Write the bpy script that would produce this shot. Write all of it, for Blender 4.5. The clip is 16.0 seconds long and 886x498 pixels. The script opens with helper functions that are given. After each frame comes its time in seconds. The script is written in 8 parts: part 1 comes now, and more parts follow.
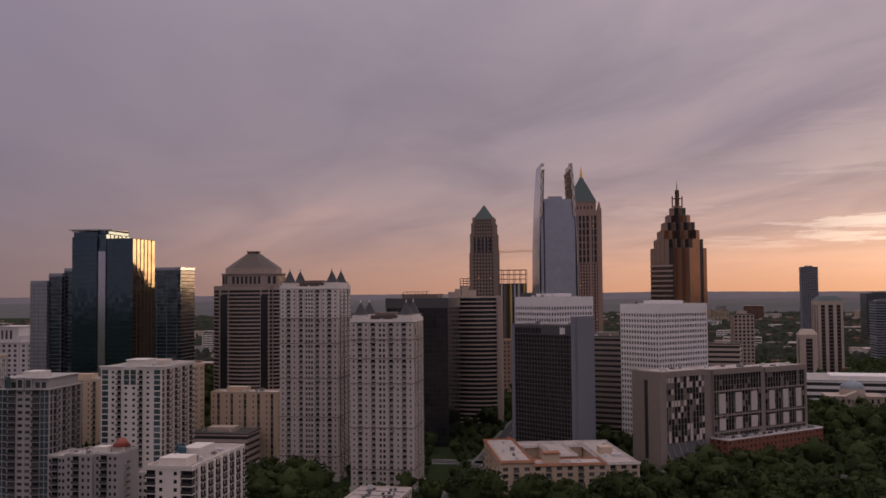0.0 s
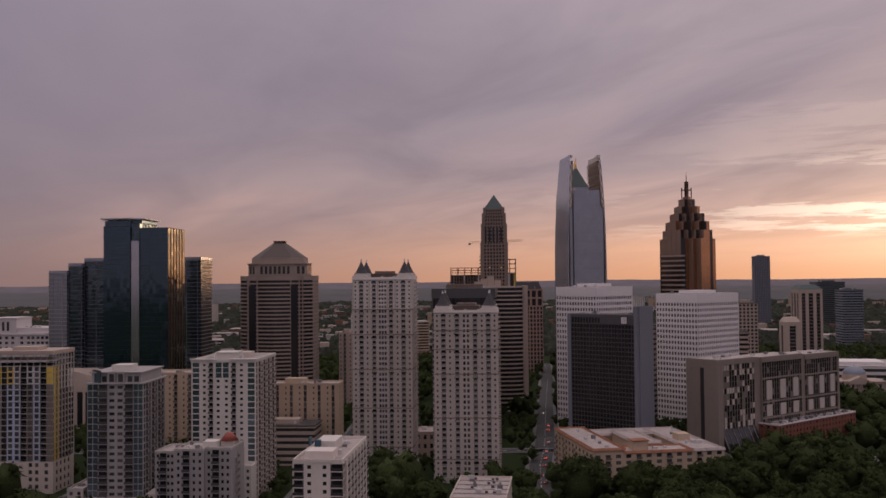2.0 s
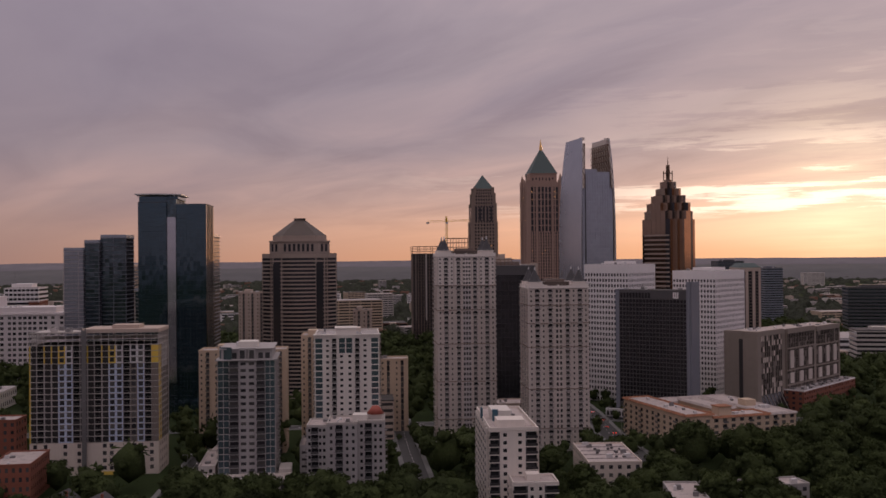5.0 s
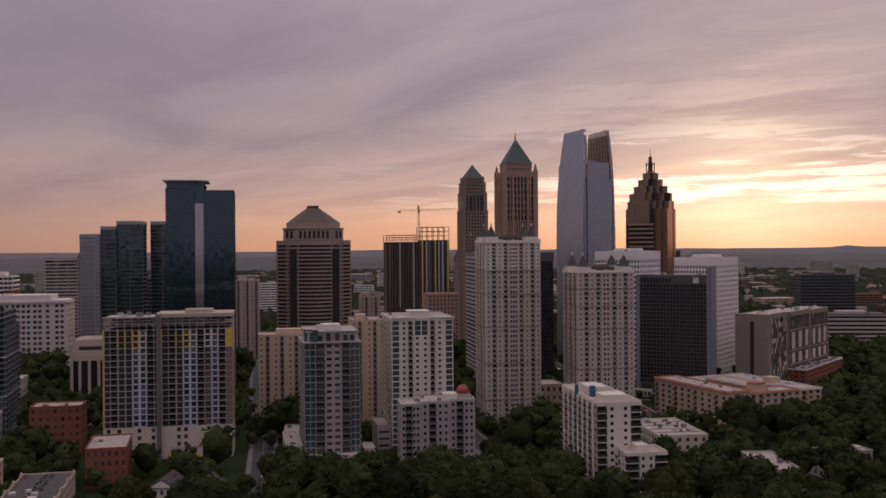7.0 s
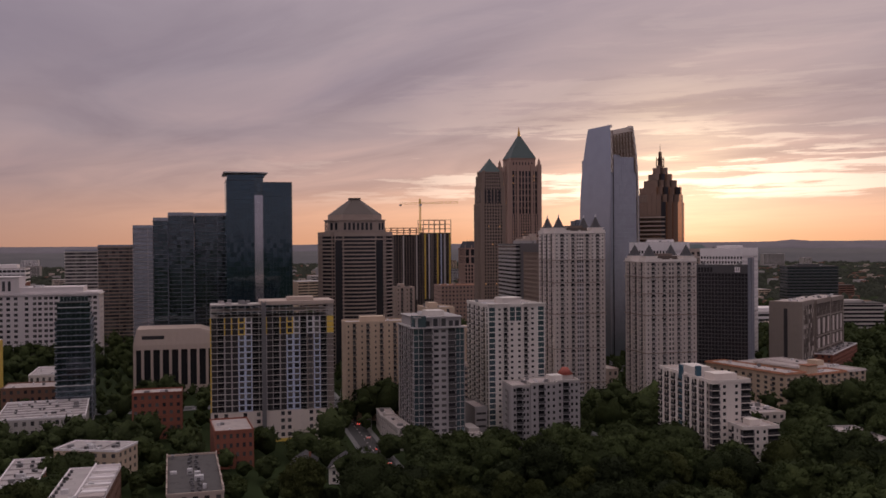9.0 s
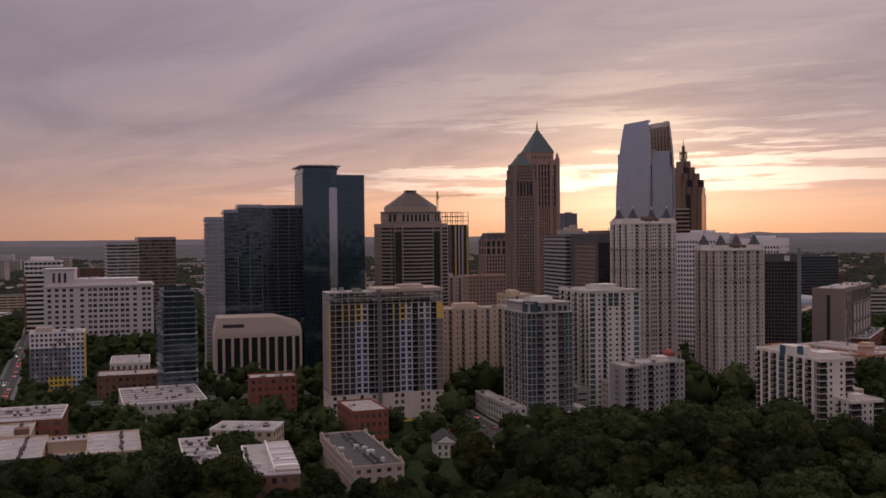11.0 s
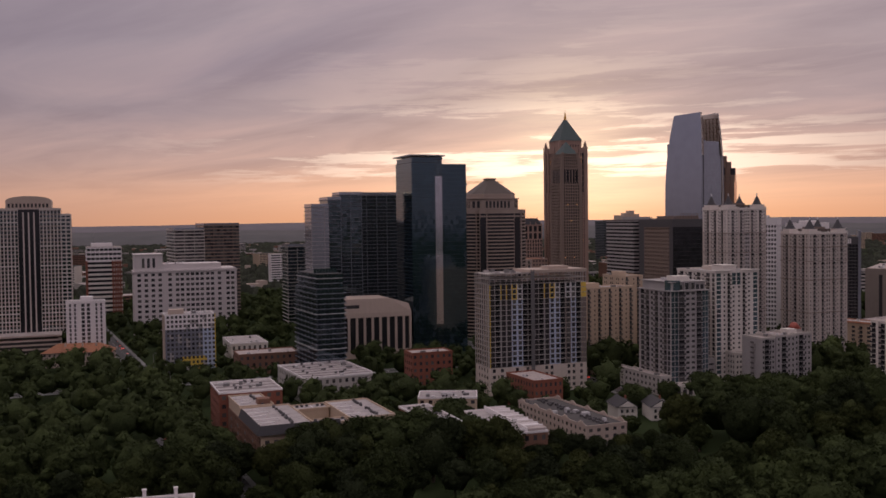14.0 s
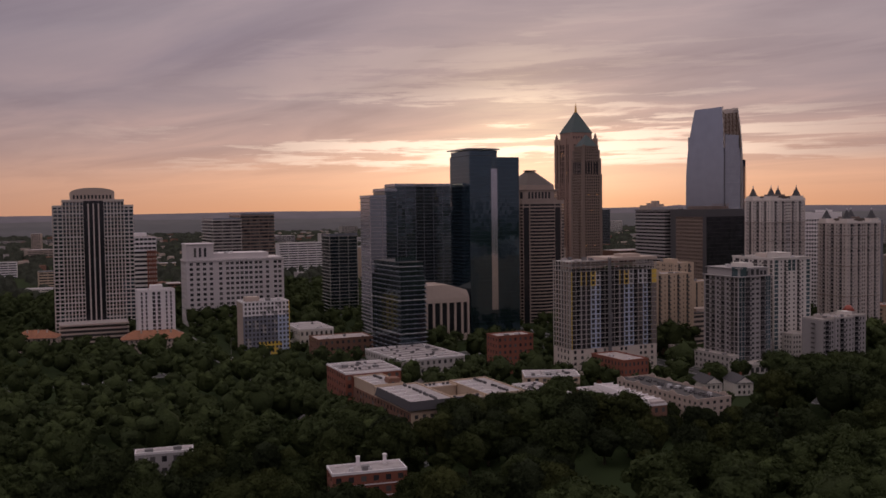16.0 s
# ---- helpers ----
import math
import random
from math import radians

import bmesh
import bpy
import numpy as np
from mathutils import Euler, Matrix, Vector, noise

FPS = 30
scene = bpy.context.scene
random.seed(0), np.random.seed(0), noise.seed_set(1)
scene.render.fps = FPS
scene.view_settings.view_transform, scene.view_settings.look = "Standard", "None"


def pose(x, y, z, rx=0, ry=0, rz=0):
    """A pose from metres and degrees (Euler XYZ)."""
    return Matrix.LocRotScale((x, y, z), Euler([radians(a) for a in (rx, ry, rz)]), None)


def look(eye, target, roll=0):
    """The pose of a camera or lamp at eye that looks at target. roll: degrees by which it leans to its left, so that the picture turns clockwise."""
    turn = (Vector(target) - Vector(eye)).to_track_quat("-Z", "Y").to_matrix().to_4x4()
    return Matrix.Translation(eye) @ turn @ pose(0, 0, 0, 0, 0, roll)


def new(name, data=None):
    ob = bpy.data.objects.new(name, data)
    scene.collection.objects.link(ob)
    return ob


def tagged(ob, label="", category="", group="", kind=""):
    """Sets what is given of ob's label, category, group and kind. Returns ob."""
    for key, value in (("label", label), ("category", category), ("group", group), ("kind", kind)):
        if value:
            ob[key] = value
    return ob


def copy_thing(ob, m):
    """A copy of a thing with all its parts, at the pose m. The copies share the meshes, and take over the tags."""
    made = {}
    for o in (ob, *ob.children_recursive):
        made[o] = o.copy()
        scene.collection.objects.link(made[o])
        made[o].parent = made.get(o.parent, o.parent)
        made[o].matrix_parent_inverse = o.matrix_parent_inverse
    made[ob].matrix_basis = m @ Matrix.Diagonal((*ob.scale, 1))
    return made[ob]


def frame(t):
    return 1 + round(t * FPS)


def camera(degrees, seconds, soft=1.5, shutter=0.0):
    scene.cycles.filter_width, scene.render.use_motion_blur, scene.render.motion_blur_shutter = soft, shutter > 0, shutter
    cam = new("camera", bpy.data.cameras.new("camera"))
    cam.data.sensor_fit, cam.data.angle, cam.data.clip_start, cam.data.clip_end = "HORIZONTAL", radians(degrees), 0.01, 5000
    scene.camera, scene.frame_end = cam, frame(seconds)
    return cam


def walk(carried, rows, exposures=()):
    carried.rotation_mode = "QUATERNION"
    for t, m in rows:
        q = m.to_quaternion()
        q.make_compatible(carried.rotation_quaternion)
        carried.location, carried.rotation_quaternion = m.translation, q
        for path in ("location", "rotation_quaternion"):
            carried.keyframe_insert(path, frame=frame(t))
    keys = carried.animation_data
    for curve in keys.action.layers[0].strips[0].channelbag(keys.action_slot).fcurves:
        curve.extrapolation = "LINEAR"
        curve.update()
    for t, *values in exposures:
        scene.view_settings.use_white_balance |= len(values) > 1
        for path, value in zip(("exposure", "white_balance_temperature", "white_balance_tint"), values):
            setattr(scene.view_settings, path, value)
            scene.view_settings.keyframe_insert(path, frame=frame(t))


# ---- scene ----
cam = camera(50.15, 16.0, 1.6)
METRES, EYE, TILT, LEAN, TURN = 605.0, 94.0, 0.0, 0.0, 0.0
ROWS = [
    (0.0, 0.00000, 0.00000, -0.00000, 0.029, 2.512, 0.502),
    (0.5, -0.03169, 0.00001, 0.00102, -1.023, 2.345, 0.509),
    (1.0, -0.06368, 0.00039, 0.00202, -2.116, 2.173, 0.529),
    (1.5, -0.09539, 0.00105, 0.00278, -3.407, 1.951, 0.549),
    (2.0, -0.12708, 0.00184, 0.00329, -4.803, 1.749, 0.561),
    (2.5, -0.15873, 0.00280, 0.00354, -6.191, 1.545, 0.553),
    (3.0, -0.19028, 0.00381, 0.00355, -7.622, 1.319, 0.545),
    (3.5, -0.22183, 0.00462, 0.00339, -9.050, 1.033, 0.539),
    (4.0, -0.25331, 0.00547, 0.00337, -10.507, 0.780, 0.547),
    (6.5, -0.41026, 0.01772, 0.00030, -17.604, -0.009, 0.397),
    (7.0, -0.44026, 0.01979, -0.00058, -18.968, -0.151, 0.422),
    (7.5, -0.47056, 0.02224, -0.00139, -20.103, -0.235, 0.436),
    (8.0, -0.50100, 0.02510, -0.00218, -21.079, -0.314, 0.437),
    (8.5, -0.53157, 0.02848, -0.00294, -21.885, -0.401, 0.428),
    (9.0, -0.56222, 0.03239, -0.00366, -22.639, -0.498, 0.426),
    (11.5, -0.71692, 0.04960, -0.00543, -25.861, -1.059, 0.571),
    (12.0, -0.74777, 0.05385, -0.00502, -26.418, -1.213, 0.546),
    (12.5, -0.77885, 0.05795, -0.00458, -26.993, -1.380, 0.538),
    (13.0, -0.81039, 0.06172, -0.00427, -27.608, -1.540, 0.594),
    (13.5, -0.84186, 0.06495, -0.00383, -28.252, -1.689, 0.648),
    (14.0, -0.87348, 0.06762, -0.00316, -28.900, -1.845, 0.701),
    (14.5, -0.90494, 0.07032, -0.00227, -29.551, -2.021, 0.762),
    (15.0, -0.93645, 0.07360, -0.00121, -30.133, -2.222, 0.830),
    (15.5, -0.96773, 0.07710, -0.00006, -30.764, -2.438, 0.843),
    (16.0, -0.99880, 0.08048, 0.00115, -31.505, -2.589, 0.771),
]
walk(cam, [(t, pose(0, 0, EYE, TILT, LEAN, TURN) @ pose(METRES * x, METRES * y, METRES * z, 90 + pitch, roll, yaw)) for t, x, y, z, yaw, pitch, roll in ROWS], ((0.0, 0.04), (12.0, 0.05), (14.5, 0.0), (16.0, -0.12)))

# ---- world and light ----
SUN_AZ, SUN_EL = 36.5, 3.7
sun_flat = Vector((math.sin(radians(SUN_AZ)), math.cos(radians(SUN_AZ)), 0))
sun_way = sun_flat * math.cos(radians(SUN_EL)) + Vector((0, 0, math.sin(radians(SUN_EL))))
scene.view_settings.exposure = 0.0


class Nodes:
    """Short calls for node trees."""

    def __init__(self, tree):
        self.tree = tree
        tree.nodes.clear()

    def add(self, kind, **values):
        node = self.tree.nodes.new(kind)
        for key, value in values.items():
            setattr(node, key, value)
        return node

    def put(self, socket, value):
        if hasattr(value, "is_linked"):
            self.tree.links.new(value, socket)
        else:
            socket.default_value = value

    def math(self, op, a, b=0.0, c=0.0, clamp=False):
        node = self.add("ShaderNodeMath", operation=op, use_clamp=clamp)
        for socket, value in zip(node.inputs, (a, b, c)):
            self.put(socket, value)
        return node.outputs[0]

    def vec(self, op, a, b=(0, 0, 0)):
        node = self.add("ShaderNodeVectorMath", operation=op)
        self.put(node.inputs[0], a)
        if op == "SCALE":
            self.put(node.inputs["Scale"], b)
        else:
            self.put(node.inputs[1], b)
        return node.outputs["Value"] if op in ("DOT_PRODUCT", "LENGTH") else node.outputs[0]

    def mix(self, f, a, b, blend="MIX"):
        node = self.add("ShaderNodeMix", data_type="RGBA", blend_type=blend)
        self.put(node.inputs[0], f)
        self.put(node.inputs[6], a)
        self.put(node.inputs[7], b)
        return node.outputs[2]

    def ramp(self, f, stops, ease="LINEAR"):
        node = self.add("ShaderNodeValToRGB")
        node.color_ramp.interpolation = ease
        while len(node.color_ramp.elements) < len(stops):
            node.color_ramp.elements.new(0.5)
        for e, (p, c) in zip(node.color_ramp.elements, stops):
            e.position = p
            e.color = (*c, 1) if isinstance(c, tuple) else (c, c, c, 1)
        self.put(node.inputs[0], f)
        return node.outputs[0]

    def noise(self, where, scale, detail=4.0, rough=0.55, warp=0.0):
        node = self.add("ShaderNodeTexNoise")
        self.put(node.inputs["Vector"], where)
        for key, value in (("Scale", scale), ("Detail", detail), ("Roughness", rough), ("Distortion", warp)):
            node.inputs[key].default_value = value
        return node.outputs[0]


def make_world():
    world = bpy.data.worlds.new("evening_sky")
    scene.world = world
    world.use_nodes = True
    n = Nodes(world.node_tree)
    way = n.add("ShaderNodeTexCoord").outputs["Generated"]
    parts = n.add("ShaderNodeSeparateXYZ")
    n.put(parts.inputs[0], way)
    x, y, z = parts.outputs
    up = n.math("MAXIMUM", z, 0.0)
    near_sun = n.math("MAXIMUM", n.vec("DOT_PRODUCT", way, tuple(sun_way)), 0.0)
    side = n.vec("DOT_PRODUCT", way, tuple(sun_flat))
    toward = n.math("MULTIPLY_ADD", side, 0.5, 0.5, True)
    # overcast veil: dusk on the far side, warm towards the sun
    veil_far = n.ramp(up, [(0.0, (0.178, 0.134, 0.150)), (0.03, (0.176, 0.137, 0.160)), (0.08, (0.172, 0.142, 0.180)), (0.16, (0.208, 0.174, 0.220)), (0.30, (0.262, 0.222, 0.274)), (0.5, (0.50, 0.430, 0.45)), (1.0, (0.80, 0.69, 0.69))])
    veil_sun = n.ramp(up, [(0.0, (0.74, 0.365, 0.215)), (0.028, (0.76, 0.42, 0.285)), (0.06, (0.56, 0.365, 0.31)), (0.11, (0.39, 0.295, 0.30)), (0.18, (0.35, 0.282, 0.305)), (0.28, (0.385, 0.315, 0.34)), (0.5, (0.50, 0.430, 0.45)), (1.0, (0.80, 0.69, 0.69))])
    warm = n.ramp(toward, [(0.0, 0.0), (0.70, 0.03), (0.80, 0.19), (0.90, 0.54), (0.97, 0.88), (1.0, 1.0)])
    sky = n.mix(warm, veil_far, veil_sun)
    # cloud sheet seen in perspective
    flat = n.math("ADD", up, 0.055)
    u = n.math("DIVIDE", x, flat)
    v = n.math("DIVIDE", y, flat)
    a = radians(14)
    along = n.math("ADD", n.math("MULTIPLY", u, -math.sin(a)), n.math("MULTIPLY", v, math.cos(a)))
    across = n.math("ADD", n.math("MULTIPLY", u, math.cos(a)), n.math("MULTIPLY", v, math.sin(a)))
    sheet = n.add("ShaderNodeCombineXYZ")
    n.put(sheet.inputs[0], n.math("MULTIPLY", along, 0.30))
    n.put(sheet.inputs[1], across)
    n.put(sheet.inputs[2], 8.7)
    bands = n.noise(sheet.outputs[0], 0.30, 3.0, 0.42, 0.7)
    shade = n.ramp(bands, [(0.30, (0.85, 0.85, 0.94)), (0.43, (0.99, 0.98, 1.01)), (0.55, (1.16, 1.12, 1.09)), (0.70, (1.45, 1.33, 1.22))], "EASE")
    calm = n.ramp(up, [(0.008, 0.0), (0.075, 1.0)])
    sky = n.mix(calm, sky, n.mix(1.0, sky, shade, "MULTIPLY"))
    fine = n.add("ShaderNodeCombineXYZ")
    n.put(fine.inputs[0], n.math("MULTIPLY", along, 0.45))
    n.put(fine.inputs[1], across)
    n.put(fine.inputs[2], 3.7)
    wisps = n.noise(fine.outputs[0], 1.15, 6.0, 0.55, 0.6)
    torn = n.mix(1.0, sky, n.ramp(wisps, [(0.32, (0.72, 0.71, 0.76)), (0.5, (1.0, 1.0, 1.0)), (0.68, (1.28, 1.22, 1.15))]), "MULTIPLY")
    sky = n.mix(n.math("MULTIPLY", n.math("MULTIPLY_ADD", warm, 0.75, 0.03), calm), sky, torn)
    # lit cloud edges and gaps low over the sun
    low = n.ramp(up, [(0.034, 0.0), (0.046, 1.0), (0.078, 1.0), (0.098, 0.40), (0.13, 0.12), (0.22, 0.04), (0.40, 0.0)], "EASE")
    streak_at = n.add("ShaderNodeCombineXYZ")
    n.put(streak_at.inputs[0], n.math("MULTIPLY", n.math("SUBTRACT", x, n.math("MULTIPLY", up, 0.9)), 6.5))
    n.put(streak_at.inputs[1], n.math("MULTIPLY", n.math("POWER", n.math("ADD", up, 0.01), 0.8), 52.0))
    n.put(streak_at.inputs[2], 8.3)
    tears = n.noise(streak_at.outputs[0], 1.5, 9.0, 0.64, 0.3)
    patch = n.noise(streak_at.outputs[0], 0.42, 2.0, 0.5, 0.2)
    streak = n.ramp(n.math("ADD", n.math("MULTIPLY", tears, 0.6), n.math("MULTIPLY", patch, 0.4)), [(0.515, 0.0), (0.540, 0.55), (0.570, 1.0)], "EASE")
    wide = n.math("POWER", near_sun, 32.0)
    gap = n.math("MULTIPLY", n.math("MULTIPLY", streak, low), wide)
    sky = n.mix(n.math("MULTIPLY", gap, 1.0, 0.0, True), sky, (1.22, 0.965, 0.78, 1))
    broken = n.math("MULTIPLY_ADD", tears, 2.2, -0.45, True)
    glow = n.math("MULTIPLY", n.math("MULTIPLY", n.math("POWER", near_sun, 420.0), broken), 0.4)
    sky = n.mix(n.math("MINIMUM", glow, 1.0), sky, (1.5, 1.16, 0.76, 1))
    # clear strip under the cloud edge, bright towards the sun
    strip = n.ramp(up, [(0.0, 0.45), (0.022, 1.0), (0.05, 0.8), (0.085, 0.2), (0.14, 0.0)], "EASE")
    strip = n.math("MULTIPLY", strip, n.math("POWER", near_sun, 55.0))
    sky = n.mix(1.0, sky, n.vec("SCALE", (0.25, 0.205, 0.15), strip), "ADD")
    halo = n.math("MULTIPLY", n.math("POWER", near_sun, 40.0), 0.05)
    sky = n.mix(1.0, sky, n.vec("SCALE", (0.85, 0.55, 0.34), halo), "ADD")
    clear = n.add("ShaderNodeTexSky", sky_type="NISHITA", sun_disc=False, sun_elevation=radians(SUN_EL), sun_rotation=radians(SUN_AZ))
    sky = n.mix(1.0, sky, (1.0, 1.0, 1.02, 1), "MULTIPLY")
    back = n.add("ShaderNodeBackground")
    n.put(back.inputs[0], sky)
    back.inputs[1].default_value = 1.0
    blue = n.add("ShaderNodeBackground")
    n.put(blue.inputs[0], clear.outputs[0])
    blue.inputs[1].default_value = 0.004
    both = n.add("ShaderNodeAddShader")
    n.put(both.inputs[0], back.outputs[0])
    n.put(both.inputs[1], blue.outputs[0])
    out = n.add("ShaderNodeOutputWorld")
    n.put(out.inputs[0], both.outputs[0])


make_world()
lamp = bpy.data.lights.new("sun", "SUN")
lamp.energy, lamp.angle, lamp.color = 0.3, radians(16), (1.0, 0.62, 0.34)
new("sun", lamp).matrix_world = look(sun_way * 3000, (0, 0, 0))


# ---- materials ----
def shader(name):
    m = bpy.data.materials.new(name)
    m.use_nodes = True
    n = Nodes(m.node_tree)
    out = n.add("ShaderNodeOutputMaterial")
    b = n.add("ShaderNodeBsdfPrincipled")
    n.put(out.inputs[0], b.outputs[0])
    return m, n, b


def wall_mat(name, colour, vary=0.16, rough=0.85, joints=0.0, streaks=0.14):
    """Painted concrete, stucco or stone: blotches, fine grain, rain streaks."""
    m, n, b = shader(name)
    at = n.add("ShaderNodeTexCoord").outputs["Object"]
    big = n.noise(at, 0.09, 3.0)
    grain = n.noise(at, 1.7, 5.0, 0.65)
    squeeze = n.vec("MULTIPLY", at, (1.1, 1.1, 0.06))
    rain = n.noise(squeeze, 0.9, 4.0, 0.6)
    tone = n.math("ADD", n.math("MULTIPLY", big, vary), n.math("MULTIPLY", grain, vary * 0.7))
    tone = n.math("ADD", tone, n.math("MULTIPLY", rain, streaks))
    tone = n.math("ADD", tone, 1.0 - vary * 0.85 - streaks * 0.5)
    base = n.vec("SCALE", colour, tone)
    dirt = n.ramp(n.noise(at, 0.33, 6.0, 0.7), [(0.52, 0.0), (0.74, 1.0)])
    base = n.mix(n.math("MULTIPLY", dirt, vary), base, (colour[0] * 0.5, colour[1] * 0.47, colour[2] * 0.44, 1))
    n.put(b.inputs["Base Color"], base)
    b.inputs["Roughness"].default_value = rough
    bump = n.add("ShaderNodeBump")
    bump.inputs["Strength"].default_value = 0.25
    bump.inputs["Distance"].default_value = 0.06
    n.put(bump.inputs["Height"], grain)
    n.put(b.inputs["Normal"], bump.outputs[0])
    return m


def glass_mat(name, colour, metal=0.75, rough=0.07, vary=0.35, single=True, coat=0.0, tilt=0.012, blinds=False):
    """Coated facade glass; panes differ in tint, some have blinds drawn, and each lies slightly out of true."""
    m, n, b = shader(name)
    at = n.add("ShaderNodeTexCoord").outputs["Object"]
    shape = n.add("ShaderNodeNewGeometry")
    if single:
        r = n.add("ShaderNodeObjectInfo").outputs["Random"]
    else:
        r = shape.outputs["Random Per Island"]
    cloudy = n.noise(at, 0.12, 2.0)
    tone = n.math("ADD", n.math("MULTIPLY", r, vary), 1.0 - vary * 0.5)
    tone = n.math("MULTIPLY", tone, n.math("MULTIPLY_ADD", cloudy, 0.2, 0.9))
    base = n.vec("SCALE", colour, tone)
    dice = n.add("ShaderNodeTexWhiteNoise", noise_dimensions="1D")
    n.put(dice.inputs["W"], n.math("MULTIPLY", r, 913.0))
    if blinds:
        base = n.mix(n.ramp(dice.outputs["Value"], [(0.0, 0.0), (0.42, 0.35), (0.62, 0.7), (0.80, 1.0)], "CONSTANT"), base, (0.23, 0.215, 0.205, 1))
    n.put(b.inputs["Base Color"], base)
    b.inputs["Metallic"].default_value = metal
    n.put(b.inputs["Roughness"], n.math("MULTIPLY_ADD", r, 0.06, rough))
    b.inputs["Coat Weight"].default_value = coat
    b.inputs["Coat IOR"].default_value = 2.2
    b.inputs["Coat Tint"].default_value = (0.42, 0.76, 0.95, 1)
    b.inputs["Coat Roughness"].default_value = 0.03
    lean = n.vec("SCALE", n.vec("SUBTRACT", dice.outputs["Color"], (0.5, 0.5, 0.5)), tilt * 2)
    n.put(b.inputs["Normal"], n.vec("NORMALIZE", n.vec("ADD", shape.outputs["Normal"], lean)))
    if coat:
        n.put(b.inputs["Coat Normal"], n.vec("NORMALIZE", n.vec("ADD", shape.outputs["Normal"], lean)))
    return m


def brick_mat(name, colour):
    m, n, b = shader(name)
    at = n.add("ShaderNodeTexCoord").outputs["Object"]
    course = n.math("FRACT", n.math("MULTIPLY", n.vec("DOT_PRODUCT", at, (0, 0, 1)), 6.0))
    tone = n.math("MULTIPLY_ADD", n.noise(at, 3.0, 4.0, 0.7), 0.5, 0.72)
    tone = n.math("MULTIPLY", tone, n.math("MULTIPLY_ADD", n.noise(at, 0.2, 3.0), 0.35, 0.8))
    tone = n.math("MULTIPLY", tone, n.ramp(course, [(0.0, 1.12), (0.14, 1.0), (1.0, 0.96)]))
    n.put(b.inputs["Base Color"], n.vec("SCALE", colour, tone))
    b.inputs["Roughness"].default_value = 0.9
    return m


def roof_mat(name, colour, vary=0.3):
    """Flat roof membrane or gravel with ponding stains and patches."""
    m, n, b = shader(name)
    at = n.add("ShaderNodeTexCoord").outputs["Object"]
    tone = n.math("MULTIPLY_ADD", n.noise(at, 0.16, 5.0, 0.65, 0.6), vary * 1.6, 1.0 - vary * 0.8)
    tone = n.math("MULTIPLY", tone, n.math("MULTIPLY_ADD", n.noise(at, 2.5, 3.0), 0.24, 0.88))
    pond = n.ramp(n.noise(at, 0.3, 4.0, 0.6), [(0.55, 1.0), (0.62, 0.72), (0.68, 0.88)])
    n.put(b.inputs["Base Color"], n.vec("SCALE", colour, n.math("MULTIPLY", tone, pond)))
    b.inputs["Roughness"].default_value = 0.9
    return m


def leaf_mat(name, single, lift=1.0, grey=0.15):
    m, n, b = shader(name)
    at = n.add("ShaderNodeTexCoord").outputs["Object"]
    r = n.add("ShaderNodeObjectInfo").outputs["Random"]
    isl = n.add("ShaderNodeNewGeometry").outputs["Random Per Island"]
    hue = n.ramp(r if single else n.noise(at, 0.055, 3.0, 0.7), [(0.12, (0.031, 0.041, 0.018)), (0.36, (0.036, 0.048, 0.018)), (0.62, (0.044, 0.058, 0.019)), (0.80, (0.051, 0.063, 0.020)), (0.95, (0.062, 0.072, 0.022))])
    # the grey share puts distance haze into the leaf colour
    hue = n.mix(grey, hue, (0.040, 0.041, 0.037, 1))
    tone = n.math("MULTIPLY_ADD", isl, 0.45, 0.74)
    place = n.add("ShaderNodeNewGeometry").outputs["Position"]
    tuft = n.ramp(n.noise(place, 1.3, 5.0, 0.75), [(0.34, 0.72), (0.5, 1.0), (0.66, 1.32)])
    tone = n.math("MULTIPLY", n.math("MULTIPLY", tone, lift), tuft)
    n.put(b.inputs["Base Color"], n.vec("SCALE", hue, tone))
    b.inputs["Roughness"].default_value = 1.0
    b.inputs["Specular IOR Level"].default_value = 0.06
    bump = n.add("ShaderNodeBump")
    bump.inputs["Strength"].default_value = 0.9
    bump.inputs["Distance"].default_value = 1.0
    n.put(bump.inputs["Height"], n.noise(place, 0.9, 4.0, 0.7))
    n.put(b.inputs["Normal"], bump.outputs[0])
    return m


def plain(name, colour, rough=0.6, metal=0.0, vary=0.2):
    m, n, b = shader(name)
    at = n.add("ShaderNodeTexCoord").outputs["Object"]
    tone = n.math("MULTIPLY_ADD", n.noise(at, 0.6, 5.0, 0.65), vary * 2, 1 - vary)
    n.put(b.inputs["Base Color"], n.vec("SCALE", colour, tone))
    b.inputs["Roughness"].default_value = rough
    b.inputs["Metallic"].default_value = metal
    return m


def ground_mat():
    m, n, b = shader("ground")
    at = n.add("ShaderNodeTexCoord").outputs["Object"]
    mow = n.noise(at, 0.02, 4.0, 0.6)
    blades = n.noise(at, 0.9, 5.0, 0.7)
    grass = n.mix(mow, (0.026, 0.040, 0.017, 1), (0.042, 0.060, 0.022, 1))
    bare = n.ramp(n.noise(at, 0.035, 5.0, 0.65), [(0.60, 0.0), (0.72, 1.0)])
    colour = n.mix(n.math("MULTIPLY", bare, 0.4), grass, (0.075, 0.062, 0.048, 1))
    n.put(b.inputs["Base Color"], n.mix(n.math("MULTIPLY", blades, 0.5), colour, (0.02, 0.026, 0.012, 1)))
    b.inputs["Roughness"].default_value = 1.0
    b.inputs["Specular IOR Level"].default_value = 0.05
    return m


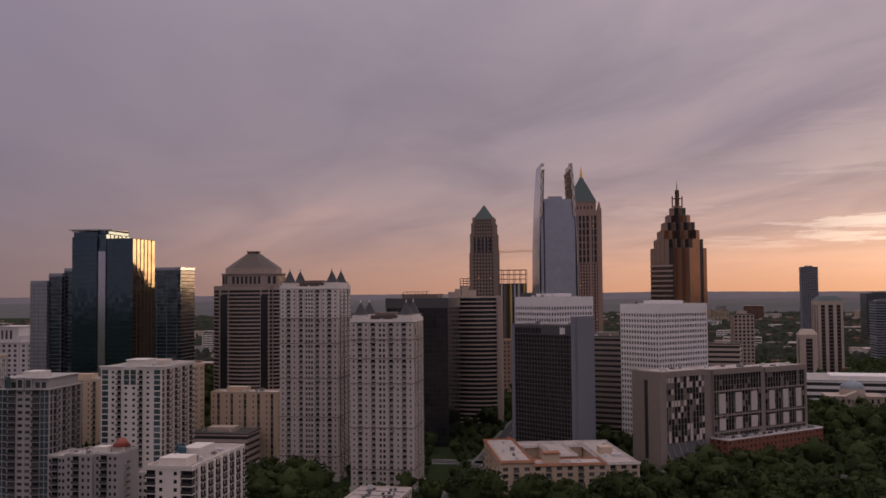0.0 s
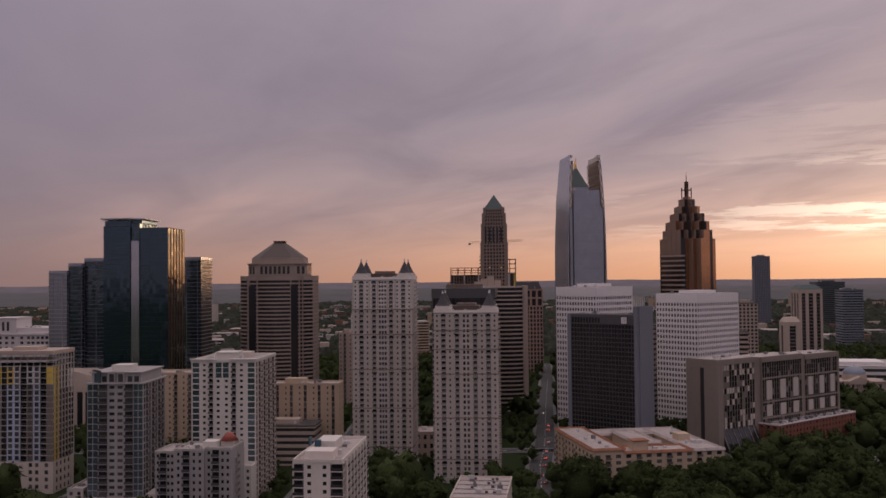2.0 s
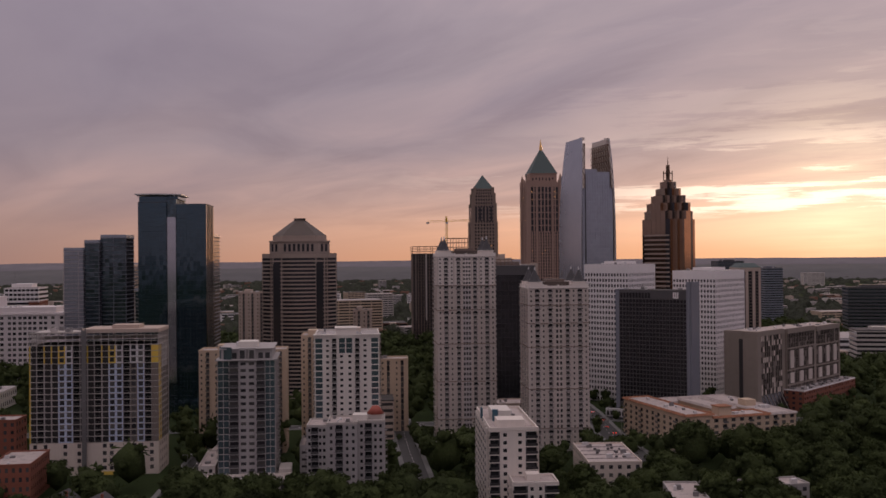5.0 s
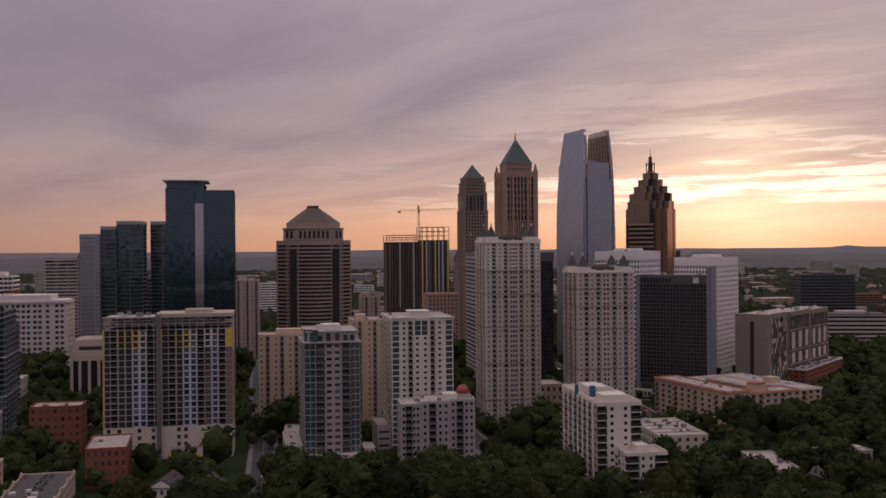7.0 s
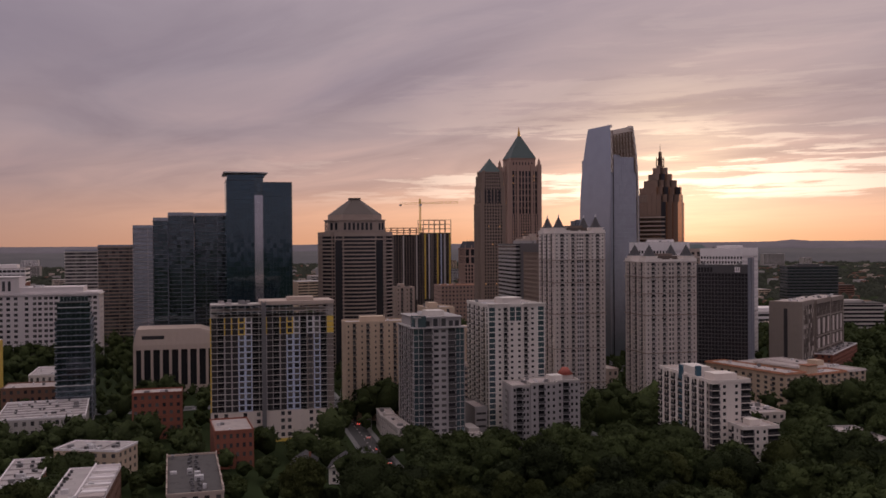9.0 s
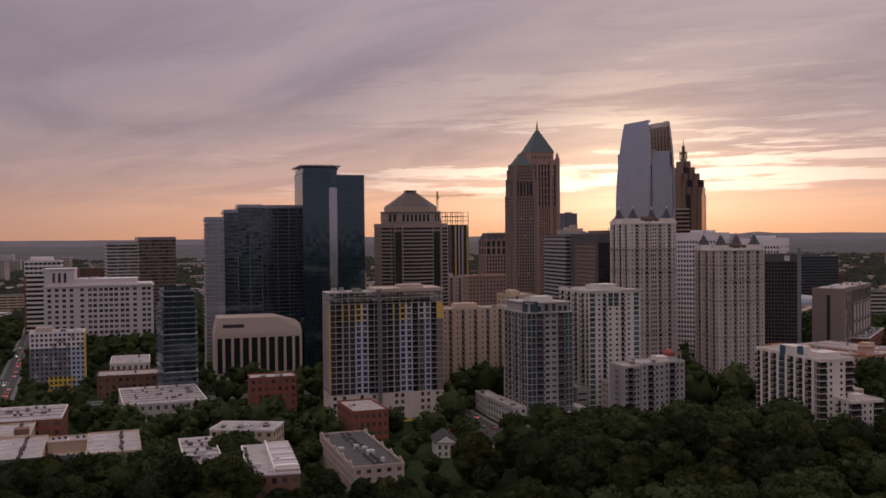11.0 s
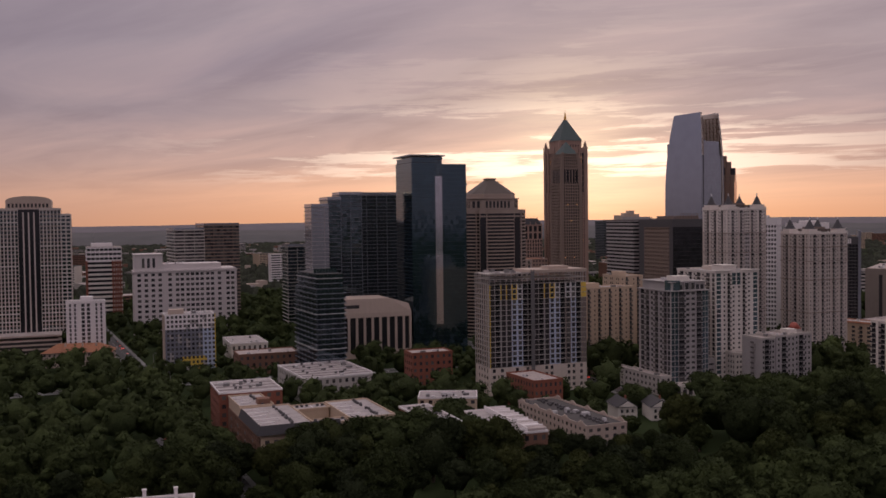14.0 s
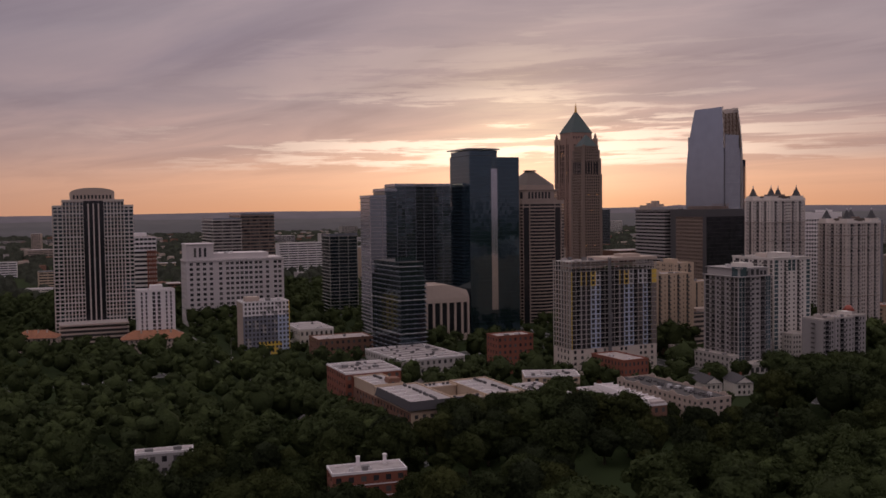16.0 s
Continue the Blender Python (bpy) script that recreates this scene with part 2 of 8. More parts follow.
def asphalt_mat(name, value):
    m, n, b = shader(name)
    at = n.add("ShaderNodeTexCoord").outputs["Object"]
    tone = n.math("MULTIPLY_ADD", n.noise(at, 0.12, 5.0, 0.7), 0.7, 0.65)
    tone = n.math("MULTIPLY", tone, n.math("MULTIPLY_ADD", n.noise(at, 4.0, 3.0), 0.3, 0.85))
    n.put(b.inputs["Base Color"], n.vec("SCALE", (value * 1.02, value, value * 0.98), tone))
    b.inputs["Roughness"].default_value = 0.8
    return m


M_ = dict(
    beige=wall_mat("beige_stucco", (0.60, 0.525, 0.475)),
    beige_top=wall_mat("pale_stucco", (0.76, 0.69, 0.64), 0.1),
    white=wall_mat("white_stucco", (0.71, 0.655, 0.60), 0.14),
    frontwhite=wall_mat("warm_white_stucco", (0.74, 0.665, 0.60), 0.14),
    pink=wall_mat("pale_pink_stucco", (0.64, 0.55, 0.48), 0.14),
    concrete=wall_mat("grey_concrete", (0.50, 0.455, 0.42), 0.22),
    precast=wall_mat("white_precast", (0.82, 0.77, 0.76), 0.10),
    brutal=wall_mat("brown_grey_concrete", (0.29, 0.24, 0.205), 0.22),
    stone=wall_mat("tan_stone", (0.50, 0.40, 0.335), 0.16),
    brownstone=wall_mat("brown_granite", (0.22, 0.165, 0.14), 0.16),
    band=wall_mat("brown_grey_granite", (0.38, 0.30, 0.255), 0.16),
    hotelstone=wall_mat("dark_tan_stone", (0.27, 0.20, 0.16), 0.18),
    redstone=wall_mat("red_granite", (0.38, 0.255, 0.205), 0.16),
    tan=wall_mat("tan_stucco", (0.56, 0.43, 0.315), 0.17),
    grey=wall_mat("grey_stucco", (0.40, 0.37, 0.36), 0.16),
    bluegrey=wall_mat("blue_grey_panel", (0.20, 0.205, 0.24), 0.12, 0.6),
    charcoal=wall_mat("charcoal_panel", (0.085, 0.08, 0.083), 0.2, 0.5),
    govwall=wall_mat("white_marble", (0.68, 0.62, 0.61), 0.12),
    brick=brick_mat("red_brick", (0.27, 0.095, 0.06)),
    brickbrown=brick_mat("brown_brick", (0.24, 0.125, 0.085)),
    roof=roof_mat("pale_roof", (0.46, 0.395, 0.37)),
    roofwhite=roof_mat("white_roof", (0.42, 0.38, 0.37), 0.40),
    roofdark=roof_mat("dark_roof", (0.085, 0.078, 0.075)),
    tile=roof_mat("orange_tile", (0.33, 0.145, 0.08), 0.35),
    domeblue=plain("blue_grey_dome_metal", (0.24, 0.27, 0.32), 0.5, 0.2),
    slate=plain("dark_slate", (0.050, 0.046, 0.050), 0.6),
    redcap=plain("red_metal", (0.32, 0.075, 0.05), 0.6),
    copper=plain("green_copper", (0.068, 0.098, 0.094), 0.6),
    gold=plain("gold_leaf", (0.85, 0.50, 0.16), 0.3, 0.9),
    bronze=plain("bronze_metal", (0.16, 0.10, 0.065), 0.45, 0.4),
    steel=plain("painted_steel", (0.22, 0.21, 0.21), 0.5, 0.3),
    pale=plain("pale_metal", (0.62, 0.60, 0.60), 0.45, 0.2),
    # dark balcony rails, and the painted shade inside openings
    dark=plain("dark_rail_and_recess_shade", (0.036, 0.032, 0.033), 0.7),
    yellow=plain("yellow_sheathing", (0.72, 0.50, 0.09), 0.8),
    blue=plain("blue_grey_sheathing", (0.47, 0.53, 0.66), 0.8),
    umber=plain("brown_sheathing", (0.20, 0.165, 0.145), 0.8),
    teal=plain("dark_teal_panel", (0.035, 0.10, 0.14), 0.5),
    rail=plain("dark_railing", (0.15, 0.137, 0.13), 0.5, 0.3),
    win=glass_mat("window_glass", (0.085, 0.082, 0.090), 0.45, 0.08, 0.9, True, 0.0, 0.02, True),
    winj=glass_mat("window_glass_joined", (0.085, 0.082, 0.090), 0.45, 0.08, 0.9, False, 0.0, 0.02, True),
    bluewin=glass_mat("blue_glass", (0.18, 0.25, 0.29), 0.7, 0.07, 0.6),
    tower=glass_mat("tower_glass", (0.074, 0.122, 0.152), 0.85, 0.05, 0.16, False, 0.28, 0.006),
    # warm tint puts the sunset reflection into the pane colour
    sunside=glass_mat("sunset_tinted_glass", (0.20, 0.165, 0.105), 0.95, 0.05, 0.3, False),
    strip=glass_mat("pale_strip_glass", (0.62, 0.64, 0.70), 0.9, 0.08, 0.25, False),
    tanglass=glass_mat("tan_bronze_glass", (0.34, 0.235, 0.175), 0.6, 0.16, 0.25, False),
    liner=plain("bronze_lattice_liner", (0.74, 0.66, 0.60), 0.6, 0.2),
    lowstucco=wall_mat("grey_lilac_stucco", (0.55, 0.50, 0.485), 0.16),
    # brown of the moulding, darkened to take in its shadow line
    course=wall_mat("brown_moulding_and_shadow", (0.30, 0.235, 0.195), 0.16),
    railgrey=plain("grey_balcony_rail", (0.30, 0.27, 0.255), 0.6),
    piproof=plain("dark_brown_metal_roof", (0.105, 0.080, 0.066), 0.55, 0.1),
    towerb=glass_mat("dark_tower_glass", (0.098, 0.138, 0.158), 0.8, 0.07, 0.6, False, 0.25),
    silver=glass_mat("silver_glass", (0.45, 0.475, 0.535), 0.66, 0.18, 0.10, False, 0.0, 0.006),
    # bronze glass, brightened to carry the flank's sunset reflection
    amber=glass_mat("bronze_glass", (0.50, 0.30, 0.18), 0.92, 0.10, 0.2, False),
    bronzedark=glass_mat("dark_bronze_glass", (0.12, 0.085, 0.065), 0.85, 0.08, 0.25, False),
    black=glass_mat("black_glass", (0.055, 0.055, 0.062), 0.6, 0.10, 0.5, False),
    leaf=leaf_mat("leaves", True, 0.88, 0.10),
    woods=leaf_mat("woodland_leaves", False, 1.24, 0.10),
    # far tree tops: greyed and lifted in place of haze
    farleaf=leaf_mat("hazed_far_woodland_leaves", False, 1.25, 0.75),
    bark=wall_mat("bark", (0.085, 0.062, 0.045), 0.3),
    ground=ground_mat(),
    asphalt=asphalt_mat("asphalt", 0.06),
    paving=asphalt_mat("concrete_paving", 0.19),
    carbody=plain("car_paint", (0.16, 0.16, 0.17), 0.3, 0.3, 0.05),
    carwhite=plain("white_car_paint", (0.6, 0.6, 0.6), 0.3, 0.1, 0.05),
    tyre=plain("tyre_rubber", (0.02, 0.02, 0.02), 0.9),
    lamp=plain("street_lamp_metal", (0.25, 0.24, 0.23), 0.5, 0.4),
)


def lit(name, colour, power):
    m, n, b = shader(name)
    b.inputs["Base Color"].default_value = (*colour, 1)
    b.inputs["Emission Color"].default_value = (*colour, 1)
    b.inputs["Emission Strength"].default_value = power
    return m


M_["roomlight"] = lit("warm_room_light", (1.0, 0.52, 0.20), 0.5)
M_["tail"] = lit("tail_light", (0.9, 0.05, 0.02), 3.0)
M_["head"] = lit("head_light", (1.0, 0.85, 0.6), 3.0)


# ---- builders ----
FOOT = []  # ground that is built on: (x, y, angle, width, depth)
OBJECTS = [0]
CUBE = np.array([(0, 0, 0), (1, 0, 0), (1, 1, 0), (0, 1, 0), (0, 0, 1), (1, 0, 1), (1, 1, 1), (0, 1, 1)], float)
QUADS = np.array([(0, 3, 2, 1), (4, 5, 6, 7), (0, 1, 5, 4), (1, 2, 6, 5), (2, 3, 7, 6), (3, 0, 4, 7)])


def mesh_of(name, verts, faces, mat):
    me = bpy.data.meshes.new(name)
    me.from_pydata([tuple(v) for v in verts], [], [tuple(f) for f in faces])
    me.materials.append(M_[mat])
    me.update()
    return me


def boxes_mesh(name, boxes, mat):
    b = np.array(boxes, float)
    lo, hi = b[:, 0::2], b[:, 1::2]
    verts = (lo[:, None, :] + CUBE[None] * (hi - lo)[:, None, :]).reshape(-1, 3)
    faces = (QUADS[None] + 8 * np.arange(len(b))[:, None, None]).reshape(-1, 4)
    me = bpy.data.meshes.new(name)
    me.vertices.add(len(verts))
    me.vertices.foreach_set("co", verts.ravel())
    me.loops.add(faces.size)
    me.loops.foreach_set("vertex_index", faces.ravel().astype(np.int32))
    me.polygons.add(len(faces))
    me.polygons.foreach_set("loop_start", np.arange(0, faces.size, 4, dtype=np.int32))
    me.materials.append(M_[mat])
    me.update(calc_edges=True)
    me.shade_flat()
    return me


class Thing:
    """A top-level thing on the ground; its parts are gathered in its own axes (x along its front, y away, z up)."""

    def __init__(self, name, label, category, x, y, ang, w=0, d=0, z=0.0, group=""):
        self.root = new(name)
        self.root.matrix_world = pose(x, y, z, 0, 0, ang)
        tagged(self.root, label, category, group)
        self.parts, self.reps, self.sub = {}, {}, {}
        if w:
            FOOT.append((x, y, ang, w, d))

    def box(self, part, mat, x0, x1, y0, y1, z0, z1):
        self.parts.setdefault((part, mat), []).append((x0, x1, y0, y1, z0, z1))

    def mesh(self, part, mat, verts, faces, label="", smooth=False):
        me = mesh_of(part, verts, faces, mat)
        if smooth:
            me.shade_smooth()
        return self.obj(part, me, label)

    def obj(self, part, me, label="", parent=None):
        ob = new(part, me)
        ob.parent = parent or self.root
        OBJECTS[0] += 1
        if label:
            tagged(ob, label)
        return ob

    def rep(self, part, mat, size, at):
        """A repeated piece: a box of that size whose low corner is at at."""
        key = (part, mat, tuple(round(v, 3) for v in size))
        self.reps.setdefault(key, []).append(at)

    def slab(self, part, mat, side, a0, a1, plane, d0, d1, z0, z1, rep=False):
        """A box on one side of the thing, from d0 to d1 inward of the plane."""
        if side == "S":
            b = (a0, a1, plane + d0, plane + d1, z0, z1)
        elif side == "N":
            b = (a0, a1, plane - d1, plane - d0, z0, z1)
        elif side == "W":
            b = (plane + d0, plane + d1, a0, a1, z0, z1)
        else:
            b = (plane - d1, plane - d0, a0, a1, z0, z1)
        if rep:
            self.rep(part, mat, (b[1] - b[0], b[3] - b[2], b[5] - b[4]), (b[0], b[2], b[4]))
        else:
            self.box(part, mat, *b)

    def columns(self, side, plane, z0, z1, a0, a1, cols, nf, wall, part="wall", glass="win", rec=0.35, single=True, rail="rail"):
        """A wall with columns of openings: (from, to, sill, head, kind) with sill and head as parts of a storey."""
        fh = (z1 - z0) / nf
        edge = a0
        for c0, c1, lo, hi, kind in cols:
            if c0 > edge + 0.01:
                self.slab(part, wall, side, edge, c0, plane, 0, rec, z0, z1)
            edge = c1
            for k in range(nf):
                zb = z0 + k * fh
                if lo > 0.0:
                    self.slab(part, wall, side, c0, c1, plane, 0.02, rec, zb, zb + lo * fh)
                if hi < 1.0:
                    self.slab(part, wall, side, c0, c1, plane, 0.02, rec, zb + hi * fh, zb + fh)
                g = "bluewin" if kind == "g" else glass
                self.slab("window", g if single else "winj", side, c0, c1, plane, rec - 0.12, rec - 0.02, zb + lo * fh, zb + hi * fh, rep=single)
                if kind == "b":
                    self.slab("balcony", rail, side, c0 - 0.15, c1 + 0.15, plane, -1.0, -0.9, zb + 0.05 * fh, zb + 0.42 * fh, rep=single)
                    self.slab("balcony_floor", wall, side, c0 - 0.2, c1 + 0.2, plane, -1.05, 0.1, zb - 0.12, zb + 0.04 * fh)
        if a1 > edge + 0.01:
            self.slab(part, wall, side, edge, a1, plane, 0, rec, z0, z1)

    def grid(self, side, plane, z0, z1, a0, a1, nb, nf, wall, pier=0.3, span=0.45, rec=0.35, glass="black", part="wall", single=False, proud=0.04):
        """An even grid of openings: piers and spandrels before panes."""
        fh, bw = (z1 - z0) / nf, (a1 - a0) / nb
        for i in range(nb + 1):
            lo, hi = max(a0, a0 + i * bw - pier * bw / 2), min(a1, a0 + i * bw + pier * bw / 2)
            if pier > 0:
                self.slab(part, wall, side, lo, hi, plane, -proud, rec, z0, z1)
        for k in range(nf + 1):
            lo, hi = max(z0, z0 + k * fh - span * fh * 0.45), min(z1, z0 + k * fh + span * fh * 0.55)
            if span > 0:
                self.slab(part, wall, side, a0, a1, plane, 0, rec, lo, hi)
        for k in range(nf):
            for i in range(nb):
                self.slab("window", glass, side, a0 + i * bw, a0 + (i + 1) * bw, plane, rec - 0.14, rec - 0.03, z0 + k * fh + 0.03, z0 + (k + 1) * fh, rep=single)

    def done(self, cap=39):
        for (part, mat), boxes in self.parts.items():
            if part in ("pier", "stair_head", "cornice", "podium_base", "link", "podium", "glass_front") and len(boxes) > 1:
                for b in boxes:
                    self.obj(part, boxes_mesh(part, [b], mat))
                continue
            ob = self.obj(part, boxes_mesh(part, boxes, mat))
            if len(boxes) > 6:
                tagged(ob, kind="stuff")
        for (part, mat, size), at in self.reps.items():
            me = boxes_mesh(part, [(0, size[0], 0, size[1], 0, size[2])], mat)
            used = self.sub.get(part, 0)
            at.sort(key=lambda p: (p[1] - p[2] * 0.01))
            single, rest = at[:max(0, cap - used)], at[max(0, cap - used):]
            self.sub[part] = used + len(single)
            for p in single:
                self.obj(part, me).location = p
            if rest:
                mat2 = "winj" if mat == "win" else mat
                ob = self.obj(part + "_rest", boxes_mesh(part, [(p[0], p[0] + size[0], p[1], p[1] + size[1], p[2], p[2] + size[2]) for p in rest], mat2))
                tagged(ob, kind="stuff")
        return self.root


def prism(outline, z0, z1, cap=True):
    k = len(outline)
    verts = [(x, y, z0) for x, y in outline] + [(x, y, z1) for x, y in outline]
    faces = [(i, (i + 1) % k, k + (i + 1) % k, k + i) for i in range(k)]
    if cap:
        faces += [tuple(range(k, 2 * k)), tuple(range(k - 1, -1, -1))]
    return verts, faces


def cone(cx, cy, r, z0, z1, k=4, top=0.0, turn=45.0):
    ring = [(cx + r * math.cos(radians(turn + 360 * i / k)), cy + r * math.sin(radians(turn + 360 * i / k))) for i in range(k)]
    verts = [(x, y, z0) for x, y in ring]
    if top > 0:
        verts += [(cx + (x - cx) * top, cy + (y - cy) * top, z1) for x, y in ring]
        faces = [(i, (i + 1) % k, k + (i + 1) % k, k + i) for i in range(k)] + [tuple(range(k, 2 * k)), tuple(range(k - 1, -1, -1))]
    else:
        verts.append((cx, cy, z1))
        faces = [(i, (i + 1) % k, k) for i in range(k)] + [tuple(range(k - 1, -1, -1))]
    return verts, faces


def roof_kit(T, x0, x1, y0, y1, z, n, seed, mat="pale"):
    """Parapet-height roof plant: boxes, ducts and vents on a flat roof."""
    rng = random.Random(seed)
    for _ in range(max(2, int(n * 0.8))):
        w, d, h = rng.uniform(0.8, 3.0), rng.uniform(0.8, 2.4), rng.uniform(0.6, 1.7)
        x, y = rng.uniform(x0, max(x0, x1 - w)), rng.uniform(y0, max(y0, y1 - d))
        m = mat if rng.random() < 0.6 else "steel"
        T.obj("roof_unit", boxes_mesh("roof_unit", [(x, x + w, y, y + d, z, z + h), (x + 0.1, x + w - 0.1, y + 0.1, y + d - 0.1, z + h, z + h + 0.12)], m))


def parapet(T, mat, x0, x1, y0, y1, z, h=0.9, t=0.35):
    T.box("parapet", mat, x0, x1, y0, y0 + t, z, z + h)
    T.box("parapet", mat, x0, x1, y1 - t, y1, z, z + h)
    T.box("parapet", mat, x0, x0 + t, y0 + t, y1 - t, z, z + h)
    T.box("parapet", mat, x1 - t, x1, y0 + t, y1 - t, z, z + h)


# ---- ground, hills, streets ----
def make_ground():
    bm = bmesh.new()
    cx, cy = -300.0, 300.0
    rings = [0, 150, 300, 450, 600, 800, 1000, 1300, 1700, 2200, 2800, 3500, 4200, 5200]
    k = 72
    last = [bm.verts.new((cx, cy, 0))]
    for r in rings[1:]:
        row = []
        for i in range(k):
            a = 2 * math.pi * i / k
            x, y = cx + r * math.cos(a), cy + r * math.sin(a)
            lift = max(0.0, (r - 900) / 3300)
            h = lift * 14 * (0.5 + noise.noise((x * 0.0012, y * 0.0012, 0.3)))
            row.append(bm.verts.new((x, y, h)))
        for i in range(k):
            if len(last) == 1:
                bm.faces.new((last[0], row[i], row[(i + 1) % k]))
            else:
                bm.faces.new((last[i], row[i], row[(i + 1) % k], last[(i + 1) % k]))
        last = row
    me = bpy.data.meshes.new("ground")
    bm.to_mesh(me)
    bm.free()
    me.materials.append(M_["ground"])
    me.shade_smooth()
    tagged(new("ground", me), "dark grass and bare earth under the city trees", "ground", kind="structure")


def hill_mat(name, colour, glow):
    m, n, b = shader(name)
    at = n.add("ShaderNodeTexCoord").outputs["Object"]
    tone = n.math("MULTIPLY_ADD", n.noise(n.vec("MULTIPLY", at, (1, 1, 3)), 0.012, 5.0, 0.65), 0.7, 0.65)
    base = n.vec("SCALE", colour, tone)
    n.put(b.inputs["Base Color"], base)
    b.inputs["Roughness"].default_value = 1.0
    # emission stands in for the haze in front of the ridge
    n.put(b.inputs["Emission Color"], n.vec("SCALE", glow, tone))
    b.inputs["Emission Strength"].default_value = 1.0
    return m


def make_hills():
    """Wooded ridges all round, far beyond the city, glowing faintly in place of haze."""
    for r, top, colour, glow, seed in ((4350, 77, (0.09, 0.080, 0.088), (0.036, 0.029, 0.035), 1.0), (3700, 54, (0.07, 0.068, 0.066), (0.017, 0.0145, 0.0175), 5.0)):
        M_["hill%d" % r] = hill_mat("hills_%d" % r, colour, glow)
        verts, faces, k = [], [], 360
        for i in range(k):
            a = 2 * math.pi * i / k
            rr = r + 60 * math.sin(3 * a + seed)
            c, s = math.cos(a), math.sin(a)
            h = top + 7 * noise.noise((c * 5, s * 5, seed)) + 2.2 * noise.noise((c * 40, s * 40, seed)) + 0.9 * noise.noise((c * 160, s * 160, seed)) + (8 * math.exp(-((math.degrees(a) - 45.2) / 0.6) ** 2) if r > 4000 else 0)
            for q, z in ((-420, 0), (-180, h * 0.62), (0, h), (160, 0)):
                verts.append((-300 + (rr + q) * c, 300 + (rr + q) * s, z))
            for j in range(3):
                p, q = 4 * i + j, 4 * ((i + 1) % k) + j
                faces.append((p, q, q + 1, p + 1))
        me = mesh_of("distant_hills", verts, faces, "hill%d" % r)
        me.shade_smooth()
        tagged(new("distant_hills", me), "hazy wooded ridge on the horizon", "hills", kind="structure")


ROADS = []


def road(points, width, label, lanes=1):
    """A street with kerbed pavements and broken lane marks, as one ribbon along its middle line."""
    ROADS.append((points, width))
    ribbon = {"road": (-width / 2, width / 2, 0.05, 0.12, "asphalt"), "pavement_a": (-width / 2 - 2.2, -width / 2, 0.02, 0.26, "paving"), "pavement_b": (width / 2, width / 2 + 2.2, 0.02, 0.26, "paving")}
    for name, (o0, o1, zb, zt, mat) in ribbon.items():
        verts, faces = [], []
        for i, (x, y) in enumerate(points):
            x0, y0 = points[max(0, i - 1)]
            x1, y1 = points[min(len(points) - 1, i + 1)]
            l = math.hypot(x1 - x0, y1 - y0)
            nx, ny = (y1 - y0) / l, -(x1 - x0) / l
            for o, z in ((o0, zb), (o0, zt), (o1, zt), (o1, zb)):
                verts.append((x + nx * o, y + ny * o, z))
        for i in range(len(points) - 1):
            for j in range(3):
                a, b = 4 * i + j, 4 * i + 4 + j
                faces.append((a, a + 1, b + 1, b))
        tagged(new(name.split("_")[0], mesh_of(name, verts, faces, mat)), label if name == "road" else "concrete pavement with a kerb along the street", name.split("_")[0], kind="structure")
    dashes = []
    for (xa, ya), (xb, yb) in zip(points, points[1:]):
        l = math.hypot(xb - xa, yb - ya)
        ux, uy = (xb - xa) / l, (yb - ya) / l
        s = 0.0
        while s < l - 3:
            dashes.append((xa + ux * s, ya + uy * s, ux, uy))
            s += 8.0
    verts, faces = [], []
    for x, y, ux, uy in dashes:
        k = len(verts)
        verts += [(x - uy * 0.12, y + ux * 0.12, 0.135), (x + uy * 0.12, y - ux * 0.12, 0.135), (x + ux * 3 + uy * 0.12, y + uy * 3 - ux * 0.12, 0.135), (x + ux * 3 - uy * 0.12, y + uy * 3 + ux * 0.12, 0.135)]
        faces.append((k, k + 1, k + 2, k + 3))
    tagged(new("lane_mark", mesh_of("lane_mark", verts, faces, "precast")), "faded white lane dashes on the asphalt", "lane marks", kind="structure")


make_ground()
make_hills()
road([(-2, 330), (-2, 400), (12, 480), (26, 540), (54, 682), (90, 860), (130, 1080)], 11, "four-lane street between dark trees, grey asphalt")
road([(-222, 330), (-211, 405), (-199, 480), (-183, 607), (-160, 780), (-130, 1000)], 9, "side street climbing between trees and towers")
road([(-110, 390), (-101, 460), (-92, 528), (-74, 667), (-50, 850)], 9, "side street beside the tall pale towers")
road([(-437, 330), (-432, 400), (-418, 553), (-409, 679), (-396, 884), (-375, 1200), (-350, 1700)], 9, "wide avenue with queuing cars at dusk")
road([(-620, 600), (-440, 590), (-300, 560), (-120, 540), (30, 520), (200, 470), (420, 440)], 9, "cross street under street trees")


# ---- towers ----
def flared_roof(cx, cy, r, z0, z1):
    """A turret roof: eight sides, flared at the eaves, drawn up to a point."""
    verts, faces, rings = [], [], ((r, z0), (r * 0.78, z0 + (z1 - z0) * 0.16), (r * 0.42, z0 + (z1 - z0) * 0.58), (0.12, z1))
    for q, z in rings:
        verts += [(cx + q * math.cos(radians(22.5 + 45 * i)), cy + q * math.sin(radians(22.5 + 45 * i)), z) for i in range(8)]
    for j in range(3):
        faces += [(8 * j + i, 8 * j + (i + 1) % 8, 8 * j + 8 + (i + 1) % 8, 8 * j + 8 + i) for i in range(8)]
    return verts, faces + [tuple(range(7, -1, -1)), tuple(range(24, 32))]


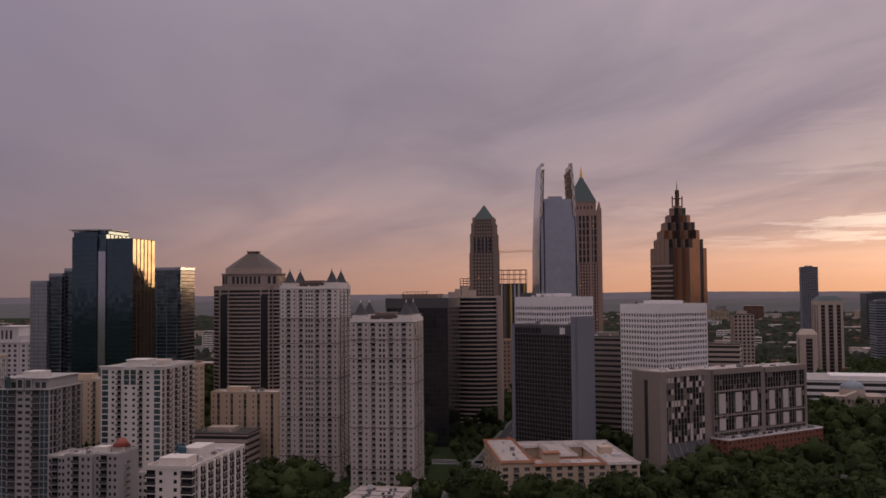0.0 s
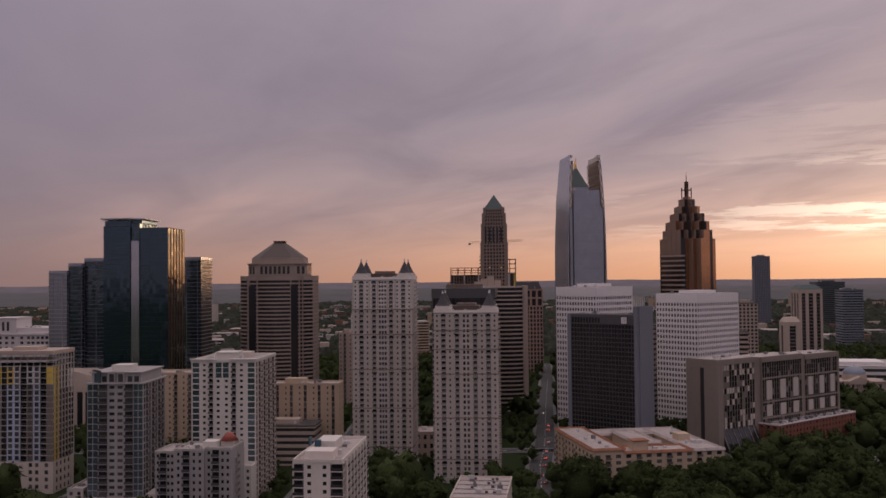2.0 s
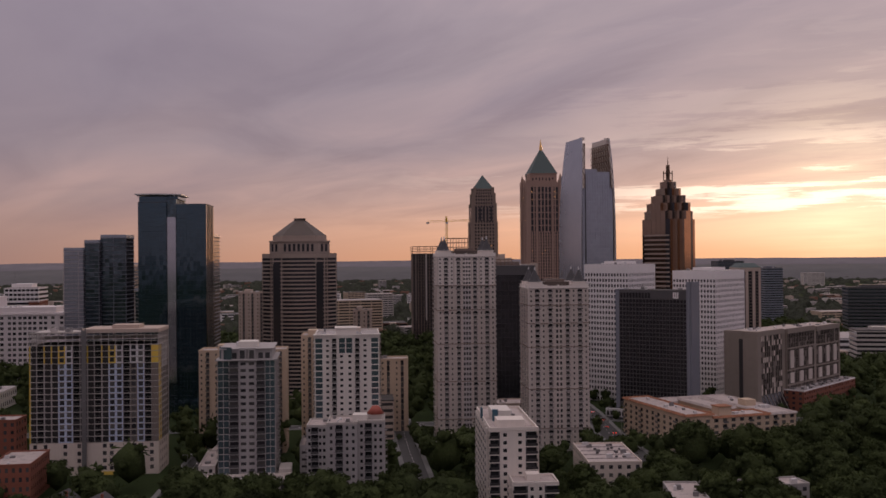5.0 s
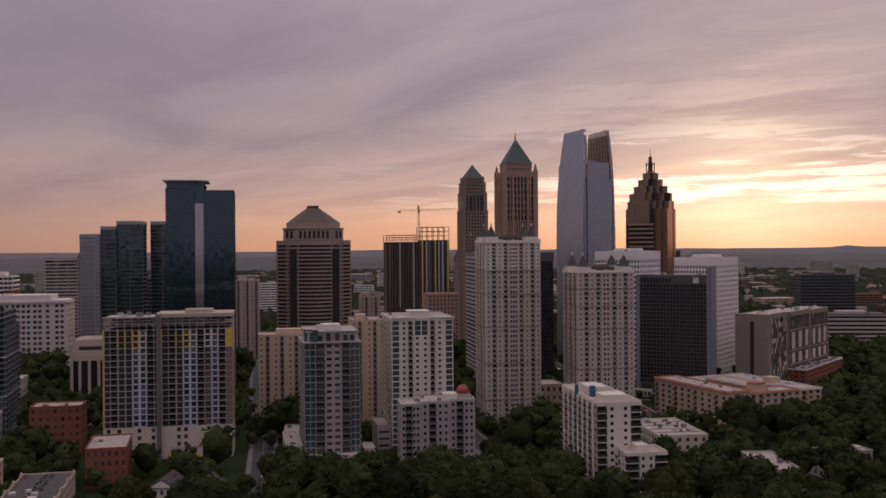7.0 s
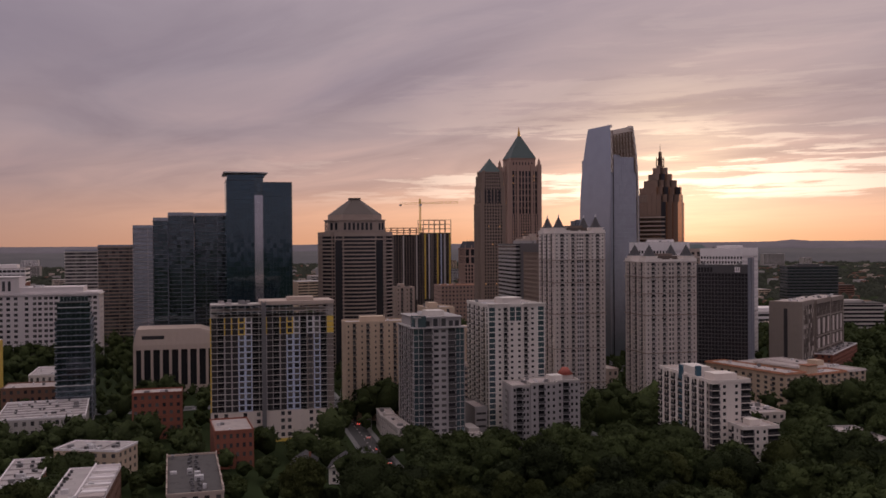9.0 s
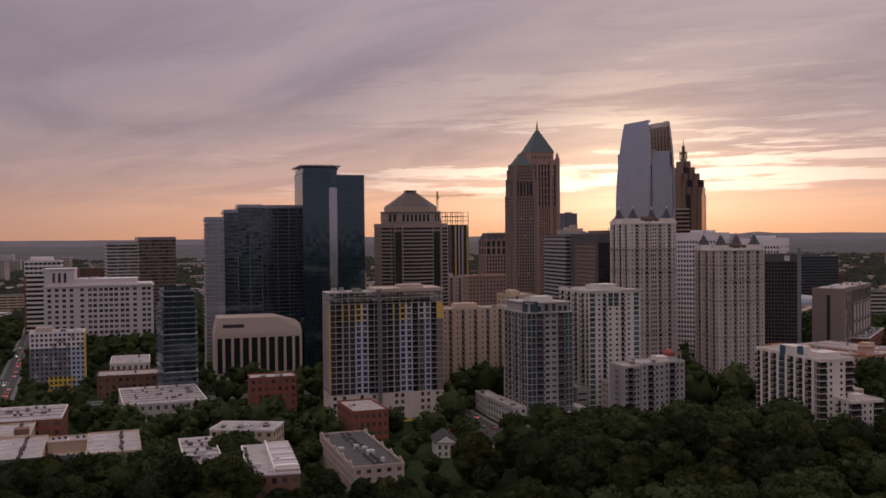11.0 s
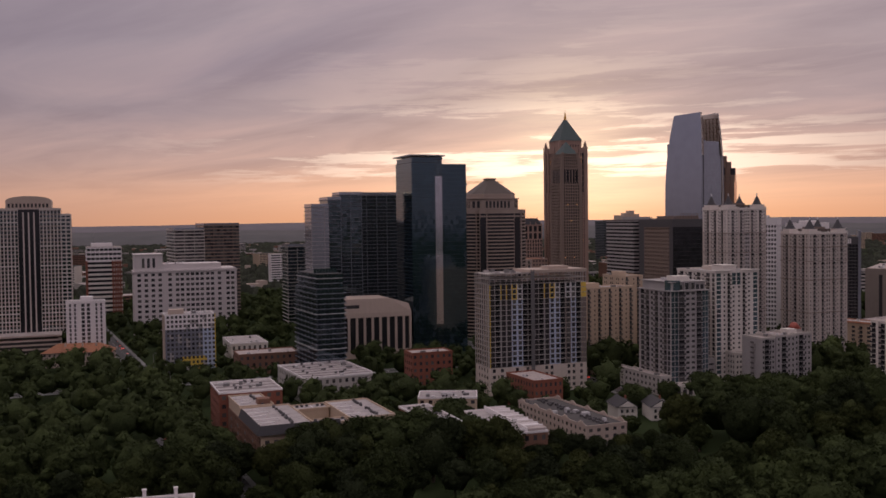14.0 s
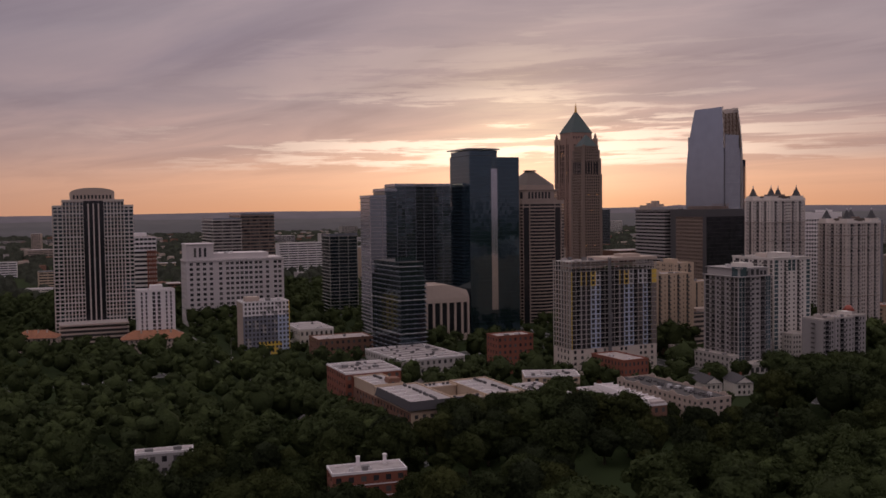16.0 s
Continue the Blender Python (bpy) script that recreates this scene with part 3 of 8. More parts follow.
def twin_spire_tower(x, y, ang, w, d, H, nf, tint, label, courses, cone_r):
    """Tall stuccoed residential tower with four pointed corner turrets, balconies in stacks and string courses."""
    T = Thing("residential_tower", label, "apartment tower", x, y, ang, w, d, group="pale turreted towers")
    rec = 0.45
    tall = H > 90
    T.box("core", tint, rec, w - rec, rec, d - rec, 0, H - 1.2)
    u = w / 30.0
    bays = ((0, 8.4, tint, [(1.1, 1.9, 0.3, 0.72, "w"), (3.5, 5.5, 0.0, 0.90, "b"), (7.1, 7.9, 0.3, 0.72, "w")]),
            (8.4, 12.7, tint, [(10.0, 11.8, 0.0, 0.90, "b")]),
            (12.7, 17.7, "lowstucco" if tall else tint, [(13.3, 14.3, 0.22, 0.78, "w"), (14.7, 15.7, 0.22, 0.78, "w"), (16.1, 17.1, 0.22, 0.78, "w")] if tall else [(13.7, 14.8, 0.2, 0.8, "w"), (15.5, 16.6, 0.2, 0.8, "w")]),
            (17.7, 21.6, tint, [(18.5, 20.3, 0.0, 0.90, "b")]),
            (21.6, 30, tint, [(22.2, 23.0, 0.3, 0.72, "w"), (24.6, 26.6, 0.0, 0.90, "b"), (28.2, 29.0, 0.3, 0.72, "w")]))
    low, nlow = H * 0.84, int(nf * 0.84)
    top_mat = "beige_top" if tall else tint
    for a0, a1, mat, cols in bays:
        cols = [(a * u, b * u, lo, hi, k) for a, b, lo, hi, k in cols]
        T.columns("S", 0, 0, low, a0 * u, a1 * u, cols, nlow, mat, rec=rec, rail="railgrey")
        T.columns("S", 0, low, H - 1.2, a0 * u, a1 * u, cols, nf - nlow, top_mat, part="upper_wall", rec=rec, rail="railgrey")
    v = d / 25.6
    side = [(1.6, 2.6, 0.25, 0.8, "w"), (4.0, 6.4, 0.0, 0.93, "b"), (8.2, 9.2, 0.25, 0.8, "w"), (11.2, 14.0, 0.0, 0.93, "b"), (16.0, 17.0, 0.25, 0.8, "w"), (19.0, 21.4, 0.0, 0.93, "b"), (22.8, 23.8, 0.25, 0.8, "w")]
    for s, plane in (("W", 0), ("E", w)):
        cols = [(max(rec, a * v), min(d - rec, b * v), lo, hi, k) for a, b, lo, hi, k in side]
        T.columns(s, plane, 0, low, rec, d - rec, cols, nlow, tint, rec=rec, single=False, rail="railgrey")
        T.columns(s, plane, low, H - 1.2, rec, d - rec, cols, nf - nlow, top_mat, part="upper_wall", rec=rec, single=False, rail="railgrey")
    T.box("wall", tint, 0, w, d - rec, d, 0, H - 1.2)
    for f in courses:
        z, o = f * H - 0.5, 0.4
        T.obj("string_course", boxes_mesh("string_course", [(-o, w + o, -o, 0.02, z, z + 0.45), (-o, w + o, d - 0.02, d + o, z, z + 0.45), (-o, 0.02, 0.02, d - 0.02, z, z + 0.45), (w - 0.02, w + o, 0.02, d - 0.02, z, z + 0.45)], "course" if f < 0.95 else "beige_top"))
    # pilasters between the bays, and flat raised panels under the courses
    for a in (0.0, 8.2, 12.5, 17.3, 21.3, 29.3):
        T.obj("pilaster", boxes_mesh("pilaster", [(a * u, (a + 0.6) * u, -0.3, -0.03, 0, H - 1.3)], tint))
    for f in courses:
        for a, b in ((2.6, 6.4), (9.2, 12.4), (17.9, 21.1), (23.7, 27.5)):
            arc = [((a + b) / 2 * u + 1.35 * math.cos(math.pi * i / 8), f * H - 2.3 + 1.35 * math.sin(math.pi * i / 8)) for i in range(9)]
            q, g = prism(arc, 0.0, 0.32)
            T.mesh("arch_window", "black", [(px, 0.08 - pz, py) for px, py, pz in q], g)
    T.box("roof", "roof", rec, w - rec, rec, d - rec, H - 1.2, H - 0.9)
    p = 4.0 * u
    for tx, ty in ((0, 0), (w - 2 * p, 0), (0, d - 2 * p), (w - 2 * p, d - 2 * p)):
        T.obj("turret", boxes_mesh("turret", [(tx - 0.1, tx + 2 * p + 0.1, ty - 0.1, ty + 2 * p + 0.1, H - 0.9, H + 1.0), (tx + 0.8, tx + 2 * p - 0.8, ty + 0.8, ty + 2 * p - 0.8, H + 1.0, H + 2.0), (tx + 0.5, tx + 2 * p - 0.5, ty + 0.5, ty + 2 * p - 0.5, H + 2.0, H + 2.3)], "beige_top"))
        cxx, cyy = tx + p, ty + p
        cap = T.mesh("turret_roof", "slate", *flared_roof(cxx, cyy, cone_r, H + 2.3, H + 8.4))
        T.obj("finial", mesh_of("finial", *cone(cxx, cyy, 0.42, H + 8.1, H + 9.6, 6, 0.5), "pale"), parent=cap)
    T.box("penthouse", "piproof", p * 2 + 0.6, w - 2 * p - 0.6, d * 0.2, d * 0.8, H - 0.9, H + 2.2)
    T.box("penthouse", "brownstone", p * 2 + 2.4, w - 2 * p - 2.4, d * 0.3, d * 0.7, H + 2.2, H + 3.4)
    parapet(T, "beige_top", 2 * p, w - 2 * p, 0.0, d, H - 0.9, 1.3)
    for a in (0.3, 0.5, 0.7):
        T.obj("parapet_post", boxes_mesh("parapet_post", [(w * a - 0.4, w * a + 0.4, -0.15, 0.5, H - 0.9, H + 0.9)], "beige_top"))
    # arched porch storey
    T.box("base", "concrete", -0.7, w + 0.7, -0.7, d + 0.7, 0, 2.6)
    T.done(34)


def white_tower():
    x, y, ang, w, d, H, nf = -151.1, 418.8, -8.4, 28.0, 35.9, 61.5, 24
    T = Thing("residential_tower", "white stucco apartment tower with glazed corners and square windows", "apartment tower", x, y, ang, w, d)
    r = 0.35
    T.box("core", "white", r, w - r, r, d - r, 0, H - 1)
    s, h = 0.30, 0.72
    cols = [(0.4, 3.4, 0.12, 0.94, "g"), (5.0, 6.2, s, h, "w"), (7.6, 9.4, 0.05, 0.9, "b"), (11.0, 12.3, s, h, "w"), (14.6, 15.9, s, h, "w"), (17.6, 19.4, 0.05, 0.9, "b"), (21.2, 22.5, s, h, "w"), (24.6, 27.6, 0.12, 0.94, "g")]
    T.columns("S", 0, 0, H - 3 * H / nf, 0, w, cols, nf - 3, "white", rec=r, glass="black")
    top = [(0.4, 3.4, 0.12, 0.94, "g"), (5.0, 6.2, s, h, "w"), (7.6, 9.4, 0.05, 0.9, "b"), (10.6, 13.2, 0.06, 0.97, "g"), (13.7, 16.3, 0.06, 0.97, "g"), (17.6, 19.4, 0.05, 0.9, "b"), (21.2, 22.5, s, h, "w"), (24.6, 27.6, 0.12, 0.94, "g")]
    T.columns("S", 0, H - 3 * H / nf, H - 1, 0, w, top, 3, "white", rec=r, glass="black")
    side = [(1.2, 3.6, 0.12, 0.94, "g"), (5.6, 9.0, 0.05, 0.9, "b"), (11.0, 12.4, s, h, "w"), (14.0, 17.4, 0.05, 0.9, "b"), (19.0, 20.4, s, h, "w"), (22.0, 25.4, 0.05, 0.9, "b"), (27.0, 28.4, s, h, "w"), (30.0, 33.6, 0.05, 0.9, "b")]
    for sd, pl in (("W", 0), ("E", w)):
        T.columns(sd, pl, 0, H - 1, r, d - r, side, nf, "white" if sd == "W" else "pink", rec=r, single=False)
    T.box("wall", "white", 0, w, d - r, d, 0, H - 1)
    T.box("roof", "roofwhite", r, w - r, r, d - r, H - 1, H - 0.6)
    parapet(T, "white", -0.25, w + 0.25, -0.25, d + 0.25, H - 0.95, 1.3, 0.5)
    T.box("cornice", "white", -0.7, 10, -0.7, 1.5, H + 0.1, H + 0.6)
    T.box("cornice", "white", 17, w + 0.7, -0.7, 1.5, H + 0.1, H + 0.6)
    T.box("penthouse", "white", 9, 18, 6, 16, H - 0.6, H + 2.6)
    T.box("penthouse", "white", 8.6, 18.4, 5.6, 16.4, H + 2.6, H + 3.0)
    T.box("penthouse", "pink", 12, 20, 20, 29, H - 0.6, H + 1.8)
    roof_kit(T, 2, w - 3, 3, d - 4, H - 0.6, 9, 11)
    T.done()
    P = Thing("parking_podium", "pale stucco garage block at the foot of the white tower", "parking garage", x - 6.5, y + 1.5, ang, 6.2, 20)
    P.box("wall", "grey", 0, 6.2, 0, 22, 0, 13.4)
    P.box("roof", "roof", 0.4, 5.8, 0.4, 21.6, 13.4, 13.6)
    parapet(P, "grey", -0.1, 6.3, -0.1, 22.1, 13.4, 1.0)
    for k in range(4):
        # solid dark boxes on the wall stand in for shaded garage openings
        P.box("opening", "dark", 0.8, 5.4, -0.03, 0.3, 1.6 + 3 * k, 2.6 + 3 * k)
    P.done()
    P = Thing("row_wing", "low white apartment wing with square windows below the tower", "apartment building", x + 5, y - 9, ang, 22, 8.5)
    P.box("core", "white", 0.35, 21.65, 0.35, 8.5, 0, 17)
    P.columns("S", 0, 0, 17, 0, 22, [(1 + 2.1 * i, 2.2 + 2.1 * i, 0.28, 0.75, "w") for i in range(10)], 6, "white")
    P.columns("W", 0, 0, 17, 0.35, 8.5, [(1 + 2.1 * i, 2.2 + 2.1 * i, 0.28, 0.75, "w") for i in range(3)], 6, "white")
    P.box("wall", "white", 21.65, 22, 0.35, 8.5, 0, 17)
    P.box("roof", "roof", 0.3, 21.7, 0.3, 8.4, 17, 17.2)
    parapet(P, "white", -0.1, 22.1, -0.1, 8.5, 17, 0.9)
    P.done()


def grey_glass_tower():
    x, y, ang, w, d, H, nf = -192.1, 409.0, -6.4, 23.5, 28.8, 53.0, 19
    T = Thing("residential_tower", "grey concrete and green glass apartment tower with balconies", "apartment tower", x, y, ang, w, d)
    r = 0.4
    T.box("core", "grey", r, w - r, r, d - r, 0, H)
    cols = [(0.15, 2.2, 0.08, 0.97, "g"), (2.4, 4.5, 0.08, 0.97, "g"), (4.8, 8.4, 0.0, 0.97, "b"), (9.3, 11.5, 0.3, 0.76, "w"), (12.7, 14.9, 0.3, 0.76, "w"), (15.9, 19.2, 0.0, 0.97, "b"), (19.5, 21.3, 0.08, 0.97, "g"), (21.5, 23.3, 0.08, 0.97, "g")]
    T.columns("S", 0, 6, H, 0, w, cols, nf - 2, "grey", rec=r, rail="charcoal")
    side = [(1.0, 3.4, 0.1, 0.95, "g"), (4.0, 6.6, 0.05, 0.92, "b"), (8.0, 10.0, 0.25, 0.78, "w"), (11.5, 14.5, 0.05, 0.92, "b"), (16.0, 18.0, 0.25, 0.78, "w"), (19.5, 22.5, 0.05, 0.92, "b"), (24.0, 27.4, 0.1, 0.95, "g")]
    for sd, pl in (("W", 0), ("E", w)):
        T.columns(sd, pl, 6, H, r, d - r, side, nf - 2, "grey", rec=r, single=False)
    T.box("wall", "concrete", 0, w, d - r, d, 0, H)
    T.box("cornice", "grey", -0.8, w + 0.8, -0.8, d + 0.8, H, H + 0.5)
    # set-back penthouse storeys with tall framed windows
    T.box("penthouse", "grey", 1.4, w - 1.2, 1.4, d - 1.4, H + 0.5, H + 4.6)
    for a in (8.6, 12.4):
        T.box("penthouse_bay", "grey", a, a + 3.0, 0.4, 1.6, H + 0.5, H + 5.2)
        T.obj("window", boxes_mesh("window", [(a + 0.5, a + 2.5, 0.3, 0.42, H + 0.9, H + 4.3)], "win"))
    for a in (5.8, 16.6, 19.4):
        T.obj("window", boxes_mesh("window", [(a, a + 1.9, 1.25, 1.38, H + 0.8, H + 3.2)], "win"))
    T.box("cornice", "grey", 0.6, w - 0.4, 0.6, d - 0.6, H + 4.6, H + 5.0)
    T.box("penthouse", "white", 8, 16, 6, 15, H + 5.0, H + 7.4)
    v, f = prism([(0.2 + 5.6 * (1 - math.cos(a)), 0.2 + 5.6 * (1 - math.sin(a))) for a in [math.pi / 2 * i / 8 for i in range(9)]] + [(0.9, 5.8), ], H + 0.5, H + 5.6)
    T.mesh("glass_crown", "bluewin", v, f, "curved blue glass screen on the roof corner")
    roof_kit(T, 3, w - 4, 15, d - 4, H + 5.0, 6, 21)
    T.done()
    P = Thing("podium", "pale terrace podium with a pool under the glass tower", "podium", x - 5, y - 8, ang, 34, 36)
    P.box("wall", "concrete", 0, 34, 0, 7.5, 0, 5.2)
    P.box("wall", "concrete", 29, 34, 7.5, 20, 0, 7.8)
    P.box("deck", "roof", 0.4, 33.6, 0.4, 7.4, 5.2, 5.4)
    parapet(P, "white", -0.1, 34.1, -0.1, 7.6, 5.2, 1.1)
    P.box("pool", "bluewin", 12, 22, 2.5, 5.5, 5.4, 5.5)
    for i in range(9):
        # openings are dark boxes on the wall face, shade put in as colour
        P.obj("opening", boxes_mesh("opening", [(1.2 + 3.6 * i, 3.6 + 3.6 * i, -0.04, 0.3, 1.0, 3.8)], "dark"))
    P.done()


def lobed_grey_block():
    x, y, ang, w, d, H, nf = -158.4, 379.5, -11.0, 30.5, 17.0, 30.0, 11
    T = Thing("apartment_block", "grey stucco mid-rise with a red cupola and stacked balconies", "apartment building", x, y, ang, w, d)
    r = 0.35
    for a0, a1, y0, h in ((0, 8, 0.8, H - 1.0), (8, 20, 0, H), (20, w, 1.2, H + 0.4)):
        T.box("core", "grey", a0 + 0.05, a1 - 0.05, y0 + r, d - r, 0, h)
        b = a1 - a0
        cols = [(a0 + b * p - q, a0 + b * p + q, lo, hi, k) for p, q, lo, hi, k in ((0.14, 0.5, 0.3, 0.75, "w"), (0.40, 1.35, 0.0, 0.95, "b"), (0.66, 0.5, 0.3, 0.75, "w"), (0.86, 0.5, 0.3, 0.75, "w"))]
        T.columns("S", y0, 0, h, a0, a1, cols, nf, "grey", rec=r, glass="black", rail="charcoal")
        T.box("roof", "roof", a0 + 0.3, a1 - 0.3, y0 + 0.4, d - 0.4, h, h + 0.2)
        parapet(T, "concrete", a0, a1, y0 - 0.2, d, h, 0.9)
    for sd, pl, y0 in (("W", 0, 0.8), ("E", w, 1.2)):
        T.columns(sd, pl, 0, H - 1, y0 + r, d - r, [(3, 4.2, 0.3, 0.75, "w"), (6.2, 8.6, 0.05, 0.9, "b"), (11, 12.2, 0.3, 0.75, "w")], nf, "grey", rec=r)
    T.box("wall", "grey", 0, w, d - r, d, 0, H - 1)
    T.box("penthouse", "white", 18, 23.5, 4, 10, H + 0.2, H + 3.0)
    T.box("cupola_base", "concrete", 24, 29.5, 7.5, 13, H + 0.4, H + 2.6)
    T.mesh("cupola", "redcap", *cone(26.75, 10.25, 3.7, H + 2.6, H + 5.6, 10, 0.35), "dull red metal cupola roof", True)
    roof_kit(T, 2, 17, 3, d - 3, H, 8, 31)
    T.done()


def front_white_block():
    x, y, ang, w, d, H, nf = -100.5, 321.1, -9.9, 16.4, 46.4, 36.0, 13
    T = Thing("apartment_block", "pale stucco condominium with dark corner balconies and a teal fin", "apartment building", x, y, ang, w, d)
    r = 0.35
    T.box("core", "charcoal", r, w - r, r, d - r, 0, H - 1)
    fh = (H - 1) / nf
    T.columns("S", 0, 0, H - 1, 3.4, 12.4, [(4.6, 5.9, 0.25, 0.72, "w"), (9.8, 11.1, 0.25, 0.72, "w")], nf, "frontwhite", rec=r, glass="black", rail="dark")
    for k in range(nf):
        for a0, a1 in ((-0.3, 3.3), (12.5, w + 0.3)):
            T.rep("balcony_floor", "frontwhite", (a1 - a0, 3.2, 0.3), (a0, -0.3, k * fh + fh - 0.3))
            T.rep("balcony", "dark", (a1 - a0, 0.1, fh * 0.36), (a0, -0.25, k * fh + 0.05))
            T.rep("window", "black", (a1 - a0 - 0.8, 0.1, fh - 0.5), (a0 + 0.4, r - 0.1, k * fh + 0.15))
    cols = []
    a = 3.4
    while a < d - 3:
        cols += [(a, a + 1.7, 0.22, 0.78, "w"), (a + 2.4, a + 5.4, 0.0, 0.95, "b")]
        a += 6.2
    for sd, pl in (("W", 0), ("E", w)):
        T.columns(sd, pl, 0, H - 1, r + 2.6, d - r, cols, nf, "frontwhite", rec=r, glass="black", rail="dark")
    T.box("wall", "frontwhite", 0, w, d - r, d, 0, H - 1)
    T.box("roof", "roof", r, w - r, r, d - r, H - 1, H - 0.7)
    parapet(T, "frontwhite", -0.2, w + 0.2, -0.2, d + 0.1, H - 0.9, 1.2)
    # white posts that frame the dark balcony stacks along the flanks
    for i in range(7):
        for px in (-1.1, w + 0.6):
            T.obj("balcony_frame", boxes_mesh("balcony_frame", [(px, px + 0.5, 2.9 + 6.2 * i, 4.6 + 6.2 * i, 0, H - 0.4)], "frontwhite"))
    T.box("penthouse", "frontwhite", 3, 12.6, 3.5, 12, H - 0.7, H + 2.2)
    T.box("penthouse", "white", 3, 10, 20, 33, H - 0.7, H + 2.8)
    T.obj("fin", boxes_mesh("fin", [(-0.55, 0.0, 24, 27.4, 0, H + 3.2)], "teal"), "dark teal vertical fin")
    T.obj("fin", boxes_mesh("fin", [(3.0, 5.0, 18.2, 20, H - 0.7, H + 3.4)], "teal"))
    roof_kit(T, 2, w - 3, 13, d - 6, H - 0.7, 10, 41)
    T.done()
    P = Thing("apartment_block", "lower pale wing with wraparound dark balconies among the trees", "apartment building", x + 4.5, y - 12.5, ang, 15, 12)
    P.box("core", "charcoal", r, 15 - r, r, 12, 0, 19)
    P.columns("S", 0, 0, 19, 4.8, 10.4, [(5.6, 6.7, 0.25, 0.72, "w"), (8.5, 9.6, 0.25, 0.72, "w")], 7, "frontwhite", glass="black", rail="dark")
    for k in range(7):
        for a0, a1 in ((-0.3, 4.6), (10.6, 15.3)):
            P.rep("balcony_floor", "frontwhite", (a1 - a0, 3, 0.3), (a0, -0.3, k * 2.71 + 2.4))
            P.rep("balcony", "dark", (a1 - a0, 0.1, 1.0), (a0, -0.25, k * 2.71 + 0.05))
            P.rep("window", "black", (a1 - a0 - 0.8, 0.1, 2.1), (a0 + 0.4, r - 0.1, k * 2.71 + 0.15))
    for sd, pl in (("W", 0), ("E", 15)):
        P.columns(sd, pl, 0, 19, 2.6, 11.6, [(4, 5.2, 0.25, 0.72, "w"), (7, 9, 0.05, 0.9, "b")], 7, "frontwhite", glass="black", rail="dark")
    P.box("roof", "roof", r, 15 - r, r, 11.7, 19, 19.3)
    parapet(P, "frontwhite", -0.2, 15.2, -0.2, 12, 19, 1.0)
    P.box("penthouse", "frontwhite", 5, 9.5, 4, 9, 19.2, 21.6)
    P.done()


def construction_tower():
    x, y, ang, w, d, H = -273.0, 455.2, -9.1, 56.0, 20.8, 63.0
    T = Thing("unfinished_tower", "unfinished concrete apartment tower with blue and yellow sheathing panels", "tower under construction", x, y, ang, w, d)
    r, pod, nf = 0.4, 14.5, 18
    fh = (H - pod) / nf
    T.box("podium_core", "stone", r, w - r, r, d - r, 0, pod)
    cols = []
    for a in (1.5, 6.0, 14.5, 20.5, 31.5, 34.5, 44.5, 47.5, 52.0):
        cols.append((a, a + 1.7, 0.22, 0.78, "w"))
    T.columns("S", 0, 1.5, pod, 0, w, cols, 4, "pink", part="podium_wall", rec=r)
    T.box("podium_base", "yellow", 27, 42, -0.12, 0.4, 0, 1.5)
    T.box("podium_base", "pink", 0, 27, 0, 0.4, 0, 1.5)
    T.box("podium_base", "pink", 42, w, 0, 0.4, 0, 1.5)
    side = [(3 + 3.8 * i, 4.8 + 3.8 * i, 0.22, 0.78, "w") for i in range(4)]
    for sd, pl in (("W", 0), ("E", w)):
        T.columns(sd, pl, 0, pod, r, d - r, side, 4, "pink", part="podium_wall", rec=r)
    # dark core stands in for the unlit interior
    T.box("core", "dark", 2.2, w - 2.2, 2.2, d - 2.2, pod, H - 2 * fh)
    for k in range(nf + 1):
        z = pod + k * fh
        T.obj("floor_slab", boxes_mesh("floor_slab", [(0, w, 0, d, z - 0.2, z)], "concrete"))
    nb = 18
    bw = w / nb
    for i in range(nb + 1):
        a = min(w - 0.3, max(0.05, i * bw - 0.14))
        T.obj("column", boxes_mesh("column", [(a, a + 0.26, 0.12, 0.45, pod, H - 0.28)], "grey"))
        if i % 2 == 0:
            T.obj("column", boxes_mesh("column", [(a, a + 0.36, d - 0.5, d - 0.08, pod, H - 0.28)], "concrete"))
    for j in range(1, 7):
        for a in (0.08, w - 0.5):
            T.obj("column", boxes_mesh("column", [(a, a + 0.42, j * d / 7, j * d / 7 + 0.36, pod, H - 0.28)], "concrete"))
    kinds = "ycyybbccycybbcgbcu"
    for k in range(nf - 2):
        z = pod + k * fh
        top = k >= nf - 5
        for i, kind in enumerate(kinds):
            a0, a1 = i * bw, (i + 1) * bw
            if kind == "c":
                # black plate painted in as the shade inside the open bay
                T.rep("opening", "black", (bw - 0.5, 0.1, fh - 0.34), (a0 + 0.25, 1.4, z + 0.02))
                T.rep("guard_rail", "steel", (bw - 0.4, 0.05, 0.12), (a0 + 0.2, 0.02, z + 0.9))
                continue
            mat = {"y": "yellow", "b": ("yellow" if i in (4, 11) else "pale") if top else "blue", "g": "umber", "u": "yellow" if top else "umber"}[kind]
            if kind == "g" and top:
                mat = "pale"
            if kind in "yu":
                if kind == "u":
                    T.rep("sheathing", mat, (bw * 0.98, 0.12, fh - 0.3), (a0, 0.0, z))
                else:
                    T.rep("sheathing", "yellow" if top or i == 0 else "grey", (0.5, 0.12, fh - 0.24), (a0, -0.02, z))
                    # dark plate for the shade beside the sheathing strip
                    T.rep("opening", "dark", (bw - 0.9, 0.1, fh - 0.26), (a0 + 0.75, 0.9, z + 0.02))
            else:
                T.rep("sheathing", mat, (0.55, 0.12, fh - 0.3), (a0, -0.02, z))
                T.rep("sheathing", mat, (bw - 1.07, 0.12, 0.5), (a0 + 0.55, -0.02, z))
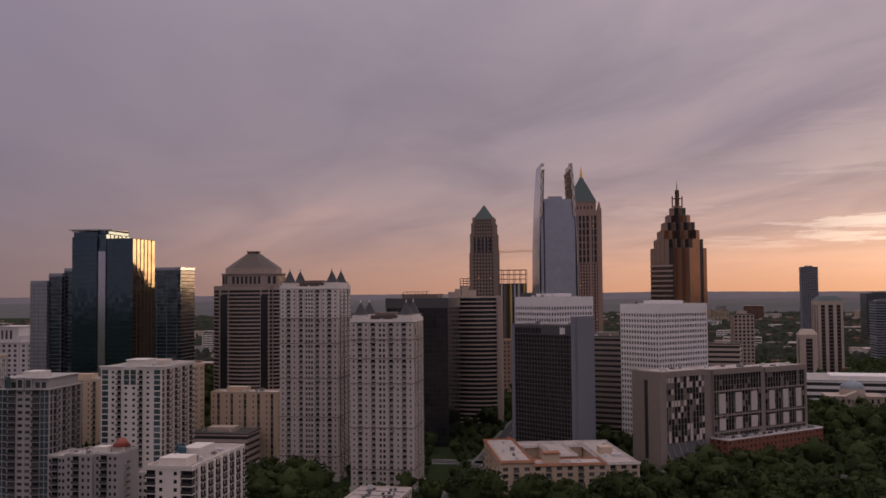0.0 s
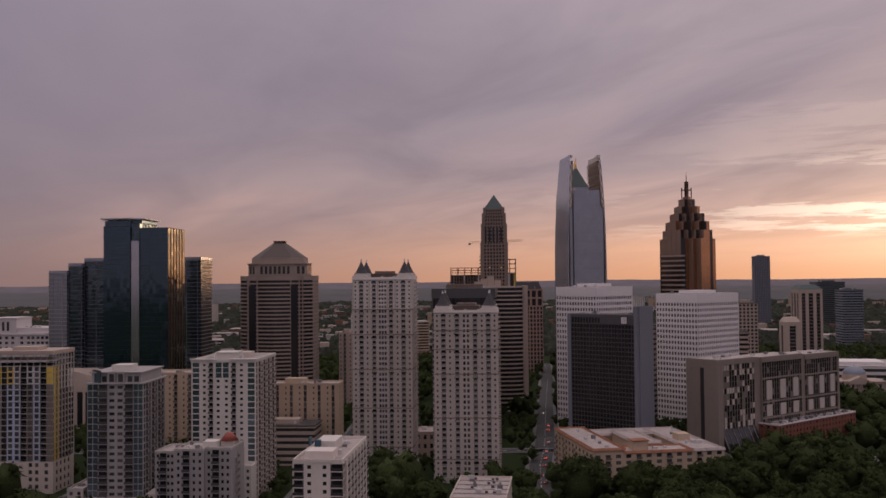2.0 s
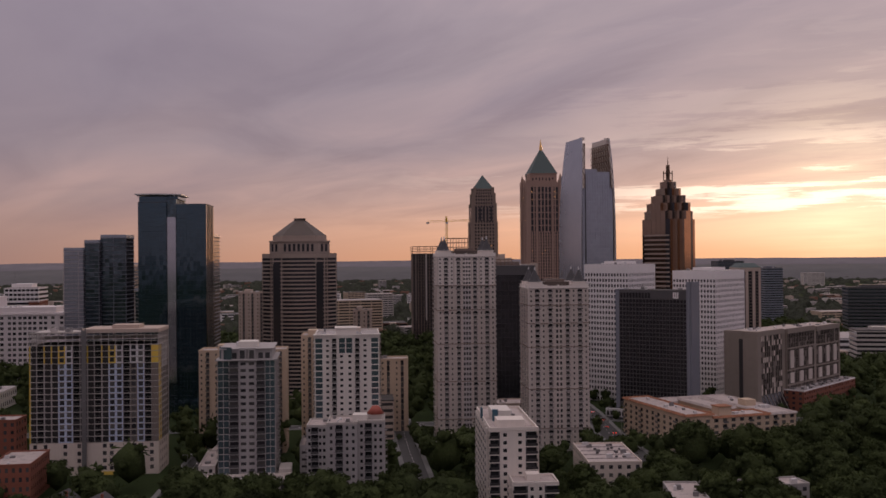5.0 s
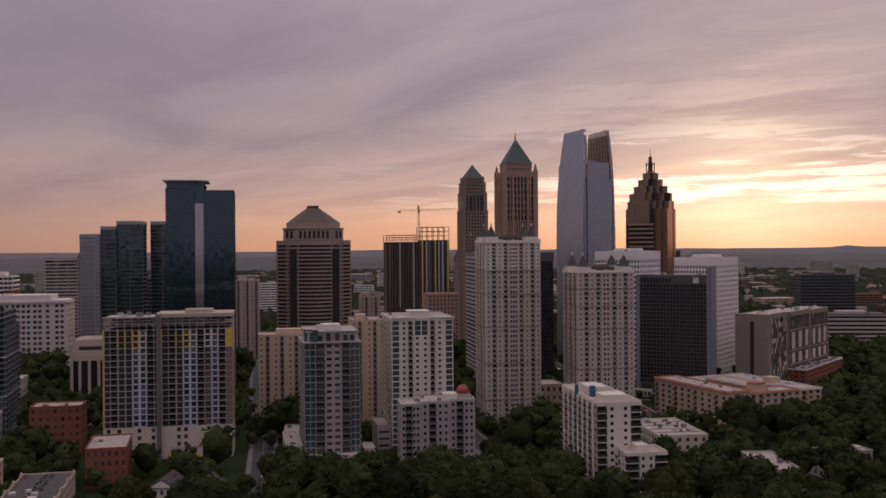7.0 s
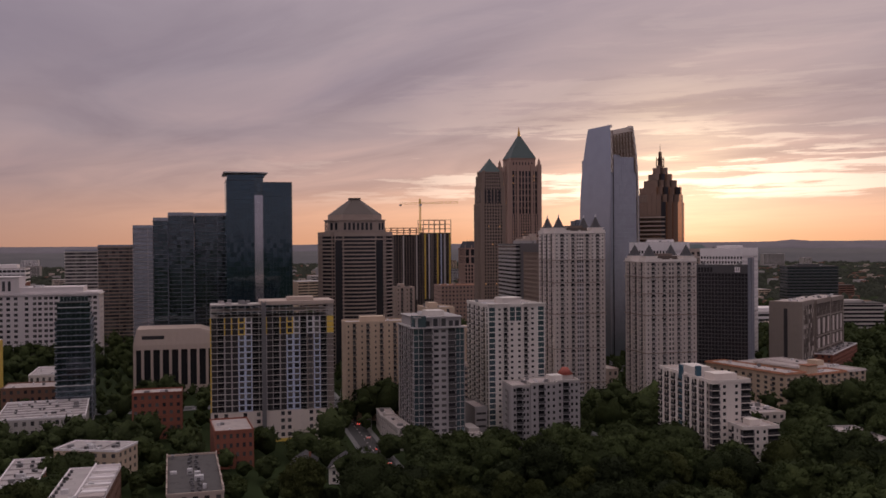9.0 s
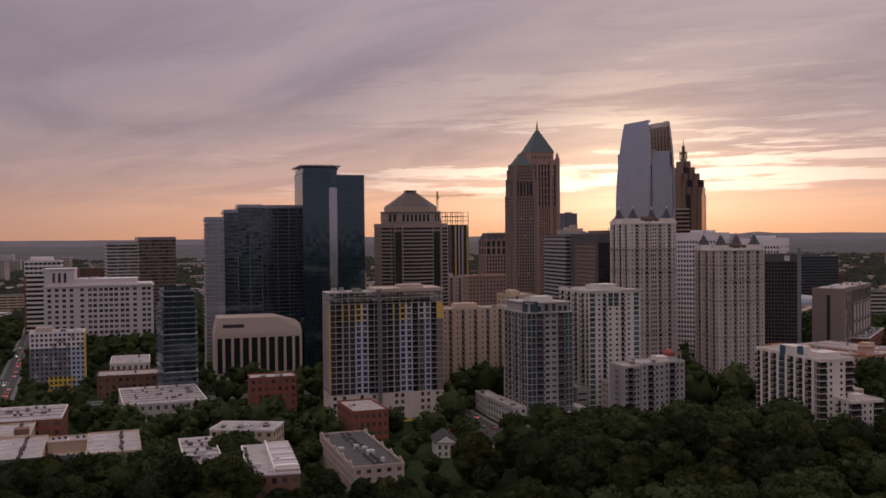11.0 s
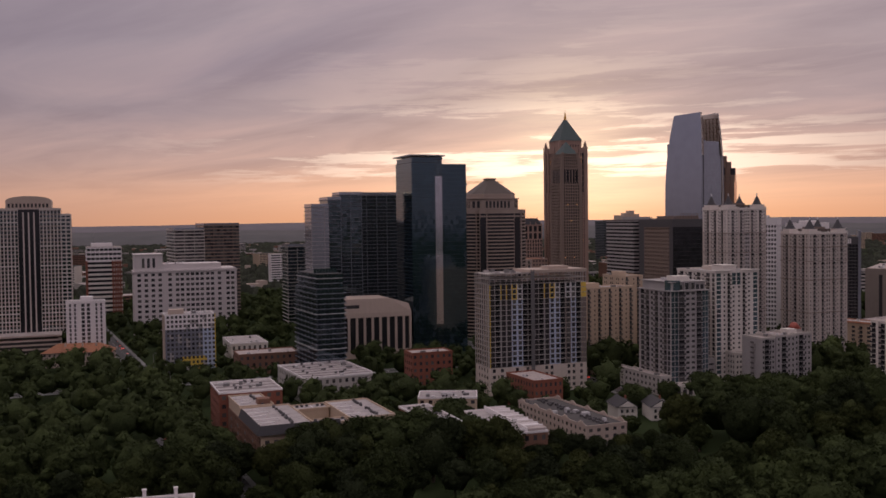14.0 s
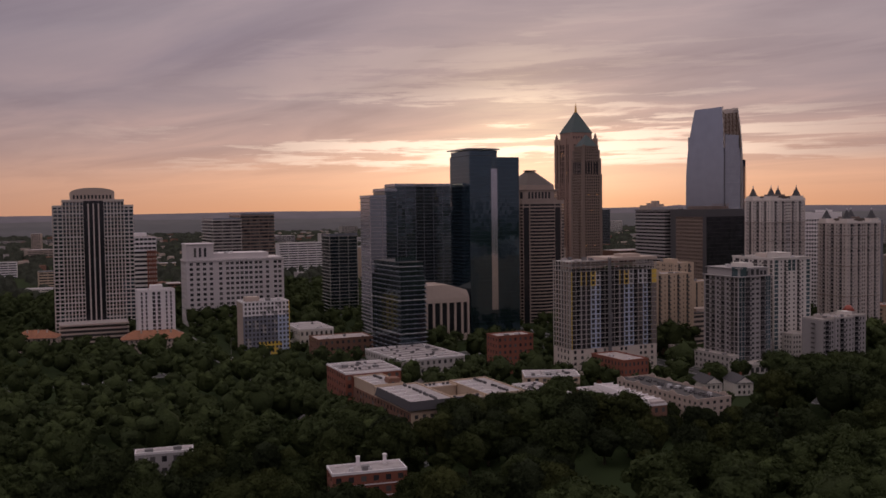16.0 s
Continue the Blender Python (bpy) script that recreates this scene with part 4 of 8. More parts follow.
                T.rep("window", "win", (bw - 1.1, 0.1, fh - 0.75), (a0 + 0.57, 0.12, z + 0.55))
                T.rep("sheathing", mat, (0.5, 0.12, fh - 0.3), (a1 - 0.52, -0.02, z))
    for k in range(nf - 2):
        z = pod + k * fh
        for j in range(6):
            b0 = 1.0 + j * 3.2
            for pl, o in ((0.6, 0), (w - 0.7, 0)):
                T.rep("window_side", "win", (0.1, 1.7, fh - 0.5), (pl, b0 + 0.6, z + 0.1))
            T.rep("sheathing_side", "yellow" if j in (0, 1) else ("pale" if k > nf - 7 else "umber"), (0.12, 1.1 if j < 2 else 0.7, fh - 0.3), (w - 0.1, b0, z))
            T.rep("sheathing_side", "stone" if j % 3 else "concrete", (0.12, 0.8, fh - 0.3), (-0.02, b0, z))
    T.box("parapet", "stone", 22.5, w + 0.2, -0.25, d + 0.2, H, H + 1.6)
    T.box("parapet", "concrete", 0, 22.5, -0.1, 0.4, H, H + 0.5)
    T.box("roof_room", "stone", 35, 47, 3, 12, H + 1.6, H + 3.2)
    T.box("hoist", "steel", 22.9, 23.3, -1.5, -1.1, 0, H + 2)
    T.box("hoist", "steel", 24.5, 24.9, -1.5, -1.1, 0, H + 2)
    T.box("hoist", "steel", 23.3, 24.5, -1.25, -1.15, 0, H + 1)
    for k in range(42):
        T.box("hoist", "steel", 22.9, 24.9, -1.45, -1.2, 1.5 * k, 1.5 * k + 0.22)
    T.obj("hoist_car", boxes_mesh("hoist_car", [(23.0, 24.8, -2.9, -1.5, 30, 33)], "steel"))
    roof_kit(T, 1, 20, 1, d - 3, H, 12, 51, "roofwhite")
    T.done()


def dark_glass_tower():
    x, y, ang, w, d = -238.8, 608.7, -7.9, 40.5, 34.0
    T = Thing("office_tower", "dark blue glass office tower with an overhanging roof canopy", "office tower", x, y, ang, w, d)
    blocks = ((0, 17.0, 0.0, d, 130.0, "tower"), (22.6, w, 2.0, d, 129.0, "tower"), (17.0, 22.6, 1.6, d, 132.0, "towerb"))
    for x0, x1, y0, y1, H, mat in blocks:
        nf = 44
        fh = H / nf
        T.box("core", "charcoal", x0 + 0.2, x1 - 0.2, y0 + 0.25, y1 - 0.25, 0, H)
        nx = max(3, int((x1 - x0) / 1.9))
        bw = (x1 - x0) / nx
        for k in range(nf):
            for i in range(nx):
                T.box("curtain_wall", mat, x0 + i * bw + 0.03, x0 + (i + 1) * bw - 0.03, y0 + 0.1, y0 + 0.25, k * fh + 0.07, (k + 1) * fh)
            for sd, pl in (("W", x0), ("E", x1)):
                for j in range(6):
                    dy = (y1 - y0) / 6
                    # only the right block's east face takes the sunset-tinted glass
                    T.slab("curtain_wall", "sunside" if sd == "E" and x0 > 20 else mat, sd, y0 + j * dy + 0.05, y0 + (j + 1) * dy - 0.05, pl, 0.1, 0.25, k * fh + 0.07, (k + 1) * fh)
        for j in range(1, 6):
            T.obj("mullion", boxes_mesh("mullion", [(x1 - 0.1, x1 + 0.18, y0 + j * (y1 - y0) / 6 - 0.15, y0 + j * (y1 - y0) / 6 + 0.15, 0, H)], "charcoal"))
        T.box("roof", "roofdark", x0, x1, y0, y1, H, H + 0.3)
    T.obj("light_strip", boxes_mesh("light_strip", [(17.2, 22.3, 1.0, 1.58, 20, 121)], "strip"), "pale vertical glass strip in the recess")
    T.box("crown", "tower", 0.6, 17.0, 1.0, d - 1, 130.3, 133.6)
    T.box("crown", "tower", 17.0, 23.5, 3.0, d - 4, 132.3, 134.0)
    v, f = prism([(-1.6, -1.4), (9, -2.4), (19.5, -1.4), (25.5, 3), (25.5, d - 4), (19, d + 1.4), (-1.6, d + 1.4)], 134.6, 135.3)
    T.mesh("canopy", "pale", v, f, "pale overhanging roof canopy")
    for i in range(9):
        T.obj("canopy_post", boxes_mesh("canopy_post", [(1 + 2.6 * i, 1.3 + 2.6 * i, 0.2, 0.5, 133.5, 134.65)], "pale"))
        T.obj("canopy_post", boxes_mesh("canopy_post", [(-0.6, -0.3, 1 + 3.6 * i, 1.3 + 3.6 * i, 133.5, 134.65)], "pale"))
    T.done()


def pyramid_tower():
    cx, cy, ang, w, d, H, nf = -135.4, 676.0, -7.4, 50.0, 44.0, 98.5, 37
    a = radians(ang)
    x, y = cx - math.cos(a) * w / 2 + math.sin(a) * d / 2, cy - math.sin(a) * w / 2 - math.cos(a) * d / 2
    T = Thing("office_tower", "brown stone office tower with ribbon windows and a pyramid roof", "office tower", x, y, ang, w, d)
    fh = H / nf

    def plan(o):
        pts = [(0 - o, 11 - o * 0.4), (5 - o * 0.4, 6 - o), (8 - o * 0.5, 6 - o), (8 - o * 0.5, 3.0 - o), (13, 3.0 - o)]
        pts += [(13 + 24 * t / 8, 3.0 - o - 3.4 * math.sin(math.pi * t / 8)) for t in range(1, 8)]
        pts += [(37, 3.0 - o), (42 + o * 0.5, 3.0 - o), (42 + o * 0.5, 6 - o), (45 + o * 0.4, 6 - o), (50 + o, 11 - o * 0.4), (50 + o, 33 + o), (42, 41 + o), (8, 41 + o), (0 - o, 33 + o)]
        return pts

    v, f = prism(plan(0), 0, H)
    T.mesh("glass", "black", v, f, "black ribbon glazing")
    for k in range(nf + 1):
        z = k * fh
        v, f = prism(plan(0.35), z - 0.42 if k else 0, min(H, z + 0.62) if k < nf - 1 else H)
        T.mesh("spandrel_band", "band", v, f)
    for px in (7.6, 13.4, 36.6, 42.4):
        T.obj("pier", boxes_mesh("pier", [(px - 0.35, px + 0.35, 2.45, 3.2, 0, H)], "band"))
    for px in (7.6, 36.6):
        T.obj("glass_slot", boxes_mesh("glass_slot", [(px, px + 4.8, 2.35, 3.1, 0, H - 7)], "black"), "dark glass slot up the tower")
    for i in range(10):
        T.obj("window_pier", boxes_mesh("window_pier", [(-0.45, 0.3, 11.5 + i * 2.2, 12.2 + i * 2.2, 0, H)], "band"))
        T.obj("window_pier", boxes_mesh("window_pier", [(49.7, 50.45, 11.5 + i * 2.2, 12.2 + i * 2.2, 0, H)], "band"))
    for px in (5.6, 43.8):
        T.obj("window_pier", boxes_mesh("window_pier", [(px, px + 0.7, 5.5, 6.2, 0, H)], "band"))
    def ring(x0, x1, y0, y1, cut):
        return [(x0, y0 + cut), (x0 + cut, y0), (x1 - cut, y0), (x1, y0 + cut), (x1, y1 - cut), (x1 - cut, y1), (x0 + cut, y1), (x0, y1 - cut)]

    v, f = prism(ring(4.5, 45.5, 7, 38, 7), H, H + 8.0)
    T.mesh("drum", "band", v, f)
    for i in range(7):
        T.obj("drum_window", boxes_mesh("drum_window", [(14.6 + 3.1 * i, 16.3 + 3.1 * i, 6.9, 7.2, H + 1.4, H + 6.6)], "black"))
    for i in range(6):
        for px in (4.4, 45.2):
            T.obj("drum_window", boxes_mesh("drum_window", [(px, px + 0.4, 14.4 + 3.1 * i, 16.1 + 3.1 * i, H + 1.4, H + 6.6)], "black"))
    for sx, cx in ((1, 4.5), (-1, 45.5)):
        for t in (0.3, 0.7):
            px, py = cx + sx * 7 * t, 14 - 7 * t
            e = 1.1 * 0.7071
            T.mesh("drum_window", "black", [(px - e, py + sx * e - 0.1, H + 1.4), (px + e, py - sx * e - 0.1, H + 1.4), (px + e, py - sx * e - 0.1, H + 6.6), (px - e, py + sx * e - 0.1, H + 6.6), (px - e, py + sx * e + 0.4, H + 1.4), (px + e, py - sx * e + 0.4, H + 1.4), (px + e, py - sx * e + 0.4, H + 6.6), (px - e, py + sx * e + 0.4, H + 6.6)], [(0, 1, 2, 3), (1, 5, 6, 2), (4, 0, 3, 7), (3, 2, 6, 7), (5, 4, 7, 6)])
    v, f = prism(ring(3.9, 46.1, 6.4, 38.6, 7), H + 8.0, H + 8.8)
    T.mesh("drum_cornice", "band", v, f)
    v, f = prism(ring(6.6, 43.4, 8.4, 36.6, 7), H + 8.8, H + 12.4)
    T.mesh("roof_base", "band", v, f)
    low, high = ring(6.6, 43.4, 8.4, 36.6, 7), ring(21.5, 28.5, 19.5, 25.5, 1.4)
    verts = [(px, py, H + 12.4) for px, py in low] + [(px, py, H + 23.6) for px, py in high]
    T.mesh("pyramid_roof", "piproof", verts, [(i, (i + 1) % 8, 8 + (i + 1) % 8, 8 + i) for i in range(8)] + [tuple(range(8, 16)), tuple(range(7, -1, -1))], "brown metal pyramid roof")
    T.box("roof_cap", "piproof", 21, 29, 19, 26, H + 23.6, H + 24.6)
    T.done()


def glass_slab(name, label, x, y, ang, w, d, H, nf, mat, wall="charcoal", bays=None, rail=True, edge=0.12):
    """Residential glass slab: storey bands, panes and projecting floor edges."""
    T = Thing(name, label, "apartment tower", x, y, ang, w, d)
    T.box("core", "charcoal", 0.4, w - 0.4, 0.4, d - 0.4, 0, H - 0.4)
    fh = H / nf
    nx, ny = bays or (max(2, int(w / 2.6)), max(2, int(d / 2.6)))
    for sd, pl, n, L in (("S", 0, nx, w), ("W", 0, ny, d), ("E", w, ny, d)):
        for k in range(nf):
            for i in range(n):
                lo, hi = (i * L / n, (i + 1) * L / n)
                if sd != "S":
                    lo, hi = max(lo, 0.4), min(hi, L - 0.4)
                # east panes of the dark slabs are coloured black to dull their sunset reflection
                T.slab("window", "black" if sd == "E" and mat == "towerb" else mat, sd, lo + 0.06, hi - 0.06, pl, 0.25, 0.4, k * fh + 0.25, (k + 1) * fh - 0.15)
    for k in range(nf + 1):
        z = k * fh
        o = 0.35 if rail else 0.12
        T.obj("floor_edge", boxes_mesh("floor_edge", [(-o, w + o, -o, d + o, z - 0.16, z + edge)], wall))
    for i in range(0, nx + 1, 3):
        a = min(w - 0.3, max(0, i * w / nx - 0.15))
        T.obj("mullion", boxes_mesh("mullion", [(a, a + 0.3, -0.08, 0.3, 0, H)], wall))
    T.box("roof", "roofdark", 0, w, 0, d, H, H + 0.4)
    T.box("penthouse", "charcoal", w * 0.25, w * 0.75, d * 0.3, d * 0.7, H + 0.4, H + 1.6)
    for b in ((0, w, 0, 0.2), (0, 0.2, 0.22, d), (w - 0.2, w, 0.22, d)):
        T.obj("glass_parapet", boxes_mesh("glass_parapet", [(*b, H + 0.42, H + 2.4)], "silver"), "pale glass parapet")
    roof_kit(T, 1, w - 3, 1, d - 3, H + 0.4, 4, int(x))
    T.done()


def corner_of(cx, cy, ang, w, d):
    a = radians(ang)
    return cx - math.cos(a) * w / 2 + math.sin(a) * d / 2, cy - math.sin(a) * w / 2 - math.cos(a) * d / 2


def stepped_spire_tower():
    """Bronze glass tower whose crown steps up in facets to a lattice mast."""
    n, q = 9, 4.3
    w = n * q
    x, y = corner_of(188.3, 758.3, -52.0, w, w)
    T = Thing("office_tower", "bronze glass office tower with a stepped faceted crown and mast", "office tower", x, y, -52.0, w, w)
    tops = (160, 158, 152, 146, 139.5, 132.5, 125.5)

    def top(i, j):
        s = abs(i - 4) + abs(j - 4)
        return tops[s] if s <= 6 and 0 <= i < n and 0 <= j < n else 0.0

    for i in range(n):
        for j in range(n):
            H = top(i, j)
            if not H:
                continue
            x0, y0 = i * q, j * q
            T.obj("shaft", boxes_mesh("shaft", [(x0, x0 + q, y0, y0 + q, 0, H), (x0 + 0.3, x0 + q - 0.3, y0 + 0.3, y0 + q - 0.3, H, H + 0.35)], "bronzedark"))
            # flank glass coloured for its sunset reflection, tan glass and granite bands on the front, facet heads
            # alternating
            z0 = top(i + 1, j)
            if z0 < H:
                if z0 > 0:
                    T.obj("facet", boxes_mesh("facet", [(x0 + q, x0 + q + 0.12, y0 + 0.1, y0 + q - 0.1, z0 + 0.4, H + 0.3)], "black" if (i + j) % 2 else "amber"))
                else:
                    T.obj("facet", boxes_mesh("facet", [(x0 + q, x0 + q + 0.12, y0 + 0.05, y0 + q - 0.05, 24, H + 0.3)], "black" if j == 5 else "amber"))
            z0 = top(i, j - 1)
            if z0 < H:
                if z0 > 0:
                    T.obj("facet", boxes_mesh("facet", [(x0 + 0.1, x0 + q - 0.1, y0 - 0.12, y0, z0 + 0.4, H + 0.3)], ("black" if (i + j) % 4 == 0 else "tanglass") if i > 4 else ("tanglass" if (i + j) % 3 else "hotelstone")))
                else:
                    T.obj("facet", boxes_mesh("facet", [(x0 + 0.1, x0 + q - 0.1, y0 - 0.12, y0, 112 if i < 6 else 30, H + 0.3)], "black" if i == 6 else "tanglass"))
            z0 = top(i - 1, j)
            if z0 < H:
                T.obj("facet", boxes_mesh("facet", [(x0 - 0.12, x0, y0 + 0.1, y0 + q - 0.1, z0 + 0.4 if z0 else 112, H + 0.3)], "tanglass" if (i + j) % 2 else "hotelstone"))
    for k in range(29):
        z = 2.0 + k * 3.9
        T.obj("spandrel", boxes_mesh("spandrel", [(2 * q, 6.8 * q, -0.3, 0.0, z, z + 1.3), (-0.3, 0.0, q * 2, q * 7, z, z + 1.3), (q, 2 * q, q - 0.3, q, z, z + 1.3), (q - 0.3, q, q, 2 * q, z, z + 1.3)], "band"))
    c = w / 2
    r = 2.7
    for sx in (-1, 1):
        for sy in (-1, 1):
            T.obj("mast_leg", boxes_mesh("mast_leg", [(c + sx * r - 0.35, c + sx * r + 0.35, c + sy * r - 0.35, c + sy * r + 0.35, 159, 168.0)], "bronze"))
    T.box("mast_deck", "bronze", c - r - 0.4, c + r + 0.4, c - r - 0.4, c + r + 0.4, 165.8, 166.4)
    for sx in (-0.9, 0.9):
        for sy in (-0.9, 0.9):
            T.obj("mast_rod", boxes_mesh("mast_rod", [(c + sx - 0.3, c + sx + 0.3, c + sy - 0.3, c + sy + 0.3, 160, 173.0)], "bronze"))
    T.box("mast_core", "bronze", c - 0.6, c + 0.6, c - 0.6, c + 0.6, 160, 173.4)
    T.mesh("mast", "bronze", *cone(c, c, 0.45, 173.4, 181, 6, 0.2))
    T.done()


def beam(p, q, t):
    """A square bar between two points, as verts and faces."""
    p, q = Vector(p), Vector(q)
    way = (q - p).normalized()
    a = way.cross(Vector((0.31, 0.95, 0.05))).normalized() * t
    b = way.cross(a).normalized() * t
    verts = [tuple(e + i * a + j * b) for e in (p, q) for i, j in ((-1, -1), (1, -1), (1, 1), (-1, 1))]
    return verts, [(0, 1, 5, 4), (1, 2, 6, 5), (2, 3, 7, 6), (3, 0, 4, 7), (3, 2, 1, 0), (4, 5, 6, 7)]


def finned_glass_tower():
    """Silver glass tower between two curved wing walls that rise past the roof, with bare lattice inside them."""
    w, d, H, top = 27.5, 43.0, 156.8, 182.0
    x, y = corner_of(79.5, 676.1, 0.5, w, d)
    T = Thing("office_tower", "silver-blue glass office tower between two curved wing walls", "office tower", x, y, 0.5, w, d)
    nf = 50
    fh = H / nf
    T.box("core", "bluegrey", 1.6, w - 1.6, 0.5, d - 0.5, 0, H - 0.3)
    nb = 12
    for k in range(nf):
        for i in range(nb):
            lo, hi = 2 + i * (w - 4) / nb, 2 + (i + 1) * (w - 4) / nb
            T.slab("curtain_wall", "silver", "S", lo + 0.04, hi - 0.04, 0, 0.25, 0.45, k * fh + 0.06, (k + 1) * fh)
    T.obj("glass_slot", boxes_mesh("glass_slot", [(3.6, 4.6, 0.1, 0.24, 0, H - 2)], "black"), "dark glass slot down the front")
    T.box("roof", "roof", 1.6, w - 1.6, 0.4, d - 0.5, H - 0.3, H)
    T.box("roof_room", "silver", 9, w - 9, 12, 28, H, H + 3)

    def edge(z):
        t = z / top
        lean = 0.0 if t < 0.5 else 2.8 * ((t - 0.5) / 0.5) ** 2.0
        front = -1.2 + (0 if t < 0.72 else 7.0 * ((t - 0.72) / 0.28) ** 2.2) * 0.55
        back = d + 0.8 - (0 if t < 0.62 else 9.0 * ((t - 0.62) / 0.38) ** 2)
        return lean, front, back

    for sgn in (0, 1):
        def at(inset, yy, z):
            return (edge(z)[0] + inset if sgn == 0 else w - edge(z)[0] - inset, yy, z)

        for name, mat, i0, i1, inner, label in (("wing_wall", "silver", 0.0, 0.3, 0.0, "curved silver glass wing wall"), ("wing_liner", "liner", 0.3, 0.5, 0.35, "brown inner lining of the wing wall")):
            verts, faces, n = [], [], 34
            for k in range(n + 1):
                z = top * k / n - (inner if k == n else 0)
                _, front, back = edge(z)
                verts += [at(i0, front + inner, z), at(i0, back - inner, z), at(i1, back - inner, z), at(i1, front + inner, z)]
            for k in range(n):
                for j in range(4):
                    a, b = 4 * k + j, 4 * k + (j + 1) % 4
                    faces.append((a, b, b + 4, a + 4) if sgn == 1 else (b, a, a + 4, b + 4))
            faces.append((4 * n, 4 * n + 1, 4 * n + 2, 4 * n + 3))
            T.mesh(name, mat, verts, faces, label)
        # lattice of posts, rails and diagonals inside the wing, bare above the roof
        rows = [H - 12 + 4.1 * k for k in range(9)]
        ys = [0.0, 4.2, 8.4, 12.6, 16.8, 21.0, 25.2, 29.4, 33.6]
        lacing_v, lacing_f = [], []
        for k, z in enumerate(rows):
            _, front, back = edge(z)
            T.mesh("lattice_rail", "bronze", *beam(at(1.5, front + 0.6, z), at(1.5, back - 1.0, z), 0.22))
            if k + 1 < len(rows):
                z1 = rows[k + 1]
                for j, yy in enumerate(ys):
                    for p, q in (((1.5, max(yy, front + 0.6), z), (1.5, max(yy, edge(z1)[1] + 0.6), z1)), ((1.5, max(yy, front + 0.6), z), (1.5, yy + 4.2, z1)), ((0.5, max(yy, front + 0.6), z), (1.5, max(yy, front + 0.6), z1))):
                        bv, bf = beam(at(*p), at(*q), 0.15)
                        lacing_f += [tuple(i + len(lacing_v) for i in face) for face in bf]
                        lacing_v += bv
                # truss up the front edge
                bv, bf = beam(at(0.4 if k % 2 else 2.2, front, z), at(2.2 if k % 2 else 0.4, edge(z1)[1], z1), 0.2)
                lacing_f += [tuple(i + len(lacing_v) for i in face) for face in bf]
                lacing_v += bv
                T.mesh("edge_panel", "liner", [at(0.05, front + 0.1, z), at(2.3, front + 0.1, z), at(2.3, edge(z1)[1] + 0.1, z1), at(0.05, edge(z1)[1] + 0.1, z1), at(0.05, front + 0.25, z), at(2.3, front + 0.25, z), at(2.3, edge(z1)[1] + 0.25, z1), at(0.05, edge(z1)[1] + 0.25, z1)], [(0, 1, 2, 3), (7, 6, 5, 4), (0, 4, 5, 1), (1, 5, 6, 2), (2, 6, 7, 3), (3, 7, 4, 0)])
                T.mesh("edge_chord", "bronze", *beam(at(2.3, front + 0.3, z), at(2.3, edge(z1)[1] + 0.3, z1), 0.28))
        tagged(T.mesh("lattice_lacing", "bronze", lacing_v, lacing_f, "bronze lacing bars inside the wing"), kind="stuff")
        T.mesh("tip_hood", "liner", *beam(at(1.2, edge(top)[1], top - 1), at(1.2, edge(top)[1] + 5, top - 0.6), 1.0))
        # faint upright joints on the wing wall
        for k in range(1, 9):
            yy = k * d / 9
            if yy > 6 and yy < d - 8:
                xx = -0.03 if sgn == 0 else w - 0.03
                T.obj("joint", boxes_mesh("joint", [(xx, xx + 0.06, yy, yy + 0.12, 0, top * 0.5)], "bluegrey"))
    T.done()


